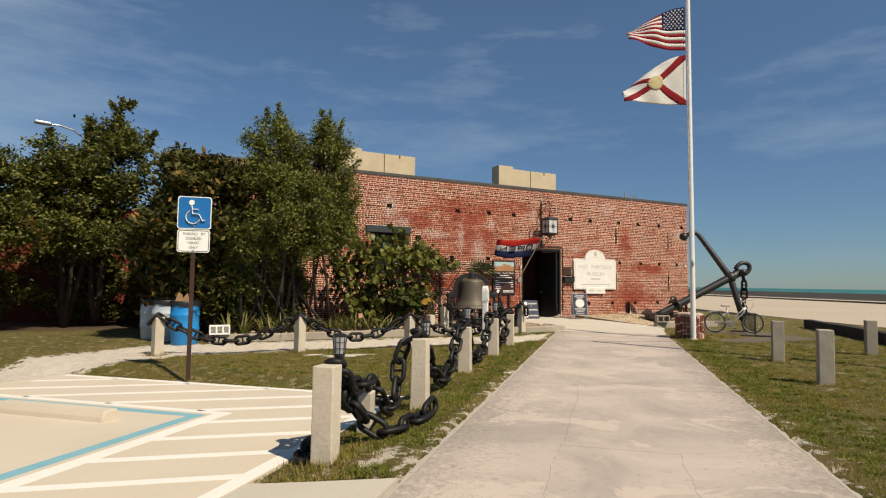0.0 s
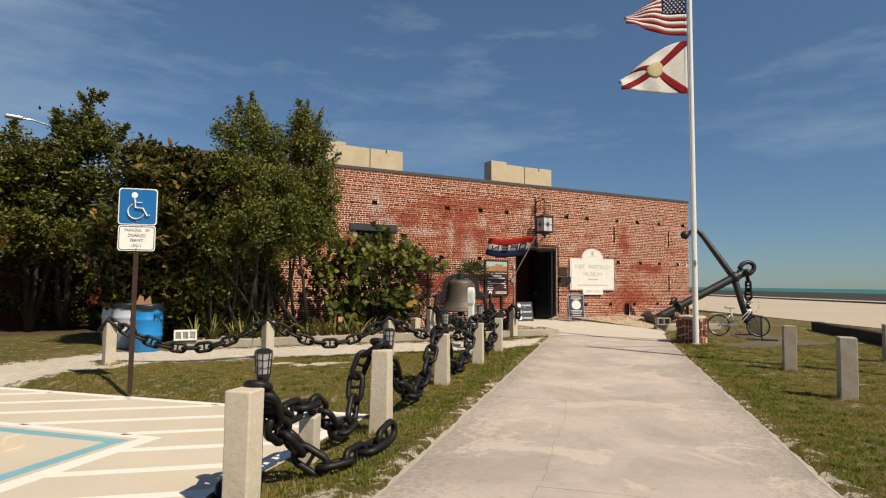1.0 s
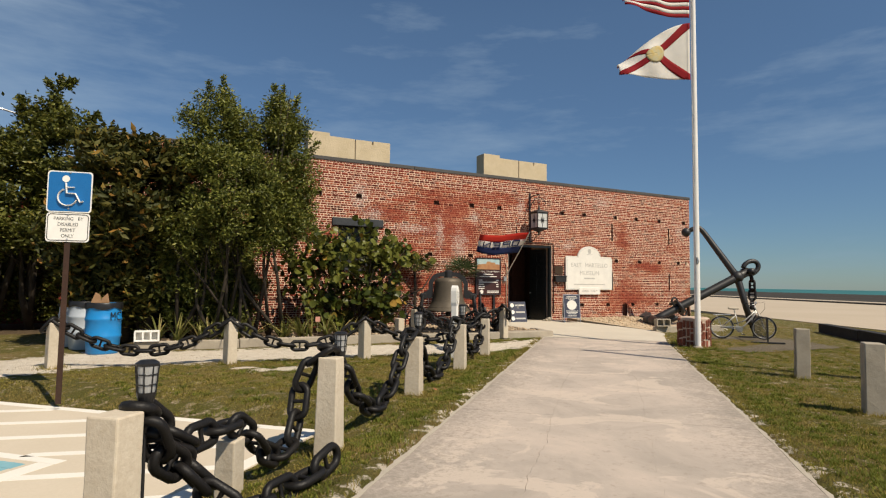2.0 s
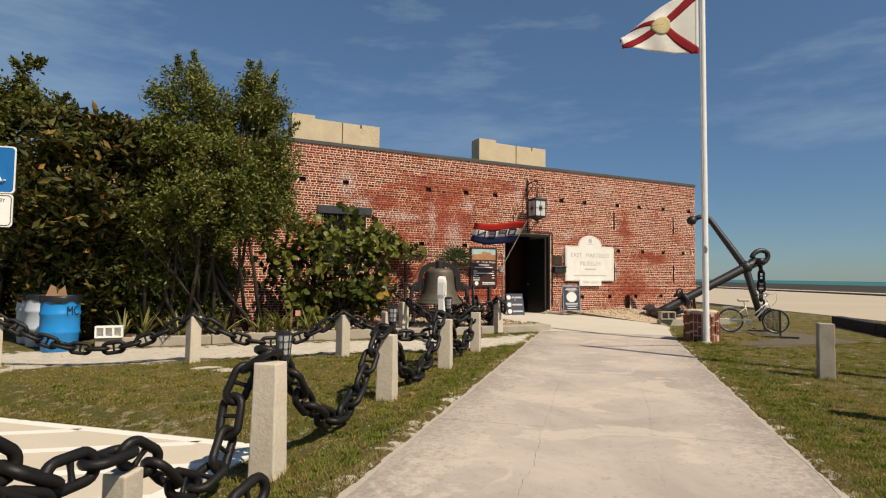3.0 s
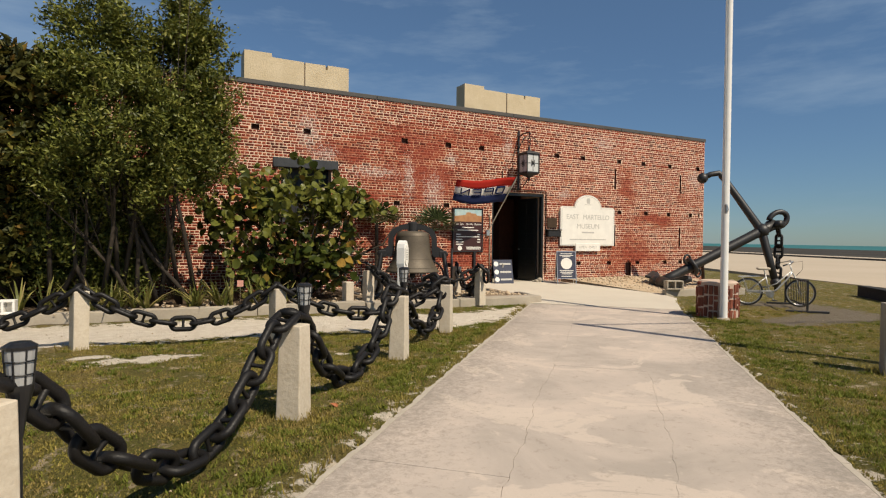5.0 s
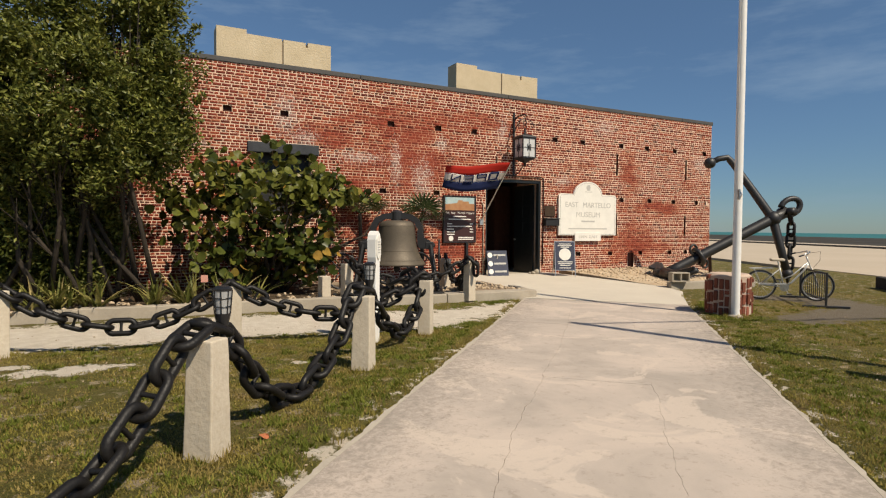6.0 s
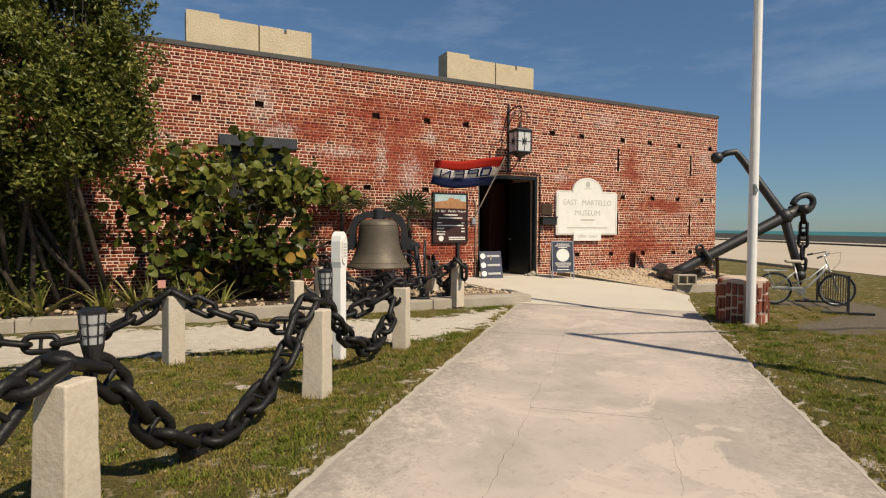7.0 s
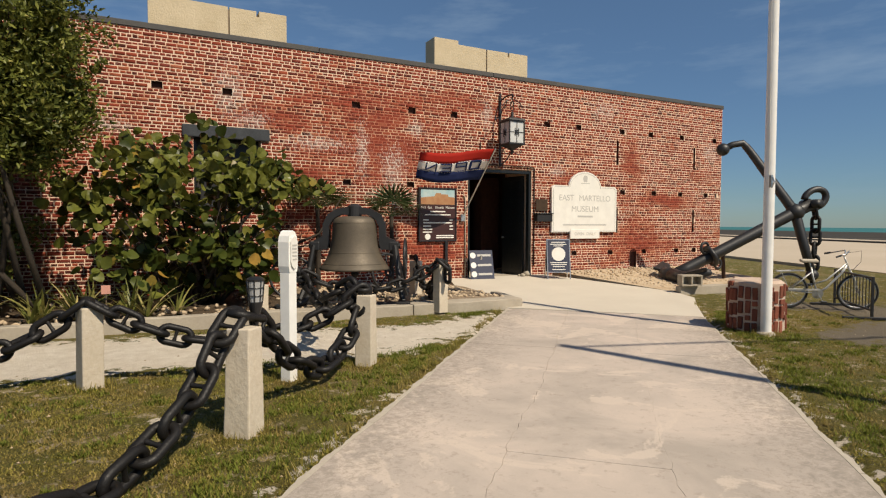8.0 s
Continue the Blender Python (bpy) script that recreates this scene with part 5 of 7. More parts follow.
chain([uv(4.97, -2.46, 0.70), uv(5.05, -2.47, 0.54), uv(5.15, -2.49, 0.40), uv(5.32, -2.50, 0.33), uv(5.44, -2.48, 0.20), uv(5.54, -2.42, 0.06), uv(5.55, -2.25, 0.01), uv(5.68, -2.13, 0.02), uv(5.92, -2.10, 0.03), uv(6.15, -2.04, 0.05), uv(6.34, -2.01, 0.08), uv(6.52, -1.99, 0.14)], "loose end of heavy black chain lying on the ground", 22)
chain([uv(5.02, -2.52, 0.62), uv(5.20, -2.57, 0.42), uv(5.40, -2.58, 0.36), uv(5.56, -2.56, 0.26), uv(5.66, -2.52, 0.12)], "loops of heavy black chain bunched beside the first post", 24)
chain([uv(4.80, -2.74, -0.09), uv(5.0, -2.86, -0.09), uv(5.24, -2.90, -0.09), uv(5.44, -2.82, -0.08)], "loose black chain links lying behind the first post", 23)
bk = [over(p, h) for p, h in zip(BACKROW, (0.80, 0.79, 0.78))]
chain(hang(bk[0], bk[1], 0.27, 30), "black stud-link chain hung between the back posts", 31)
chain(hang(bk[1], bk[2], 0.30, 30), "black stud-link chain hung between the back posts", 32)
chain(hang(bk[2], tops[4], 0.36, 30), "black stud-link chain hung between the back posts", 33)
chain([bk[0], bk[0] + Vector((-0.1, 0.05, -0.04)), bk[0] + Vector((-0.16, 0.08, -0.2))], "short black chain end on the back post", 34)
chain(hang(Vector((8.15, 15.62, 0.90)), Vector((10.68, 15.12, 0.93)), 0.45, 26), "black chain looped along the planting bed by the bell", 35)
chain(hang(Vector((10.68, 15.12, 0.93)), Vector((10.95, 16.75, 0.90)), 0.36, 26), "black chain looped along the planting bed by the bell", 36)
chain([tops[4], tops[4] + Vector((-0.05, 0.2, 0.06)), tops[4] + Vector((-0.3, 0.7, -0.18)), Vector((8.2, 13.6, 0.42)), Vector((8.3, 14.6, 0.55)), Vector((8.2, 15.5, 0.88))], "black chain running from the fence to the bed", 37)
chain([Vector((10.6, 15.0, 0.94)), Vector((10.72, 14.93, 0.85)), Vector((10.72, 14.92, 0.62))], "short black chain hanging off the bed post", 38)


def solar_lamp(p, dz):
    L = thing("garden_lamp", pose(p.x, p.y, dz, 0, 0, 30) @ Matrix.Diagonal((0.86, 0.86, 1, 1)), "black solar stake lamp with a clear ribbed lantern", "garden lamp", "lamps along the chain fence")
    part("stake", sweep(bmesh.new(), [(0, 0, -0.12), (0, 0, 0.70)], 0.012, 8), M_BLACK, L)
    part("cup", lathe(bmesh.new(), [(0.014, 0.66), (0.03, 0.76), (0.062, 0.88), (0.066, 0.90), (0.0, 0.90)], 16), M_BLACK, L)
    part("lens", lathe(bmesh.new(), [(0.0, 0.901), (0.056, 0.901), (0.074, 1.06), (0.0, 1.06)], 16), M_LENS, L, "clear ribbed lantern")
    bm = bmesh.new()
    for k in range(8):
        a = 2 * math.pi * k / 8
        sweep(bm, [(0.062 * math.cos(a), 0.062 * math.sin(a), 0.90), (0.078 * math.cos(a), 0.078 * math.sin(a), 1.062)], 0.005, 5)
    for z, r in ((0.95, 0.068), (1.01, 0.0735)):
        ring(bm, (0, 0, z), r, 0.0035, (0, 0, 1), 20, 5)
    part("cage", bm, M_BLACK, L)
    part("cap", lathe(bmesh.new(), [(0.0, 1.06), (0.078, 1.06), (0.08, 1.075), (0.05, 1.092), (0.0, 1.095)], 16), M_BLACK, L)


for p, along_d, across, dz in ((LEFT[0], 0.20, 0.03, -0.02), (LEFT[1], 0.17, 0.02, -0.03), (LEFT[2], 0.17, 0.0, 0.05), (LEFT[3], 0.16, 0.0, 0.08)):
    solar_lamp(p + D * along_d + N * across, dz)

# white carved marker post
W = thing("marker_post", pose(7.36, 11.96, 0, 0, 0, 42), "white painted wooden marker post with a shaped top", "post")
part("shaft", box(bmesh.new(), (-0.06, -0.06, -0.1), (0.06, 0.06, 1.12), 0.008), M_WHITE, W)
prof = [(-0.062, 1.10), (0.062, 1.10), (0.075, 1.16), (0.075, 1.40), (0.06, 1.46), (0.03, 1.50), (0.0, 1.515), (-0.03, 1.50), (-0.06, 1.46), (-0.075, 1.40), (-0.075, 1.16)]
part("head", plate(bmesh.new(), prof, -0.062, 0.062), M_WHITE, W)
pl = [(-0.04, 1.16), (0.0, 1.13), (0.04, 1.16), (0.055, 1.2), (0.055, 1.40), (0.035, 1.44), (0.0, 1.46), (-0.035, 1.44), (-0.055, 1.40), (-0.055, 1.2)]
part("plate", plate(bmesh.new(), pl, -0.078, -0.064), M_SIGNWHITE, W)
for k in range(5):
    part("text_bar", box(bmesh.new(), (-0.035, -0.081, 1.22 + 0.035 * k), (0.035, -0.079, 1.235 + 0.035 * k)), M_GREYTXT, W)

# ---- kerbs of the planting beds ----


def kerb(p0, p1, h, w, label, z=0.0):
    a, b = Vector((*p0, 0)), Vector((*p1, 0))
    ln = (b - a).length
    k = thing("kerb", Matrix.Translation((a.x, a.y, z)) @ pose(0, 0, 0, 0, 0, math.degrees(math.atan2(b.y - a.y, b.x - a.x))), label, "kerb", "", "structure")
    n = max(1, round(ln / 1.9))
    for i in range(n):
        bm = box(bmesh.new(), (ln * i / n + 0.006, 0, -0.12), (ln * (i + 1) / n - 0.006, w, h + 0.006 * ((i * 7) % 3 - 1)), 0.015, 2)
        bmesh.ops.subdivide_edges(bm, edges=[e for e in bm.edges if abs(e.verts[0].co.x - e.verts[1].co.x) > 0.5], cuts=7)
        for v in bm.verts:
            v.co += Vector((0, 0.012, 0.012)) * noise.noise(v.co * 3 + Vector((p0[0], i, 0)))
        part("kerb_stone", bm, M_KERB, k)


kerb((1.42, 15.72), (8.0, 15.36), 0.20, 0.2, "low pale concrete kerb of the planting bed")
kerb((8.0, 15.30), (12.36, 15.02), 0.19, 0.42, "low pale concrete kerb of the planting bed")
kerb((12.40, 15.06), (12.62, 16.3), 0.19, 0.16, "low pale concrete kerb of the planting bed")
kerb((16.72, 15.10), (19.6, 14.72), 0.20, 0.18, "low concrete kerb of the gravel bed")


def hollow_block(m, cells, ln, h, w, material, label):
    """A hollow concrete block lying with its cells facing outward."""
    t = 0.035
    bm = bmesh.new()
    box(bm, (0, 0, 0), (ln, w, t), 0.004)
    box(bm, (0, 0, h - t), (ln, w, h), 0.004)
    for k in range(cells + 1):
        x = (ln - t) * k / cells
        box(bm, (x, 0.002, t), (x + t, w - 0.002, h - t))
    box(bm, (t, w - t - 0.004, t), (ln - t, w - 0.006, h - t))
    b = tagged(part("concrete_block", bm, material), label, "block")
    b.matrix_basis = m
    return b


hollow_block(pose(1.42, 15.66, 0.205, 0, 0, -4), 3, 0.50, 0.24, 0.2, M_WHITE, "white painted hollow concrete block on the kerb end")
hollow_block(pose(16.70, 15.05, 0.205, 0, 0, -22), 2, 0.48, 0.25, 0.22, M_KERB, "grey hollow concrete block on the kerb end")

# rubble in the beds
def rubble(name, spots, sizes, material, label, seed):
    rng = np.random.default_rng(seed)
    bm = bmesh.new()
    bmesh.ops.create_icosphere(bm, subdivisions=1, radius=1.0)
    base = np.array([v.co[:] for v in bm.verts])
    fc = np.array([[v.index for v in f.verts] for f in bm.faces])
    bm.free()
    vs, fs = [], []
    for k, ((x, y, z), r) in enumerate(zip(spots, sizes)):
        s = rng.uniform(0.6, 1.3, 3) * r * np.array([1, 1, 0.7])
        a = rng.uniform(0, 6.28)
        rot = np.array([[math.cos(a), -math.sin(a), 0], [math.sin(a), math.cos(a), 0], [0, 0, 1]])
        vs.append((base * rng.uniform(0.8, 1.15, (len(base), 1)) * s) @ rot.T + (x, y, z + r * 0.3))
        fs.append(fc + k * len(base))
    return tagged(fast(name, np.concatenate(vs), np.concatenate(fs), material), label, "rubble", "", "stuff")


rng = np.random.default_rng(11)
spots = []
while len(spots) < 2300:
    x, y = rng.uniform(15.9, 21.5), rng.uniform(15.2, 18.98)
    if x > 16.3 + (18.6 - y) * 0.24 and x < 21.2 - 0.2 * (19 - y) and not (x < 16.9 and y < 15.5):
        spots.append((x, y, 0.03 + 0.26 * max(0, (y - 15.3) / 3.6) * rng.uniform(0.6, 1)))
rubble("gravel_bed", spots, rng.uniform(0.02, 0.058, len(spots)), M_STONE, "pale loose limestone rubble along the fort foot", 1)
bm = bmesh.new()
slab(bm, [(16.2, 18.99), (16.3, 18.3), (16.75, 15.6), (17.0, 15.3), (19.5, 15.0), (21.3, 16.5), (21.5, 18.99)], -0.1, 0.05)
for v in bm.verts:
    if v.co.z > 0:
        v.co.z += 0.22 * max(0, (v.co.y - 15.3) / 3.6)
bmesh.ops.triangulate(bm, faces=[f for f in bm.faces if len(f.verts) > 4])
tagged(part("gravel_mound", bm, M_STONE), "sloping mound of pale rubble", "ground", "", "structure")
spots = []
while len(spots) < 900:
    x, y = rng.uniform(2.0, 12.5), rng.uniform(15.6, 18.9)
    if rng.random() < (0.9 if x > 9 and y > 15.8 else 0.35 if y < 16.3 else 0.1):
        spots.append((x, y, 0.165 - 0.14 * max(0, x - 12.1)))
rubble("bed_stones", spots, rng.uniform(0.015, 0.06, len(spots)), M_STONE, "pale stones and shells strewn over the planting bed", 2)
bm = bmesh.new()
slab(bm, [(8.3, 15.7), (12.2, 15.45), (12.5, 17.5), (12.3, 18.98), (8.3, 18.98)], 0.0, 0.165)
tagged(part("bed_fill", bm, surface("stony soil", (0.20, 0.145, 0.09), (0.36, 0.28, 0.19), (0.10, 0.07, 0.045), 2.0, 25, 0.95, 0, 0.6, 0.02)), "stony soil filling the planting bed", "ground", "", "structure")

# ---- the bell ----
B = thing("bell", pose(9.50, 16.28, 0.165, 0, 0, -27), "large weathered bronze bell hung in a black iron yoke frame", "bell")
prof = [(0.0, 1.56), (0.20, 1.56), (0.31, 1.545), (0.375, 1.50), (0.395, 1.42), (0.405, 1.30), (0.42, 1.15), (0.445, 1.00), (0.48, 0.87), (0.53, 0.76), (0.585, 0.68), (0.63, 0.63), (0.645, 0.60), (0.63, 0.585), (0.57, 0.62), (0.47, 0.75), (0.43, 0.90), (0.40, 1.05), (0.38, 1.25), (0.36, 1.42), (0.25, 1.51), (0.0, 1.52)]
part("bell_body", lathe(bmesh.new(), prof, 48), M_BELL, B, "bronze bell body", True)
for z, rr in ((1.44, 0.391), (0.90, 0.47), (0.70, 0.572)):
    part("bead", ring(bmesh.new(), (0, 0, z), rr, 0.006, (0, 0, 1), 40, 6), M_BELL, B, "", True)
part("clapper", lathe(bmesh.new(), [(0.0, 0.42), (0.05, 0.44), (0.075, 0.5), (0.06, 0.56), (0.025, 0.62), (0.02, 1.5), (0.0, 1.5)], 14), M_IRON, B)
yoke = [(-0.74, 0.95), (-0.74, 1.12), (-0.64, 1.16), (-0.58, 1.20), (-0.57, 1.42), (-0.48, 1.60), (-0.30, 1.70), (-0.1, 1.73), (0.1, 1.73), (0.30, 1.70), (0.48, 1.60), (0.57, 1.42), (0.58, 1.20), (0.64, 1.16), (0.74, 1.12), (0.74, 0.95),
        (0.50, 0.95), (0.45, 1.06), (0.455, 1.38), (0.38, 1.51), (0.24, 1.59), (-0.24, 1.59), (-0.38, 1.51), (-0.455, 1.38), (-0.45, 1.06), (-0.50, 0.95)]
part("yoke", plate(bmesh.new(), yoke, -0.09, 0.09), M_IRON, B)
bm = lathe(bmesh.new(), [(0.13, 1.56), (0.13, 1.74), (0.08, 1.78), (0.0, 1.79)], 16)
part("hub", bm, M_IRON, B)
for s in (-1, 1):
    bm = bmesh.new()
    for e in (-1, 1):
        sweep(bm, [(s * 0.74, e * 0.05, 1.02), (s * 0.80, e * 0.14, 0.62), (s * 0.86, e * 0.30, 0.25), (s * 0.92, e * 0.44, 0.04)], [0.075, 0.07, 0.07, 0.075], 8, True, 0.7)
    sweep(bm, [(s * 0.755, -0.26, 0.33), (s * 0.755, 0.26, 0.33)], 0.028, 7)
    part("stand", bm, M_IRON, B, "splayed iron stand")
    part("bearing", box(bmesh.new(), (s * 0.72 - 0.09, -0.10, 0.93), (s * 0.72 + 0.09, 0.10, 1.10), 0.02, 2), M_IRON, B)
    part("axle", sweep(bmesh.new(), [(s * 0.45, 0, 1.02), (s * 0.84, 0, 1.02)], 0.045, 12), M_IRON, B)
    part("foot", box(bmesh.new(), (s * 0.92 - 0.10, -0.60, 0.0), (s * 0.92 + 0.10, 0.60, 0.055), 0.01), M_IRON, B)
bm = bmesh.new()
ring(bm, (0.93, 0, 0.78), 0.36, 0.022, (1, 0, 0), 30, 7)
for k in range(4):
    a = k * math.pi / 4
    sweep(bm, [(0.93, 0.36 * math.cos(a), 0.78 + 0.36 * math.sin(a)), (0.93, -0.36 * math.cos(a), 0.78 - 0.36 * math.sin(a))], 0.013, 6)
part("wheel", bm, M_IRON, B, "iron bell wheel", True)
part("beam", box(bmesh.new(), (-1.0, -0.55, -0.02), (1.05, -0.42, 0.05), 0.01), M_IRON, B)
# two old iron cart wheels leaning behind the bell
for x, y, rz in ((10.62, 17.3, 15), (8.55, 17.15, -10)):
    bm = bmesh.new()
    ring(bm, (0, 0, 0.42), 0.40, 0.028, (0, 1, 0), 30, 7)
    ring(bm, (0, 0, 0.42), 0.06, 0.03, (0, 1, 0), 14, 7)
    for k in range(8):
        a = k * math.pi / 4
        sweep(bm, [(0.05 * math.cos(a), 0, 0.42 + 0.05 * math.sin(a)), (0.4 * math.cos(a), 0, 0.42 + 0.4 * math.sin(a))], 0.016, 6)
    o = tagged(part("cart_relic", bm, M_IRON, None, "", True), "black spoked iron relic leaning in the planting bed", "iron relic", "iron relics by the bell")
    o.matrix_basis = pose(x, y, 0.15, -12, 0, rz)
# iron lump by the bed post
bm = lathe(bmesh.new(), [(0.0, 0.0), (0.16, 0.0), (0.19, 0.08), (0.17, 0.2), (0.09, 0.3), (0.07, 0.42), (0.10, 0.47), (0.0, 0.50)], 16)
o = tagged(part("iron_fitting", bm, M_IRON, None, "", True), "black iron ship fitting standing in the bed", "ship fitting")
o.matrix_basis = pose(10.95, 15.75, 0.165)
bm = bmesh.new()
ring(bm, (0, 0, 0.34), 0.24, 0.055, (0.3, 1, 0), 26, 9)
o = tagged(part("iron_ring", bm, M_IRON, None, "", True), "thick black iron mooring ring beside the bell", "mooring ring")
o.matrix_basis = pose(8.35, 15.9, 0.12, 0, 0, 30)

# ---- the anchor ----
C, RG = Vector((18.22, 16.62, 0.26)), Vector((21.58, 15.14, 2.13))
S = (RG - C).normalized()
K = C.lerp(RG, 0.885)
A = thing("anchor", pose(0, 0, 0), "huge black admiralty anchor leaning on the gravel bed", "anchor")
part("shank", sweep(bmesh.new(), [C, C.lerp(RG, 0.1), C.lerp(RG, 0.5), C.lerp(RG, 0.9), RG], [0.165, 0.15, 0.15, 0.16, 0.17], 12), M_IRON, A, "", True)
bm = bmesh.new()
bmesh.ops.create_icosphere(bm, subdivisions=2, radius=0.235, matrix=Matrix.Translation(K))
part("collar", bm, M_IRON, A, "", True)
bend, ball, low = Vector((20.55, 16.32, 3.76)), Vector((20.03, 16.6, 3.62)), Vector((21.28, 14.88, 0.30))
knee = K.lerp(bend, 0.88)
part("stock", sweep(bmesh.new(), [low, low.lerp(K, 0.5), K, K.lerp(bend, 0.5), knee, knee.lerp(bend, 0.6) + Vector((-0.02, 0.01, 0.01)), bend + Vector((-0.08, 0.02, 0.03)), bend.lerp(ball, 0.55) + Vector((0, 0, 0.07)), ball], [0.10, 0.115, 0.130, 0.115, 0.10, 0.10, 0.095, 0.09, 0.09], 10), M_IRON, A, "", True)
for p, r in ((ball, 0.17), (low, 0.15)):
    bm = bmesh.new()
    bmesh.ops.create_icosphere(bm, subdivisions=3, radius=r, matrix=Matrix.Translation(p))
    part("stock_ball", bm, M_IRON, A, "", True)
side = S.cross(Vector((0, 0, 1))).normalized()
bm = bmesh.new()
sweep(bm, [RG - side * 0.32, RG + side * 0.32], 0.12, 10)
part("ring_pin", bm, M_IRON, A, "", True)
upv = side.cross(S)
bm = bmesh.new()
pts = []
for t in np.linspace(-1.05, math.pi + 1.05, 24):
    pts.append(RG + S * (0.10 + 0.31 * math.sin(t) + 0.05) + upv * (0.23 * math.cos(t) + 0.08) + side * 0.02)
sweep(bm, pts, 0.085, 10)
part("shackle", bm, M_IRON, A, "", True)
for s in (-1, 1):
    arm = (side * 0.93 * s + S * 0.38).normalized()
    pts = [C, C + side * 0.45 * s - S * 0.02, C + side * 0.85 * s + S * 0.16, C + side * 1.15 * s + S * 0.42]
    pts = [Vector((p.x, p.y, max(p.z, 0.24))) for p in pts]
    part("arm", sweep(bmesh.new(), pts, [0.20, 0.17, 0.13, 0.08], 10), M_IRON, A, "", True)
    q = pts[2]
    bm = bmesh.new()
    box(bm, (-0.38, -0.30, -0.04), (0.38, 0.30, 0.04), 0.02, 2)
    for v in bm.verts:
        v.co.y *= 1.0 - 0.75 * max(0, v.co.x) / 0.3
    f = part("fluke", bm, M_IRON, A)
    f.matrix_basis = Matrix.Translation(q + Vector((0, 0, 0.10))) @ pose(0, 0, 0, 12, -14, math.degrees(math.atan2(arm.y, arm.x)))
H = C.lerp(RG, 0.27)
bm = bmesh.new()
ring(bm, H, 0.235, 0.065, S, 24, 8)
sweep(bm, [H + Vector((-0.22, 0, 0.22)) + Vector((0.14 * math.cos(t), 0, 0.14 * math.sin(t))) for t in np.linspace(0.2, 5.6, 14)], 0.035, 8)
sweep(bm, [H + Vector((0.16, -0.1, -0.2)) + Vector((0.12 * math.cos(t), 0, 0.12 * math.sin(t))) for t in np.linspace(2.2, 7.8, 14)], 0.035, 8)
part("band", bm, M_IRON, A, "iron band with two eyes", True)
part("prop", sweep(bmesh.new(), [C.lerp(RG, 0.42) + Vector((0, 0.25, -0.05)), C.lerp(RG, 0.42) + Vector((0.35, 0.45, -0.95))], 0.05, 8), M_RUSTPOST, A, "rusty iron prop")
chain([RG + Vector((0.12, -0.02, -0.02)), RG + Vector((0.16, -0.05, -0.35)), RG + Vector((0.13, -0.07, -0.9)), RG + Vector((0.02, -0.1, -1.5)), RG + Vector((-0.05, -0.12, -2.05))], "thick black chain hanging from the anchor ring", 41, 1.3)

# ---- brick drum and flagpole ----
BD = thing("brick_pedestal", pose(14.30, 11.68, 0, 0, 0, 12) @ Matrix.Diagonal((1.06, 1.06, 1.0, 1)), "ruined round pedestal of red brick and pale mortar", "pedestal")
part("core", lathe(bmesh.new(), [(0.0, -0.05), (0.365, -0.05), (0.36, 0.30), (0.36, 0.72), (0.30, 0.76), (0.0, 0.70)], 24), surface("pink lime mortar", (0.48, 0.36, 0.27), (0.60, 0.48, 0.38), (0.28, 0.17, 0.12), 4, 40, 0.95, 0, 0.5, 0.008), BD)
bm = box(bmesh.new(), (-0.034, -0.05, -0.09), (0.034, 0.03, 0.09), 0.007)
BRICKV = bpy.data.meshes.new("brick")
bm.to_mesh(BRICKV)
bm.free()
BRICKV.materials.append(M_OLDBRICK)
bm = box(bmesh.new(), (-0.034, -0.05, -0.036), (0.034, 0.03, 0.036), 0.007)
BRICKH = bpy.data.meshes.new("brick")
bm.to_mesh(BRICKH)
bm.free()
BRICKH.materials.append(M_OLDBRICK)
rb = random.Random(4)
for k in range(25):
    a = 2 * math.pi * (k + rb.uniform(-0.12, 0.12)) / 25
    z = rb.uniform(-0.06, 0.03)
    while z < 0.68:
        tall = rb.random() < 0.72
        h = 0.185 if tall else 0.08
        if z + h > 0.77:
            break
        if rb.random() > 0.11:
            r = 0.331 + rb.uniform(-0.016, 0.012)
            shared("brick", BRICKV if tall else BRICKH, BD, pose(r * math.cos(a), r * math.sin(a), z + h / 2, rb.uniform(-2, 2), rb.uniform(-4, 4), math.degrees(a) + 90))
        z += h + rb.uniform(0.014, 0.045)

FP = thing("flagpole", pose(13.99, 11.31, 0), "tall white painted flagpole at the edge of the walk", "flagpole")
part("pole", lathe(bmesh.new(), [(0.0, -0.1), (0.074, -0.1), (0.073, 0.02), (0.071, 2.0), (0.067, 5.0), (0.062, 10.0), (0.05, 11.6), (0.0, 11.62)], 24), M_POLE, FP, "", True)
bm = lathe(bmesh.new(), [(0.10, 0.0), (0.13, 0.0), (0.12, 0.03), (0.09, 0.05), (0.085, 0.05)], 24)
part("base_ring", bm, M_KERB, FP)
bm = bmesh.new()
bmesh.ops.create_icosphere(bm, subdivisions=3, radius=0.09, matrix=Matrix.Translation((0, 0, 11.7)))
part("finial", bm, M_GOLD, FP, "gilded ball finial", True)
bm = box(bmesh.new(), (-0.11, -0.10, 2.10), (-0.07, -0.06, 2.28), 0.006)
sweep(bm, [(-0.09, -0.10, 2.12), (-0.09, -0.13, 2.18), (-0.09, -0.10, 2.25)], 0.01, 6)
part("cleat", bm, M_ALU, FP)
part("halyard", sweep(bmesh.new(), [(-0.10, -0.06, 2.2), (-0.12, -0.05, 4.0), (-0.135, -0.04, 6.8), (-0.11, -0.03, 9.9), (-0.07, -0.02, 11.4)], 0.006, 5), M_CLOTHW, FP, "thin white rope")
WIND = Vector((-0.93, 0.36, 0)).normalized()
OUTW = WIND.cross(Vector((0, 0, 1)))


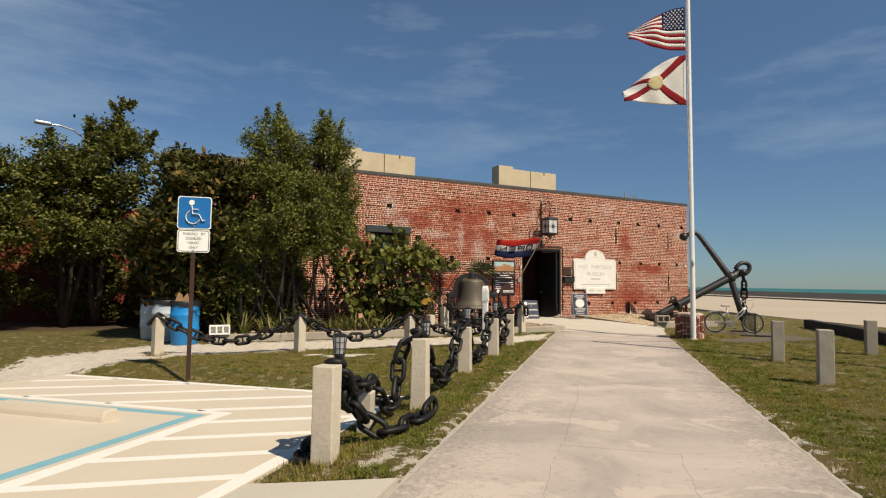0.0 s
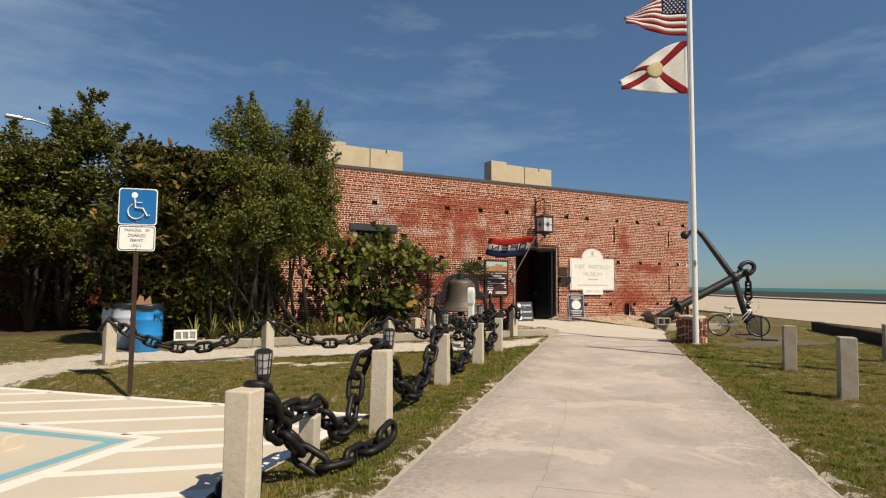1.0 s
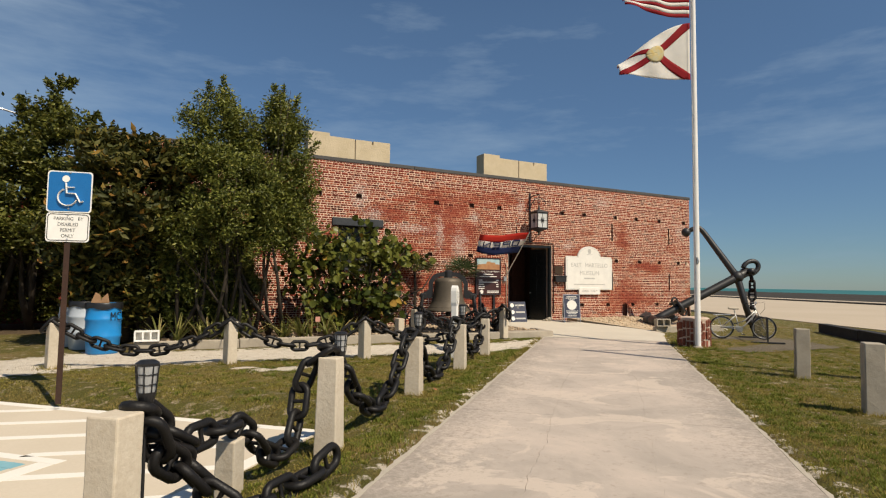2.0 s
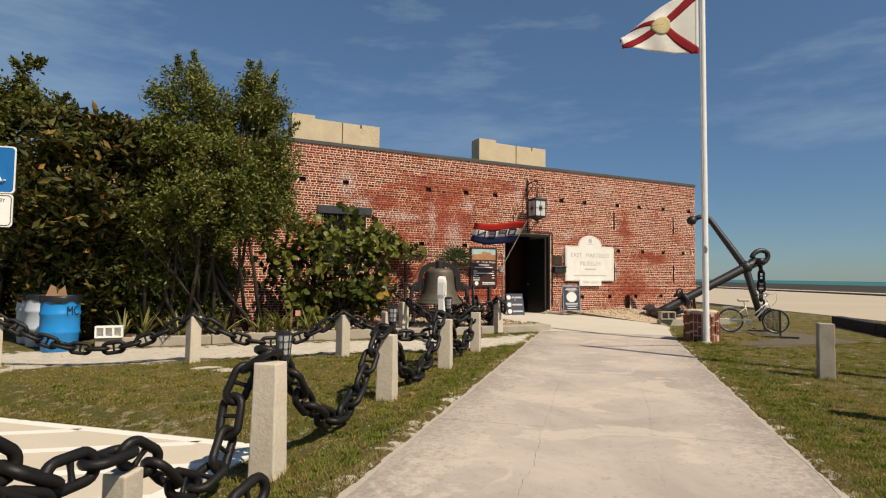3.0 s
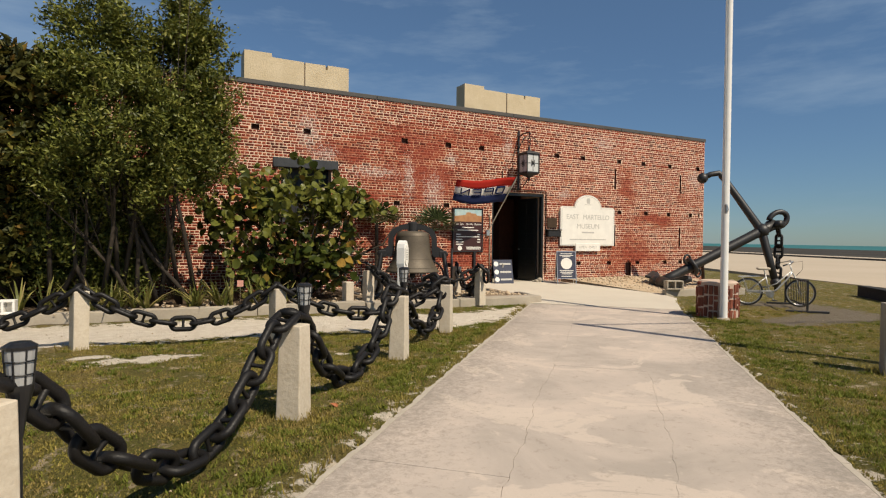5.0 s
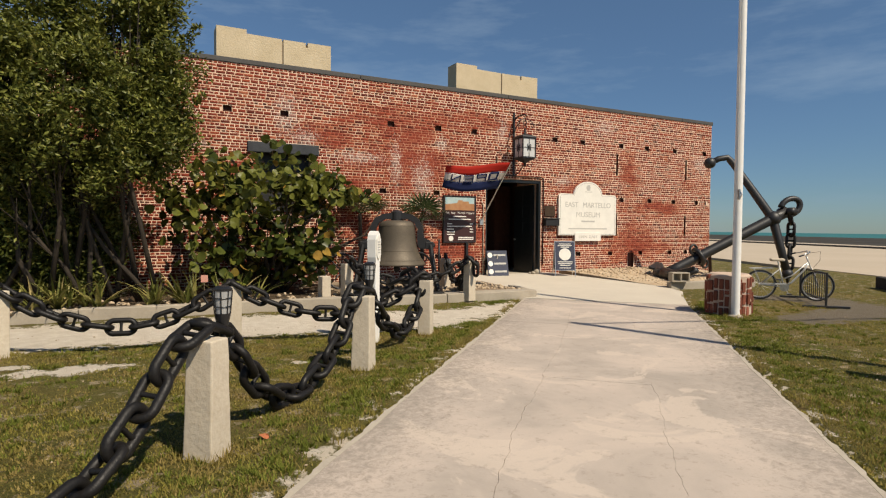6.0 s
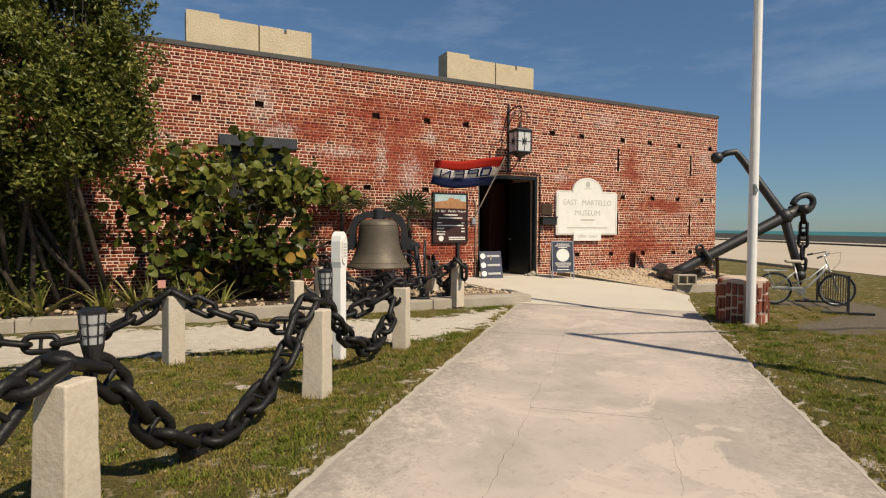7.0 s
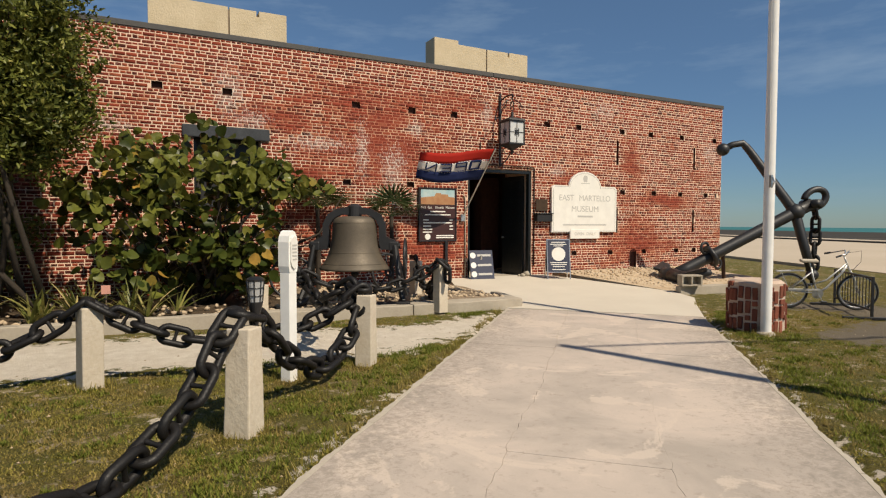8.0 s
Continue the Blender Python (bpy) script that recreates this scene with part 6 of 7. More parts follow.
def banner(z0, hoist, fly, droop, curl):
    root = Vector((13.99, 11.31, z0)) + WIND * 0.10

    def fn(s, t):
        narrow = 1 - 0.80 * s ** 1.5 * (0.35 + 0.65 * t)
        z = hoist * (t * narrow) + droop * s * s - 0.05 * s * math.sin(3.2 * s) * (1 - t)
        return root + WIND * (fly * s * (1 - 0.10 * s) - 0.10 * s * t) + Vector((0, 0, z)) + OUTW * (curl * s * math.sin(6.5 * s + 2.6 * t) + 0.07 * s * math.sin(12 * s - 4 * t) + 0.22 * s * t * t)
    return fn


f1 = thing("national_flag", pose(0, 0, 0), "red and white striped flag with a starred blue canton", "flag", "flags on the pole")
fn1 = banner(8.52, 1.33, 1.95, 0.24, 0.17)
for row in range(13):
    lo, hi = row / 13, (row + 1) / 13
    short = row >= 6

    def sub(s, t, lo=lo, hi=hi, short=short):
        return fn1(0.4 + 0.6 * s if short else s, lo + (hi - lo) * t)
    cloth("stripe", sub, 18 if short else 28, 2, M_FLAGRED if row % 2 == 0 else M_CLOTHW, f1)
cloth("canton", lambda s, t: fn1(0.4 * s, 6 / 13 + 7 / 13 * t), 12, 10, M_CLOTHB, f1)
for i in range(9):
    for j in range(6 if i % 2 == 0 else 5):
        s0 = (0.5 + j + (0 if i % 2 == 0 else 0.5)) / 6 * 0.4 * 0.96 + 0.005
        t0 = 6 / 13 + 7 / 13 * (i + 1) / 10
        bm = bmesh.new()
        pts = []
        for k in range(10):
            r = (0.036 if k % 2 == 0 else 0.016)
            a = math.pi / 2 + k * math.pi / 5
            pts.append(bm.verts.new(fn1(s0 + r * math.cos(a) / 2.0, t0 + r * math.sin(a) / 1.33)))
        bm.faces.new(pts)
        for v in bm.verts:
            v.co += OUTW * 0.013
        back = bmesh.ops.extrude_face_region(bm, geom=list(bm.faces))
        for v in back["geom"]:
            if isinstance(v, bmesh.types.BMVert):
                v.co -= OUTW * 0.026
        part("star", bm, M_CLOTHW, f1)

f2 = thing("state_flag", pose(0, 0, 0), "white flag with a red diagonal cross and gold seal", "flag", "flags on the pole")
fn2 = banner(6.88, 1.50, 2.12, 0.02, 0.19)


cloth("field", fn2, 40, 30, M_CLOTHW, f2)


def both_faces(fn, gap):
    """The same mapping, laid just before and just behind the cloth."""
    return [lambda s, t, k=k: fn(s, t) + OUTW * k for k in (-gap, gap)]


for fn in both_faces(lambda s, t: fn2(s, min(1, max(0, s + (t - 0.5) * 0.19))), 0.008) + both_faces(lambda s, t: fn2(s, min(1, max(0, 1 - s + (t - 0.5) * 0.19))), 0.008):
    cloth("saltire_band", fn, 44, 4, M_FLAGRED, f2, None, "red diagonal band")
for fn in both_faces(lambda s, t: fn2(0.5 + 0.20 / 1.41 * s * math.cos(2 * math.pi * t), 0.5 + 0.20 * s * math.sin(2 * math.pi * t)), 0.015):
    cloth("seal", fn, 5, 28, M_GOLD, f2, None, "round gold and green seal")

# ---- bicycle and rack ----


def bicycle():
    rear, front = Vector((16.84, 12.76, 0)), Vector((17.62, 12.0, 0))
    rz = math.degrees(math.atan2(front.y - rear.y, front.x - rear.x))
    Bk = thing("bicycle", pose(rear.x, rear.y, 0.015, 3, 0, rz), "silver step-through bicycle with a rear carrier parked in a rack", "bicycle")
    wb = 1.12
    for x, nm in ((0, "wheel"), (wb, "wheel")):
        bm = bmesh.new()
        ring(bm, (0, 0, 0), 0.315, 0.021, (0, 1, 0), 36, 8)
        w = part(nm, bm, M_RUBBER, Bk, "black tyre on a spoked wheel", True)
        w.location = (x, 0, 0.34)
        bm = bmesh.new()
        ring(bm, (0, 0, 0), 0.287, 0.011, (0, 1, 0), 36, 6)
        part("rim", bm, M_ALU, w, "", True)
        bm = bmesh.new()
        for k in range(14):
            a = 2 * math.pi * k / 14
            sweep(bm, [(0.02 * math.cos(a), 0.02 * (-1) ** k, 0.02 * math.sin(a)), (0.285 * math.cos(a), 0, 0.285 * math.sin(a))], 0.0022, 4)
        sweep(bm, [(0, -0.05, 0), (0, 0.05, 0)], 0.02, 8)
        part("spokes", bm, M_ALU, w)
    bm = bmesh.new()
    sweep(bm, [(0.47, 0, 0.30), (0.36, 0, 0.78)], 0.016, 8)
    sweep(bm, [(0.47, 0, 0.30), (0.62, 0, 0.40), (0.85, 0, 0.68), (0.93, 0, 0.83)], 0.02, 8)
    sweep(bm, [(0.43, 0, 0.47), (0.62, 0, 0.55), (0.94, 0, 0.88)], 0.014, 8)
    for s in (-1, 1):
        sweep(bm, [(0, 0.055 * s, 0.34), (0.47, 0.02 * s, 0.30)], 0.01, 6)
        sweep(bm, [(0, 0.055 * s, 0.34), (0.38, 0.015 * s, 0.70)], 0.009, 6)
    part("frame", bm, M_SILVER, Bk, "", True)
    bm = bmesh.new()
    for s in (-1, 1):
        sweep(bm, [(wb, 0.05 * s, 0.34), (wb - 0.08, 0.045 * s, 0.62), (wb - 0.17, 0.02 * s, 0.80)], 0.011, 6)
    sweep(bm, [(wb - 0.17, 0, 0.80), (wb - 0.24, 0, 1.00)], 0.015, 8)
    part("fork", bm, M_SILVER, Bk, "", True)
    bm = bmesh.new()
    sweep(bm, [(wb - 0.42, -0.30, 1.02), (wb - 0.28, -0.22, 1.06), (wb - 0.2, -0.1, 1.10), (wb - 0.22, 0, 1.02), (wb - 0.2, 0.1, 1.10), (wb - 0.28, 0.22, 1.06), (wb - 0.42, 0.30, 1.02)], 0.012, 8)
    part("handlebar", bm, M_ALU, Bk, "", True)
    for s in (-1, 1):
        part("grip", sweep(bmesh.new(), [(wb - 0.46, 0.322 * s, 1.01), (wb - 0.37, 0.275 * s, 1.037)], 0.018, 8), M_BLACK, Bk)
    bm = bmesh.new()
    box(bm, (-0.15, -0.09, -0.03), (0.14, 0.09, 0.03), 0.025, 3)
    for v in bm.verts:
        v.co.y *= 1.0 - 0.62 * max(0.0, v.co.x + 0.02) / 0.16
    sd = part("saddle", bm, M_POST, Bk, "cream bicycle saddle", True)
    sd.location = (0.33, 0, 0.90)
    part("seat_post", sweep(bmesh.new(), [(0.36, 0, 0.76), (0.33, 0, 0.875)], 0.012, 8), M_ALU, Bk)
    bm = bmesh.new()
    for y in (-0.07, 0.0, 0.07):
        sweep(bm, [(-0.22, y, 0.70), (0.24, y, 0.72)], 0.007, 6)
    for x in (-0.2, 0.0, 0.2):
        sweep(bm, [(x, -0.07, 0.71), (x, 0.07, 0.71)], 0.007, 6)
    for s in (-1, 1):
        sweep(bm, [(0, 0.06 * s, 0.34), (-0.14, 0.07 * s, 0.70)], 0.006, 6)
    part("carrier", bm, M_SILVER, Bk, "silver rear carrier")
    bm = lathe(bmesh.new(), [(0.0, 0), (0.09, 0), (0.095, 0.006), (0.0, 0.008)], 20, pose(0.47, -0.045, 0.30, 90))
    sweep(bm, [(0.47, -0.07, 0.30), (0.55, -0.075, 0.16)], 0.009, 6)
    sweep(bm, [(0.47, 0.07, 0.30), (0.39, 0.075, 0.44)], 0.009, 6)
    part("crank", bm, M_ALU, Bk)
    part("pedal", box(bmesh.new(), (0.50, -0.17, 0.145), (0.60, -0.08, 0.17), 0.006), M_BLACK, Bk)
    part("pedal", box(bmesh.new(), (0.34, 0.08, 0.43), (0.44, 0.17, 0.455), 0.006), M_BLACK, Bk)
    part("chain_guard", box(bmesh.new(), (0.0, -0.062, 0.345), (0.50, -0.055, 0.385), 0.003), M_SILVER, Bk)
    bm = sweep(bmesh.new(), [(wb - 0.21, -0.02, 1.06), (wb + 0.02, -0.03, 1.10), (wb + 0.02, -0.02, 0.9), (wb - 0.1, -0.02, 0.75)], 0.004, 5)
    part("cable", bm, M_BLACK, Bk)


bicycle()
p0, p1 = Vector((18.12, 12.62, 0)), Vector((16.84, 11.34, 0))
RK = thing("bike_rack", pose(p0.x, p0.y, 0, 0, 0, math.degrees(math.atan2(p1.y - p0.y, p1.x - p0.x))), "black steel bicycle rack of upright bars", "bike rack")
ln = (p1 - p0).length
for x in (0.0, ln):
    part("post", box(bmesh.new(), (x - 0.02, -0.02, 0), (x + 0.02, 0.02, 0.72), 0.004), M_IRON, RK)
    part("foot", box(bmesh.new(), (x - 0.025, -0.42, 0.0), (x + 0.025, 0.42, 0.045), 0.005), M_IRON, RK)
for z in (0.14, 0.68):
    part("rail", box(bmesh.new(), (0.02, -0.015, z), (ln - 0.02, 0.015, z + 0.03), 0.003), M_IRON, RK)
for k in range(1, 13):
    part("bar", sweep(bmesh.new(), [(ln * k / 13, 0, 0.17), (ln * k / 13, 0, 0.68)], 0.008, 6), M_IRON, RK)

# dark timber kerb at the lawn's far side
p0, p1 = uv(25.0, 7.45), uv(12.0, 7.45)
TB = thing("timber_edging", pose(p0.x, p0.y, 0, 0, 0, math.degrees(math.atan2(p1.y - p0.y, p1.x - p0.x))), "long dark tarred timbers edging the lawn", "timber edging")
for k in range(4):
    part("timber", box(bmesh.new(), (3.25 * k + 0.01, -0.15, -0.05), (3.25 * (k + 1) - 0.01, 0.15, 0.31 + 0.015 * (k % 2)), 0.02, 2), M_ASPH, TB)

# ---- parking sign, wheel stop, drums ----
SG = thing("parking_sign", pose(0.62, 10.60, 0, 0, 0.4, -14), "blue disabled parking sign and white plate on a rusty post", "sign")
part("post", box(box(bmesh.new(), (-0.035, -0.01, -0.1), (0.035, 0.0, 2.96)), (-0.012, 0.0, -0.1), (0.012, 0.035, 2.96)), M_RUSTPOST, SG)


def rounded(w, z0, z1, r=0.04):
    pts = []
    for cx, cz, a0 in ((w - r, z0 + r, -90), (w - r, z1 - r, 0), (-w + r, z1 - r, 90), (-w + r, z0 + r, 180)):
        pts += [(cx + r * math.cos(radians(a0 + q)), cz + r * math.sin(radians(a0 + q))) for q in (0, 22, 45, 68, 90)]
    return pts


part("edge", plate(bmesh.new(), rounded(0.272, 2.46, 3.02), -0.022, -0.012), M_WHITE, SG, "white sign edge")
part("panel", plate(bmesh.new(), rounded(0.257, 2.475, 3.005), -0.025, -0.0225), M_SIGNBLUE, SG, "blue sign panel")
bm = bmesh.new()
sweep(bm, [(-0.045, -0.028, 2.86), (-0.03, -0.028, 2.72), (0.075, -0.028, 2.715), (0.135, -0.028, 2.60), (0.175, -0.028, 2.615)], 0.034, 6, True, 0.3)
sweep(bm, [(-0.035, -0.028, 2.80), (0.06, -0.028, 2.80)], 0.026, 6, True, 0.3)
sweep(bm, [(-0.02 + 0.115 * math.cos(t), -0.028, 2.665 + 0.115 * math.sin(t)) for t in np.linspace(2.0, 6.0, 18)], 0.030, 6, True, 0.3)
plate(bm, disc_pts(-0.05, 2.915, 0.046, 16), -0.030, -0.026)
part("symbol", bm, M_WHITE, SG, "white access symbol")
part("panel", plate(bmesh.new(), rounded(0.262, 2.06, 2.45), -0.022, -0.012), M_WHITE, SG, "white lettered plate")
bm = bmesh.new()
ol = rounded(0.244, 2.078, 2.432)
sweep(bm, [(x, -0.023, z) for x, z in ol + ol[:1]], 0.005, 5, False)
part("border", bm, M_BLACK, SG)
for k, txt, x in ((0, "PARKING", -0.055), (0, "BY", 0.15), (1, "DISABLED", 0.0), (2, "PERMIT", 0.0), (3, "ONLY", 0.0)):
    lettering("lettering", txt, 0.066, M_DARKTXT, SG, pose(x, -0.0225, 2.372 - 0.078 * k), 0.86)
bm = bmesh.new()
for z in (2.51, 3.0, 2.43, 2.09):
    lathe_pts = disc_pts(0, z, 0.012, 10)
    plate(bm, lathe_pts, -0.034, -0.02)
part("bolts", bm, M_ALU, SG)

ws = thing("wheel_stop", Matrix.Translation(uv(5.62, -5.84, LOT_Z)) @ pose(0, 0, 0, 0, 0, math.degrees(math.atan2(-N.y, -N.x))), "cream concrete wheel stop in the parking bay", "wheel stop")
bm = bmesh.new()
prof = [(-0.13, 0.006), (0.13, 0.006), (0.12, 0.06), (0.085, 0.135), (-0.085, 0.135), (-0.12, 0.06)]
ends = []
for x in (0.0, 0.03, 1.0, 1.77, 1.80):
    k = 0.93 if x in (0.0, 1.80) else 1.0
    ends.append([bm.verts.new((x, y * k, z if z < 0.05 else z * k)) for y, z in prof])
for a, b in zip(ends, ends[1:]):
    for i in range(6):
        bm.faces.new((a[i], a[(i + 1) % 6], b[(i + 1) % 6], b[i]))
bm.faces.new(ends[0][::-1])
bm.faces.new(ends[-1])
part("stop_block", bm, M_LOT, ws)


def drum(x, y, material, label, lid, letters=""):
    d = thing("trash_drum", pose(x, y, 0.0) @ Matrix.Diagonal((1, 1, 1.18, 1)), label, "trash can", "drums by the trees")
    part("body", lathe(bmesh.new(), [(0.0, 0.0), (0.29, 0.0), (0.305, 0.02), (0.33, 0.28), (0.345, 0.30), (0.345, 0.33), (0.335, 0.35), (0.335, 0.58), (0.348, 0.60), (0.348, 0.63), (0.335, 0.65), (0.325, 0.86), (0.34, 0.88), (0.34, 0.90), (0.30, 0.90), (0.29, 0.5), (0.0, 0.45)], 32), material, d, "", True)
    bm = bmesh.new()
    rows = []
    for r, z in ((0.295, 0.80), (0.31, 0.905), (0.345, 0.912), (0.358, 0.885), (0.350, 0.80)):
        rows.append([bm.verts.new(((r + 0.012 * math.sin(9 * t) * (z < 0.87)) * math.cos(t), (r + 0.012 * math.sin(9 * t) * (z < 0.87)) * math.sin(t), z + 0.02 * math.sin(5 * t) * (z < 0.87))) for t in np.linspace(0, 2 * math.pi, 40)[:-1]])
    for a, b in zip(rows, rows[1:]):
        for k in range(39):
            bm.faces.new((a[k], a[(k + 1) % 39], b[(k + 1) % 39], b[k]))
    part("liner", bm, M_BLACK, d, "black bin liner folded over the rim", True)
    if letters:
        lettering("lettering", letters, 0.22, M_BLACK, d, pose(0, 0, 0, 0, 0, 42) @ pose(0, -0.349, 0.66), 0.8)
    return d


drum(0.84, 15.62, M_BLUE, "blue plastic trash drum with a black liner", True, "MC")
drum(0.44, 16.68, M_PALE, "pale grey plastic trash drum with a black liner", True)
drum(0.18, 17.40, M_PALE, "pale grey plastic trash drum with a black liner", True)
cb = thing("cardboard_box", pose(0.76, 15.6, 1.02, 0, 0, 20), "torn brown cardboard sticking out of the drum", "cardboard")
bm = bmesh.new()
plate(bm, [(-0.2, 0.0), (0.02, 0.0), (-0.01, 0.22), (-0.10, 0.27)], -0.03, -0.022)
plate(bm, [(0.0, 0.0), (0.2, 0.0), (0.15, 0.25), (0.04, 0.14)], 0.02, 0.028)
part("flap", bm, M_CARD, cb)
mk = thing("plant_marker", pose(5.55, 15.95, 0.14), "small pink plant label on a thin stake", "plant label")
part("stake", sweep(bmesh.new(), [(0, 0, 0), (0, 0, 0.42)], 0.006, 5), M_WOOD, mk)
part("tag", box(bmesh.new(), (-0.06, -0.012, 0.40), (0.06, -0.006, 0.53)), plain("pink tag", (0.50, 0.24, 0.18), 0.7), mk)

# ---- poles and street lamps ----
US = thing("utility_pole", pose(13.42, 4.3, 0), "tall wooden utility pole with a service cable", "utility pole")
part("pole", lathe(bmesh.new(), [(0.0, -0.2), (0.10, -0.2), (0.10, 3.0), (0.085, 9.65), (0.0, 9.66)], 16), M_WOOD, US)
part("cable", sweep(bmesh.new(), [(0, 0, 9.5), (4.8, -1.5, 9.4), (9.5, -3.0, 9.35), (19.0, -6.0, 9.5)], 0.035, 6), M_BLACK, US)


def street_lamp(m, wood, arm, label, foot=-0.2):
    s = thing("street_lamp", m, label, "street lamp", "street lamps")
    part("pole", lathe(bmesh.new(), [(0.0, foot), (0.16, foot), (0.12, 9.6), (0.0, 9.62)], 12), M_WOOD if wood else M_ALU, s)
    part("arm", sweep(bmesh.new(), [(0, 0, 8.9), (arm * 0.4, 0, 9.25), (arm * 0.8, 0, 9.35), (arm, 0, 9.33)], 0.035, 8), M_ALU, s)
    bm = box(bmesh.new(), (min(arm, arm * 1.45), -0.13, 9.26), (max(arm, arm * 1.45), 0.13, 9.40), 0.05, 2)
    part("lamp_head", bm, M_ALU, s)


street_lamp(pose(-2.5, 29.0, -1.25, 0, 0, 20), True, -1.35, "wooden street lamp pole with a grey curved arm")
street_lamp(pose(59.2, 58.8, 4.9, 0, 0, 15), False, 2.2, "grey metal street lamp far behind the fort", -6.2)

# ---- trees and plants ----


def leaf_arrays(centres, size, aspect, up, rng, fold=0.25, droop=0.0):
    """Diamond leaves folded along their midrib: six corners and four triangles as two quads."""
    n = len(centres)
    d = rng.normal(0, 1, (n, 3))
    d[:, 2] = d[:, 2] * 0.6 + up - droop
    d /= np.linalg.norm(d, axis=1, keepdims=True)
    r = rng.normal(0, 0.75, (n, 3)) + np.array([0.15, -0.45, 0.9])
    s = np.cross(d, r)
    s /= np.linalg.norm(s, axis=1, keepdims=True)
    nn = np.cross(s, d)
    ln = (size * rng.uniform(0.7, 1.3, n))[:, None]
    w = ln * aspect
    c = np.asarray(centres)
    a, e = c, c + d * ln
    m = c + d * ln * 0.45 - nn * w * fold
    l, q = c + d * ln * 0.45 - s * w * 0.5, c + d * ln * 0.45 + s * w * 0.5
    verts = np.stack([a, l, e, q, m], 1).reshape(-1, 3)
    b = np.arange(n)[:, None] * 5
    faces = np.concatenate([b + np.array(f) for f in ((0, 4, 1), (1, 4, 2), (2, 4, 3), (3, 4, 0))])
    return verts, faces


def lumps(rng, count, centre, radii, clump, shell=0.55):
    """Centres of twig clumps, thicker towards the outside of an uneven crown."""
    out = []
    c, r = np.array(centre), np.array(radii)
    k = 0
    while len(out) < count:
        k += 1
        v = rng.normal(0, 1, 3)
        v /= np.linalg.norm(v)
        rad = shell + (1 - shell) * rng.random() ** 0.7
        bump = 1 + 0.16 * math.sin(3.1 * v[0] + 5.3 * v[1] + 2.2 * v[2] + centre[0]) + 0.12 * math.sin(9 * v[0] - 7 * v[2])
        out.append(c + v * r * rad * bump)
    return np.array(out)


def spray(rng, clumps, per, spread):
    n = len(clumps)
    off = rng.normal(0, 1, (n, per, 3)) * np.asarray(spread)
    return (clumps[:, None, :] + off).reshape(-1, 3)


def limbs(bm, base, ends, r0, rng, seg=7):
    base = Vector(base)
    for e in ends:
        e = Vector(e)
        m1 = base.lerp(e, 0.35) + Vector(rng.normal(0, 0.10, 3))
        m2 = base.lerp(e, 0.7) + Vector(rng.normal(0, 0.14, 3))
        sweep(bm, [base, m1, m2, e], [r0, r0 * 0.75, r0 * 0.45, r0 * 0.15], seg)
        for _ in range(3):
            f = m2.lerp(e, rng.random()) + Vector(rng.normal(0, 0.35, 3))
            sweep(bm, [m1.lerp(m2, rng.random()), f], [r0 * 0.3, r0 * 0.08], 5)


def tree(label, base, crowns, material, leaf, aspect, per, spread, up, seed, stems, sprigs=()):
    """crowns: (centre, radii, clumps). stems: feet of the trunks. sprigs: twigs that stand out of the crown."""
    rng = np.random.default_rng(seed)
    t = thing("tree", pose(0, 0, 0), label, "tree", "trees before the fort")
    bm = bmesh.new()
    tops = [c for c, r, n in crowns if c[2] > 2.5]
    for k, s in enumerate(stems):
        ends = [np.array(c) + rng.normal(0, 0.35, 3) * np.array([1, 1, 0.8]) for c in tops]
        limbs(bm, s, [tuple(e) for e in ends[k % 2::max(1, len(stems) // 2)]] or [tuple(ends[0])], 0.052 if len(stems) > 2 else 0.12, rng)
    part("trunk", bm, M_BARK, t, "", True)
    cl = np.concatenate([lumps(rng, int(n * 1.05), c, r, 0.3) for c, r, n in crowns])
    pts = spray(rng, cl, int(per * 0.62), np.array(spread) * 0.74)
    for foot, tip in sprigs:
        foot, tip = np.array(foot), np.array(tip)
        q = rng.random((260, 1))
        pts = np.concatenate([pts, foot + (tip - foot) * q + rng.normal(0, 0.10, (260, 3)) * (1.15 - q)])
    pts = pts[pts[:, 2] > 0.25]
    v, f = leaf_arrays(pts, leaf, aspect, up, rng)
    part_ = fast("crown", v, f, material, t)
    tagged(part_, "", "", "", "stuff")
    return t


# two broad trees to the side of the fort
tree("spreading leafy tree with mid-green foliage beside the fort", None,
     [((-2.1, 22.6, 4.2), (1.5, 1.5, 2.2), 190), ((-0.9, 22.0, 5.3), (0.9, 1.0, 1.4), 70), ((-2.9, 22.2, 4.9), (1.1, 1.1, 1.1), 70), ((-1.6, 21.6, 2.9), (1.5, 1.1, 0.8), 45), ((-1.3, 22.7, 6.5), (0.6, 0.55, 0.7), 28), ((-1.6, 24.3, 2.4), (2.0, 0.7, 2.2), 70), ((-1.8, 23.4, 1.2), (2.2, 0.7, 1.1), 60)],
     M_LEAF1, 0.14, 0.52, 120, (0.20, 0.20, 0.15), 0.25, 31, [(-2.4, 22.6, 0), (-1.5, 22.9, 0)], [((-1.2, 22.8, 6.5), (-0.95, 22.8, 8.0)), ((-1.9, 22.7, 6.2), (-2.0, 22.7, 7.1)), ((-0.3, 22.2, 6.0), (0.1, 22.2, 6.8)), ((-2.9, 22.3, 5.8), (-3.0, 22.3, 6.5)), ((-1.0, 22.8, 7.6), (-0.6, 22.8, 7.9)), ((-0.9, 22.5, 6.6), (-1.3, 22.5, 7.7))])
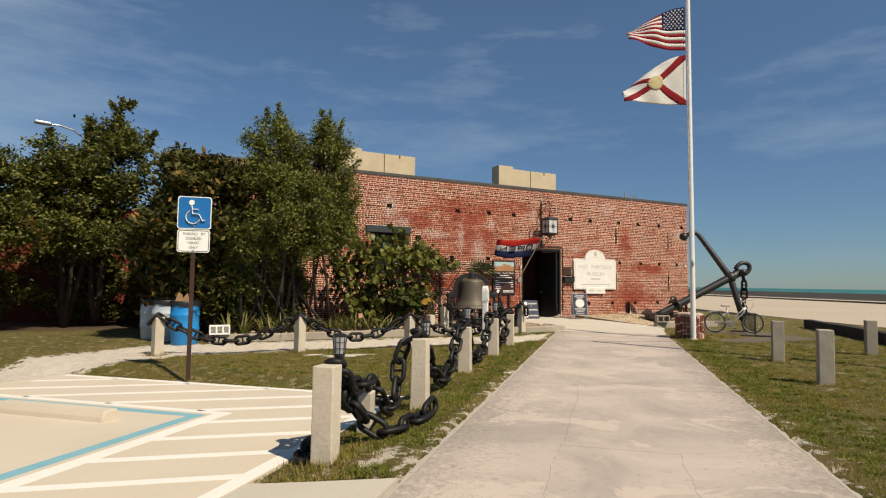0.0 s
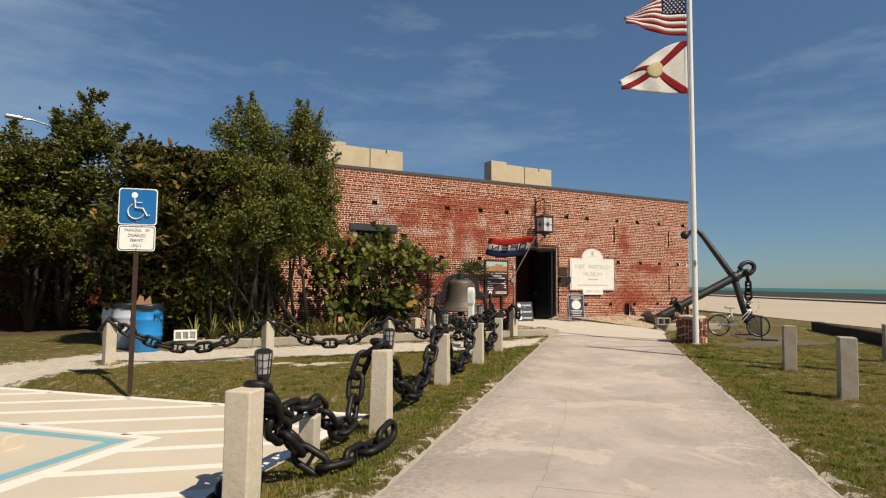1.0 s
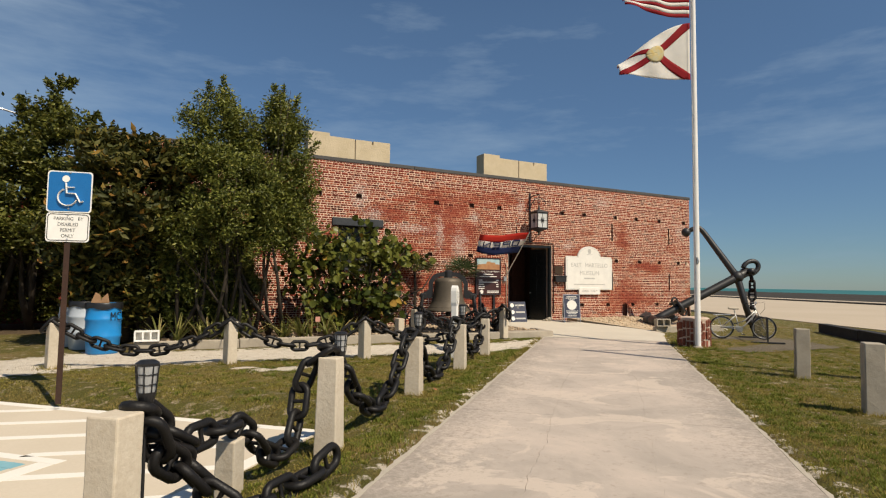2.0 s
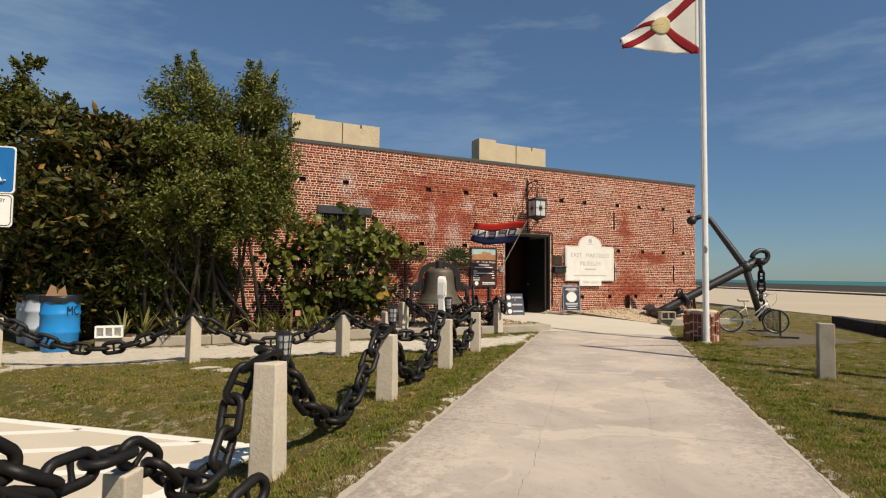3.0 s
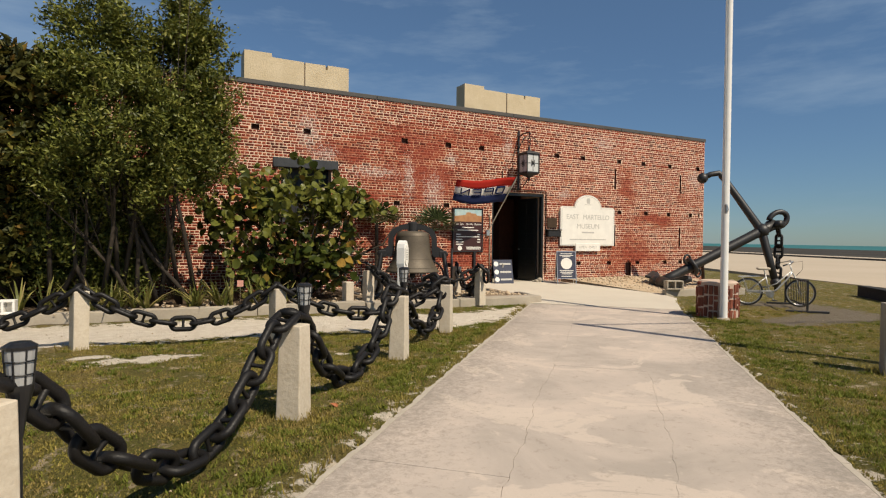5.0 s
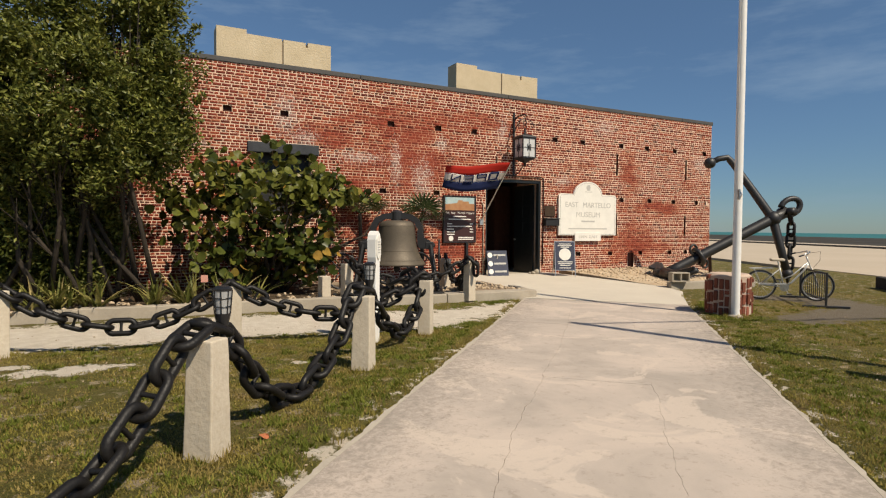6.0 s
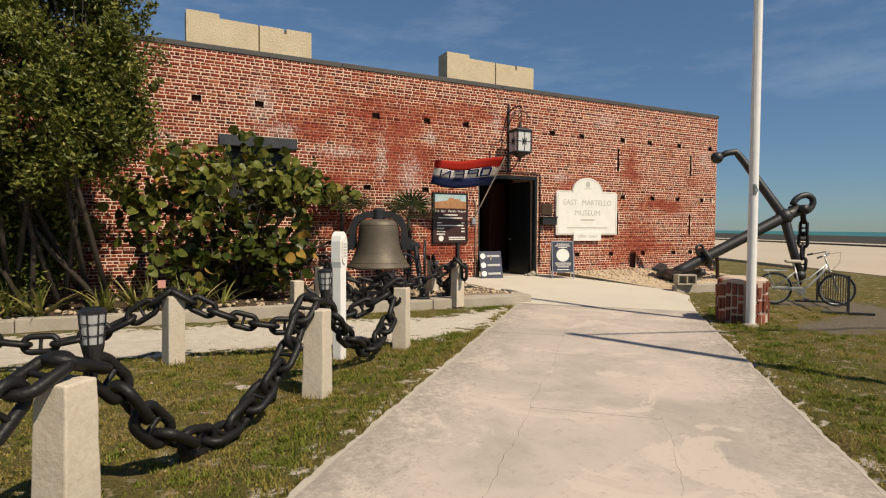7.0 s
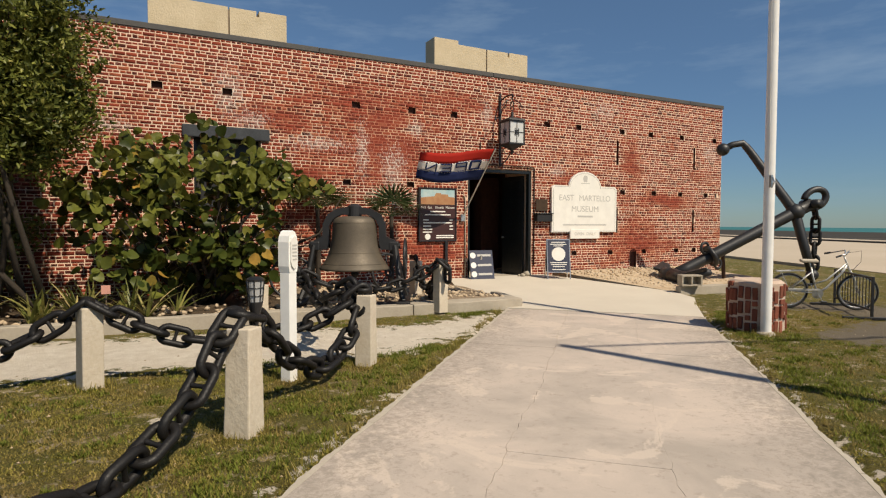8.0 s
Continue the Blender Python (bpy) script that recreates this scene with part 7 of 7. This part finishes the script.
tree("spreading leafy tree with mid-green foliage beside the fort", None,
     [((-4.9, 20.8, 3.9), (1.7, 1.5, 2.0), 190), ((-4.0, 20.3, 3.0), (1.3, 1.1, 0.8), 40), ((-5.0, 21.0, 4.7), (1.2, 1.1, 0.7), 60), ((-7.2, 20.5, 3.7), (1.7, 1.4, 1.7), 120), ((-5.6, 23.0, 2.4), (2.4, 0.7, 2.2), 80), ((-5.4, 22.4, 1.2), (2.4, 0.7, 1.1), 60)],
     M_LEAF1, 0.14, 0.52, 120, (0.20, 0.20, 0.15), 0.25, 32, [(-4.6, 20.9, 0), (-6.6, 20.8, 0)], [((-4.4, 20.8, 5.0), (-4.3, 20.8, 5.9))])
tree("dense dark tree with large glossy leaves before the fort", None,
     [((1.25, 17.0, 3.6), (1.35, 1.45, 1.5), 160), ((0.30, 17.2, 2.75), (0.85, 0.9, 0.8), 42), ((1.9, 17.5, 2.2), (1.2, 0.8, 1.2), 36), ((1.5, 17.2, 4.45), (0.95, 0.8, 0.45), 45), ((1.4, 18.2, 1.5), (1.6, 0.4, 1.2), 80), ((1.2, 17.7, 1.0), (1.1, 0.4, 0.8), 50), ((1.0, 16.95, 1.6), (1.2, 0.3, 1.0), 75)],
     M_LEAF2, 0.22, 0.42, 85, (0.21, 0.20, 0.18), 0.45, 33, [(1.2, 17.4, 0.1), (1.7, 17.2, 0.1)], [])
tree("tall upright tree with fine fresh green leaves and many stems", None,
     [((3.5, 16.2, 3.5), (1.35, 1.35, 1.5), 200), ((2.98, 16.4, 5.1), (0.72, 0.7, 1.2), 85), ((4.4, 16.3, 4.5), (1.0, 0.75, 1.35), 130), ((4.70, 16.2, 3.15), (0.75, 0.8, 0.75), 80), ((2.6, 16.5, 2.8), (1.0, 0.9, 1.0), 50), ((3.2, 17.4, 1.6), (1.3, 0.6, 1.2), 110), ((3.0, 17.0, 0.9), (1.0, 0.4, 0.6), 50), ((2.7, 16.75, 1.7), (0.8, 0.3, 0.9), 60), ((4.55, 16.3, 5.50), (0.42, 0.4, 0.85), 50)],
     M_LEAF3, 0.098, 0.42, 175, (0.145, 0.145, 0.17), 0.5, 34, [(3.1, 16.5, 0.1), (3.4, 16.7, 0.1), (3.7, 16.4, 0.1), (4.1, 16.6, 0.1), (2.7, 16.7, 0.1), (4.5, 16.7, 0.1), (4.8, 16.5, 0.1), (2.3, 16.6, 0.1)],
     [((3.2, 16.4, 5.8), (3.15, 16.4, 6.65)), ((2.9, 16.4, 5.7), (2.8, 16.3, 6.45)), ((4.4, 16.3, 5.8), (4.38, 16.3, 6.6)), ((4.7, 16.2, 5.3), (4.95, 16.1, 6.35)), ((4.9, 16.2, 4.5), (5.5, 16.1, 5.2)), ((4.4, 16.2, 5.5), (4.6, 16.2, 6.6)), ((5.0, 16.3, 3.4), (5.6, 16.2, 4.0))])


def sea_grape():
    rng = np.random.default_rng(41)
    t = thing("sea_grape_shrub", pose(0, 0, 0), "broad sea grape shrub with big round green leaves", "shrub")
    crowns = [((6.90, 17.0, 2.45), (1.35, 0.95, 0.72), 600), ((8.1, 17.0, 2.25), (1.05, 0.7, 0.5), 300), ((5.75, 17.0, 1.95), (0.95, 0.75, 0.70), 330), ((7.6, 16.7, 1.30), (0.80, 0.5, 0.60), 220), ((5.9, 16.7, 1.0), (0.55, 0.45, 0.45), 90), ((6.9, 17.6, 0.95), (1.5, 0.5, 0.8), 420), ((7.0, 16.8, 0.9), (0.8, 0.35, 0.55), 90), ((7.9, 16.5, 0.55), (0.35, 0.3, 0.25), 36), ((5.2, 16.9, 1.9), (0.40, 0.35, 0.40), 45)]
    bm = bmesh.new()
    for k, foot in enumerate(((6.6, 17.3, 0.1), (6.9, 17.2, 0.1), (7.2, 17.3, 0.1), (7.0, 17.5, 0.1))):
        limbs(bm, foot, [tuple(np.array(c) + rng.normal(0, 0.4, 3) * (1, 0.5, 0.6)) for c, r, n in crowns[:4]], 0.05, rng)
    part("trunk", bm, M_BARK, t, "", True)
    shapes = []
    for k in range(3):
        bm = bmesh.new()
        mid = bm.verts.new((0.0, 0.115, -0.014))
        rim = []
        for q in range(11):
            a = 2 * math.pi * q / 11 + 0.2 * k
            r = 0.108 + 0.010 * math.sin(3 * a + k)
            rim.append(bm.verts.new((r * math.cos(a) * 1.06, 0.115 + r * math.sin(a), 0.016 * math.cos(2 * a + k))))
        for q in range(11):
            bm.faces.new((mid, rim[q], rim[(q + 1) % 11]))
        me = bpy.data.meshes.new("leaf")
        bm.to_mesh(me)
        bm.free()
        me.materials.append(M_LEAF4)
        shapes.append(me)
    base = [np.array([v.co[:] for v in me.vertices]) for me in shapes]
    fcs = np.array([[0, q + 1, (q + 1) % 11 + 1] for q in range(11)])
    vs, fs, count, singles = [], [], 0, 0
    for c, r, n in crowns:
        heads = lumps(rng, max(3, n // 8), c, r, 0.3, 0.4)
        for p in (heads[:, None, :] + rng.normal(0, 1, (len(heads), 8, 3)) * (0.15, 0.13, 0.13)).reshape(-1, 3):
            if p[2] < 0.3:
                continue
            sc = rng.uniform(0.52, 0.98)
            tilt = rng.normal(0, 1, 3) * (0.9, 0.8, 0.8) + (0.1, -0.55, 0.6)
            z = Vector(tilt).normalized()
            y = Vector(rng.normal(0, 1, 3))
            y = (y - z * y.dot(z)).normalized()
            x = y.cross(z)
            m = Matrix(((x.x, y.x, z.x), (x.y, y.y, z.y), (x.z, y.z, z.z)))
            front = p[1] < 16.75
            if front and singles < 280:
                o = shared("leaf", shapes[int(rng.integers(3))], t, Matrix.Translation(p) @ (m * sc).to_4x4())
                singles += 1
            else:
                vs.append(base[int(rng.integers(3))] * sc @ np.array(m).T + p)
                fs.append(fcs + count)
                count += 12
    tagged(fast("foliage", np.concatenate(vs), np.concatenate(fs), M_LEAF4, t), "", "", "", "stuff")


sea_grape()


def palm(x, y, z, h, r, seed, label):
    rng = np.random.default_rng(seed)
    p = thing("palm", pose(x, y, z), label, "palm", "palms by the wall")
    part("trunk", sweep(bmesh.new(), [(0, 0, -0.1), (0.02, 0, h * 0.6), (0, 0, h)], [0.06, 0.05, 0.045], 9), M_BARK, p)
    for k in range(14):
        az, el = 2 * math.pi * k / 14 + rng.uniform(-0.2, 0.2), rng.uniform(0.15, 1.2)
        hub = Vector((math.cos(az) * math.cos(el), math.sin(az) * math.cos(el), math.sin(el))) * r * 0.45 + Vector((0, 0, h))
        bm = bmesh.new()
        sweep(bm, [(0, 0, h), hub], 0.008, 5)
        out = (hub - Vector((0, 0, h))).normalized()
        sd = out.cross(Vector((0, 0, 1))).normalized()
        up = sd.cross(out)
        for q in range(15):
            a = (q - 7) / 7 * 1.9
            dr = (out * math.cos(a) + sd * math.sin(a)).normalized()
            tipp = hub + dr * r * 0.62 + Vector((0, 0, -0.10 * r)) + up * 0.03
            ww = dr.cross(up).normalized() * 0.024
            mid = hub.lerp(tipp, 0.5) + up * 0.03
            v = [bm.verts.new(hub), bm.verts.new(mid + ww), bm.verts.new(tipp), bm.verts.new(mid - ww)]
            bm.faces.new(v)
        part("frond", bm, M_PALM, p)


palm(9.35, 18.3, 0.16, 1.75, 0.95, 51, "small fan palm with spiky dark green fronds")
palm(11.0, 18.2, 0.16, 1.60, 0.9, 52, "small fan palm with spiky dark green fronds")


def strap_plants():
    rng = np.random.default_rng(61)
    for k in range(24):
        x = rng.uniform(1.9, 6.6)
        y = rng.uniform(15.8, 16.25)
        bm = bmesh.new()
        for q in range(int(rng.integers(10, 20))):
            az, ln, lean = rng.uniform(0, 6.28), rng.uniform(0.25, 0.80), rng.uniform(0.12, 0.95)
            d = Vector((math.cos(az), math.sin(az), 0))
            s = Vector((-d.y, d.x, 0)) * 0.024
            rows = []
            for i in range(5):
                t = i / 4
                c = d * ln * lean * (t + 0.4 * t * t) + Vector((0, 0, ln * (t - 0.42 * lean * t * t * 1.3)))
                w = 1 - 0.9 * t * t
                rows.append((bm.verts.new(c - s * w), bm.verts.new(c + s * w)))
            for a, b in zip(rows, rows[1:]):
                bm.faces.new((a[0], a[1], b[1], b[0]))
        o = tagged(part("strap_plant", bm, M_STRAP), "clump of arching yellow-green strap leaves in the bed", "plant", "strap-leaved plants in the bed")
        o.matrix_basis = pose(x, y, 0.14)


strap_plants()

# lawn blades, thick near the walk and thin farther off
rng = np.random.default_rng(71)


def lawn(n, x0, x1, y0, y1):
    x, y = rng.uniform(x0, x1, n), rng.uniform(y0, y1, n)
    u, v = to_u(x, y), to_v(x, y)
    keep = (sand_mask(x, y) + 0.18 * wavy(x * 2, y * 2) < 0.40) & (pad_mask(x, y) < 0.45) & (soil_mask(x, y) < 0.3)
    keep &= ~((v > -1.60) & (v < 1.83) & (u < 23)) & ~((v < -2.93) & (u < 8.2)) & ~((u < 4.26) & (v < -1.55))
    keep &= (y < 15.2) & (x * 0.886 - y * 0.463 < 16.8) & ~((x > 11.2) & (x < 16.9) & (y > 14.4))
    keep &= wavy(x * 0.9 + 3, y * 0.9) + 0.7 * wavy(x * 3.1, y * 2.7, 2.0) > -0.80 + 0.75 * rng.random(n)
    return x[keep], y[keep]


spots = [lawn(430000, -1.0, 10.5, 4.0, 15.3), lawn(300000, 4.5, 17.5, 1.0, 13.5), lawn(60000, -6, 4, 8, 19), lawn(60000, 14, 27, 3, 15)]
bx_, by_ = np.concatenate([s[0] for s in spots]), np.concatenate([s[1] for s in spots])
n = len(bx_)
bz = 0.012 * wavy(bx_ * 1.7, by_ * 1.7) - 0.004 + dip(bx_, by_)
h = rng.uniform(0.008, 0.027, n) * (1 + 0.5 * wavy(bx_ * 1.3, by_ * 1.3, 4.0))
az, le = rng.uniform(0, 6.28, n), rng.uniform(0.2, 1.1, n)
wd = rng.uniform(0.004, 0.009, n)
root = np.stack([bx_, by_, bz], -1)
side = np.stack([-np.sin(az), np.cos(az), np.zeros(n)], -1) * wd[:, None]
tipp = root + np.stack([np.cos(az) * le * h, np.sin(az) * le * h, h], -1)
gv_ = np.stack([root - side, root + side, tipp], 1).reshape(-1, 3)
tagged(fast("grass", gv_, np.arange(n * 3).reshape(-1, 3), M_GRASS), "short dry yellow-green lawn grass", "grass", "", "stuff")
# taller tufts round posts and along the walk
tuft = []
for p in LEFT + BACKROW + [Vector((11.69, 7.38, 0)), Vector((9.61, 5.29, 0)), Vector((14.78, 7.14, 0)), Vector((7.36, 11.96, 0)), Vector((13.99, 11.31, 0))]:
    k = 260
    a, r = rng.uniform(0, 6.28, k), 0.12 + np.abs(rng.normal(0, 0.09, k))
    tuft.append(np.stack([p.x + r * np.cos(a), p.y + r * np.sin(a), np.full(k, -0.005)], -1))
us = np.concatenate([rng.uniform(4.6, 19, 2600), rng.uniform(0.5, 21, 2600)])
vs_ = np.concatenate([-1.64 - np.abs(rng.normal(0, 0.05, 2600)), 1.87 + np.abs(rng.normal(0, 0.05, 2600))])
ok = np.sin(us * 3.7) + np.sin(us * 9.1 + 1) + rng.normal(0, 0.5, len(us)) > 0.1
us, vs_ = us[ok], vs_[ok]
tuft.append(np.stack([us * D.x + vs_ * N.x, us * D.y + vs_ * N.y, np.full(len(us), -0.005)], -1))
k = 900
a, r = rng.uniform(0, 6.28, k), np.abs(rng.normal(0, 0.28, k))
tuft.append(np.stack([LEFT[0].x + 0.1 + r * np.cos(a), LEFT[0].y + 0.05 + r * np.sin(a), np.full(k, -0.005)], -1))
root = np.concatenate(tuft)
ru, rv = to_u(root[:, 0], root[:, 1]), to_v(root[:, 0], root[:, 1])
root = root[~((ru < 4.28) & (rv < -1.55)) & ~((rv < -2.95) & (ru < 8.2)) & ~((rv > -1.59) & (rv < 1.82))]
root[:, 2] += dip(root[:, 0], root[:, 1])
n = len(root)
h, az, le = rng.uniform(0.03, 0.10, n), rng.uniform(0, 6.28, n), rng.uniform(0.2, 1.0, n)
side = np.stack([-np.sin(az), np.cos(az), np.zeros(n)], -1) * rng.uniform(0.003, 0.006, n)[:, None]
tipp = root + np.stack([np.cos(az) * le * h, np.sin(az) * le * h, h], -1)
gv_ = np.stack([root - side, root + side, tipp], 1).reshape(-1, 3)
tagged(fast("grass_tufts", gv_, np.arange(n * 3).reshape(-1, 3), M_GRASS), "longer grass tufts at posts and walk edges", "grass", "", "stuff")
# brighter weed clumps, thickest beside the walk
wx, wy = [], []
while len(wx) < 1900:
    u, v = rng.uniform(1, 20), rng.choice([-1.75 - abs(rng.normal(0, 0.35)), 2.0 + abs(rng.normal(0, 0.5)), rng.uniform(-7, -1.8), rng.uniform(-7, -1.8), rng.uniform(2, 8), rng.uniform(2, 8)])
    p = uv(u, v)
    q = np.array([[p.x], [p.y]])
    if sand_mask(q[0], q[1])[0] < 0.45 and pad_mask(q[0], q[1])[0] < 0.4 and soil_mask(q[0], q[1])[0] < 0.3 and not (v < -2.9 and u < 8.25) and not (u < 4.35 and v < 0) and p.y < 15.1:
        wx.append(p.x), wy.append(p.y)
k = 60
a, rr_ = rng.uniform(0, 6.28, (1900, k)), np.abs(rng.normal(0, 1, (1900, k))) * rng.uniform(0.03, 0.11, (1900, 1))
root = np.stack([(np.array(wx)[:, None] + rr_ * np.cos(a)).ravel(), (np.array(wy)[:, None] + rr_ * np.sin(a)).ravel(), np.full(1900 * k, -0.004)], -1)
rv = to_v(root[:, 0], root[:, 1])
root = root[((rv < -1.60) | (rv > 1.83)) & ~((rv < -2.95) & (to_u(root[:, 0], root[:, 1]) < 8.2))]
root[:, 2] += dip(root[:, 0], root[:, 1])
n = len(root)
h, az, le = rng.uniform(0.015, 0.05, n), rng.uniform(0, 6.28, n), rng.uniform(0.3, 1.3, n)
side = np.stack([-np.sin(az), np.cos(az), np.zeros(n)], -1) * rng.uniform(0.004, 0.009, n)[:, None]
tipp = root + np.stack([np.cos(az) * le * h, np.sin(az) * le * h, h], -1)
gv_ = np.stack([root - side, root + side, tipp], 1).reshape(-1, 3)
tagged(fast("weeds", gv_, np.arange(n * 3).reshape(-1, 3), M_WEEDS), "low bright green weed clumps in the lawn", "weeds", "", "stuff")
# pebbles and litter of shell on the lawn and sand
sp = np.stack([rng.uniform(-2, 16, 1800), rng.uniform(2.5, 15.2, 1800)], -1)
u, v = to_u(sp[:, 0], sp[:, 1]), to_v(sp[:, 0], sp[:, 1])
ok = ~((v > -1.64) & (v < 1.9)) & ~((v < -2.9) & (u < 8.2)) & ~((u < 4.4) & (v < 0))
sp = sp[ok]
rubble("pebbles", [(x, y, z) for (x, y), z in zip(sp, dip(sp[:, 0], sp[:, 1]))], rng.uniform(0.004, 0.014, len(sp)), M_STONE, "scattered pale pebbles on lawn and sand", 5)
lf = thing("fallen_leaf", pose(5.37, 8.92, 0.02, 20, 10, 40) @ Matrix.Scale(0.62, 4), "orange-brown fallen leaf lying on the grass", "leaf")
bm = bmesh.new()
vv = [bm.verts.new((0.07 * math.cos(t), 0.06 * math.sin(t), 0.012 * math.cos(2 * t) + 0.01)) for t in np.linspace(0, 2 * math.pi, 12)[:-1]]
bm.faces.new(vv)
bmesh.ops.solidify(bm, geom=list(bm.faces), thickness=0.003)
part("blade", bm, plain("orange brown leaf", (0.40, 0.13, 0.05), 0.7), lf)

# ---- single bricks of the front ----
BLEN = [LONG, LONG / 2]
BM_ = []
for ln in BLEN:
    w2, h2, ch = ln / 2 - 0.0078, COURSE / 2 - 0.0076, 0.003
    vs = [(-w2 + ch, 0, -h2 + ch), (w2 - ch, 0, -h2 + ch), (w2 - ch, 0, h2 - ch), (-w2 + ch, 0, h2 - ch), (-w2, 0.006, -h2), (w2, 0.006, -h2), (w2, 0.006, h2), (-w2, 0.006, h2)]
    me = bpy.data.meshes.new("brick")
    me.from_pydata(vs, [], [(0, 1, 2, 3), (4, 5, 1, 0), (5, 6, 2, 1), (6, 7, 3, 2), (7, 4, 0, 3)])
    me.materials.append(M_BRICK1)
    BM_.append(me)
rb = random.Random(9)
for x, z, k, wide, high in SINGLE:
    shared("brick", BM_[k], wall, pose(x, WY + rb.uniform(-0.0012, 0.0008), z, 0, rb.uniform(-0.5, 0.5), 0) @ Matrix.Diagonal((wide, 1, high, 1)))
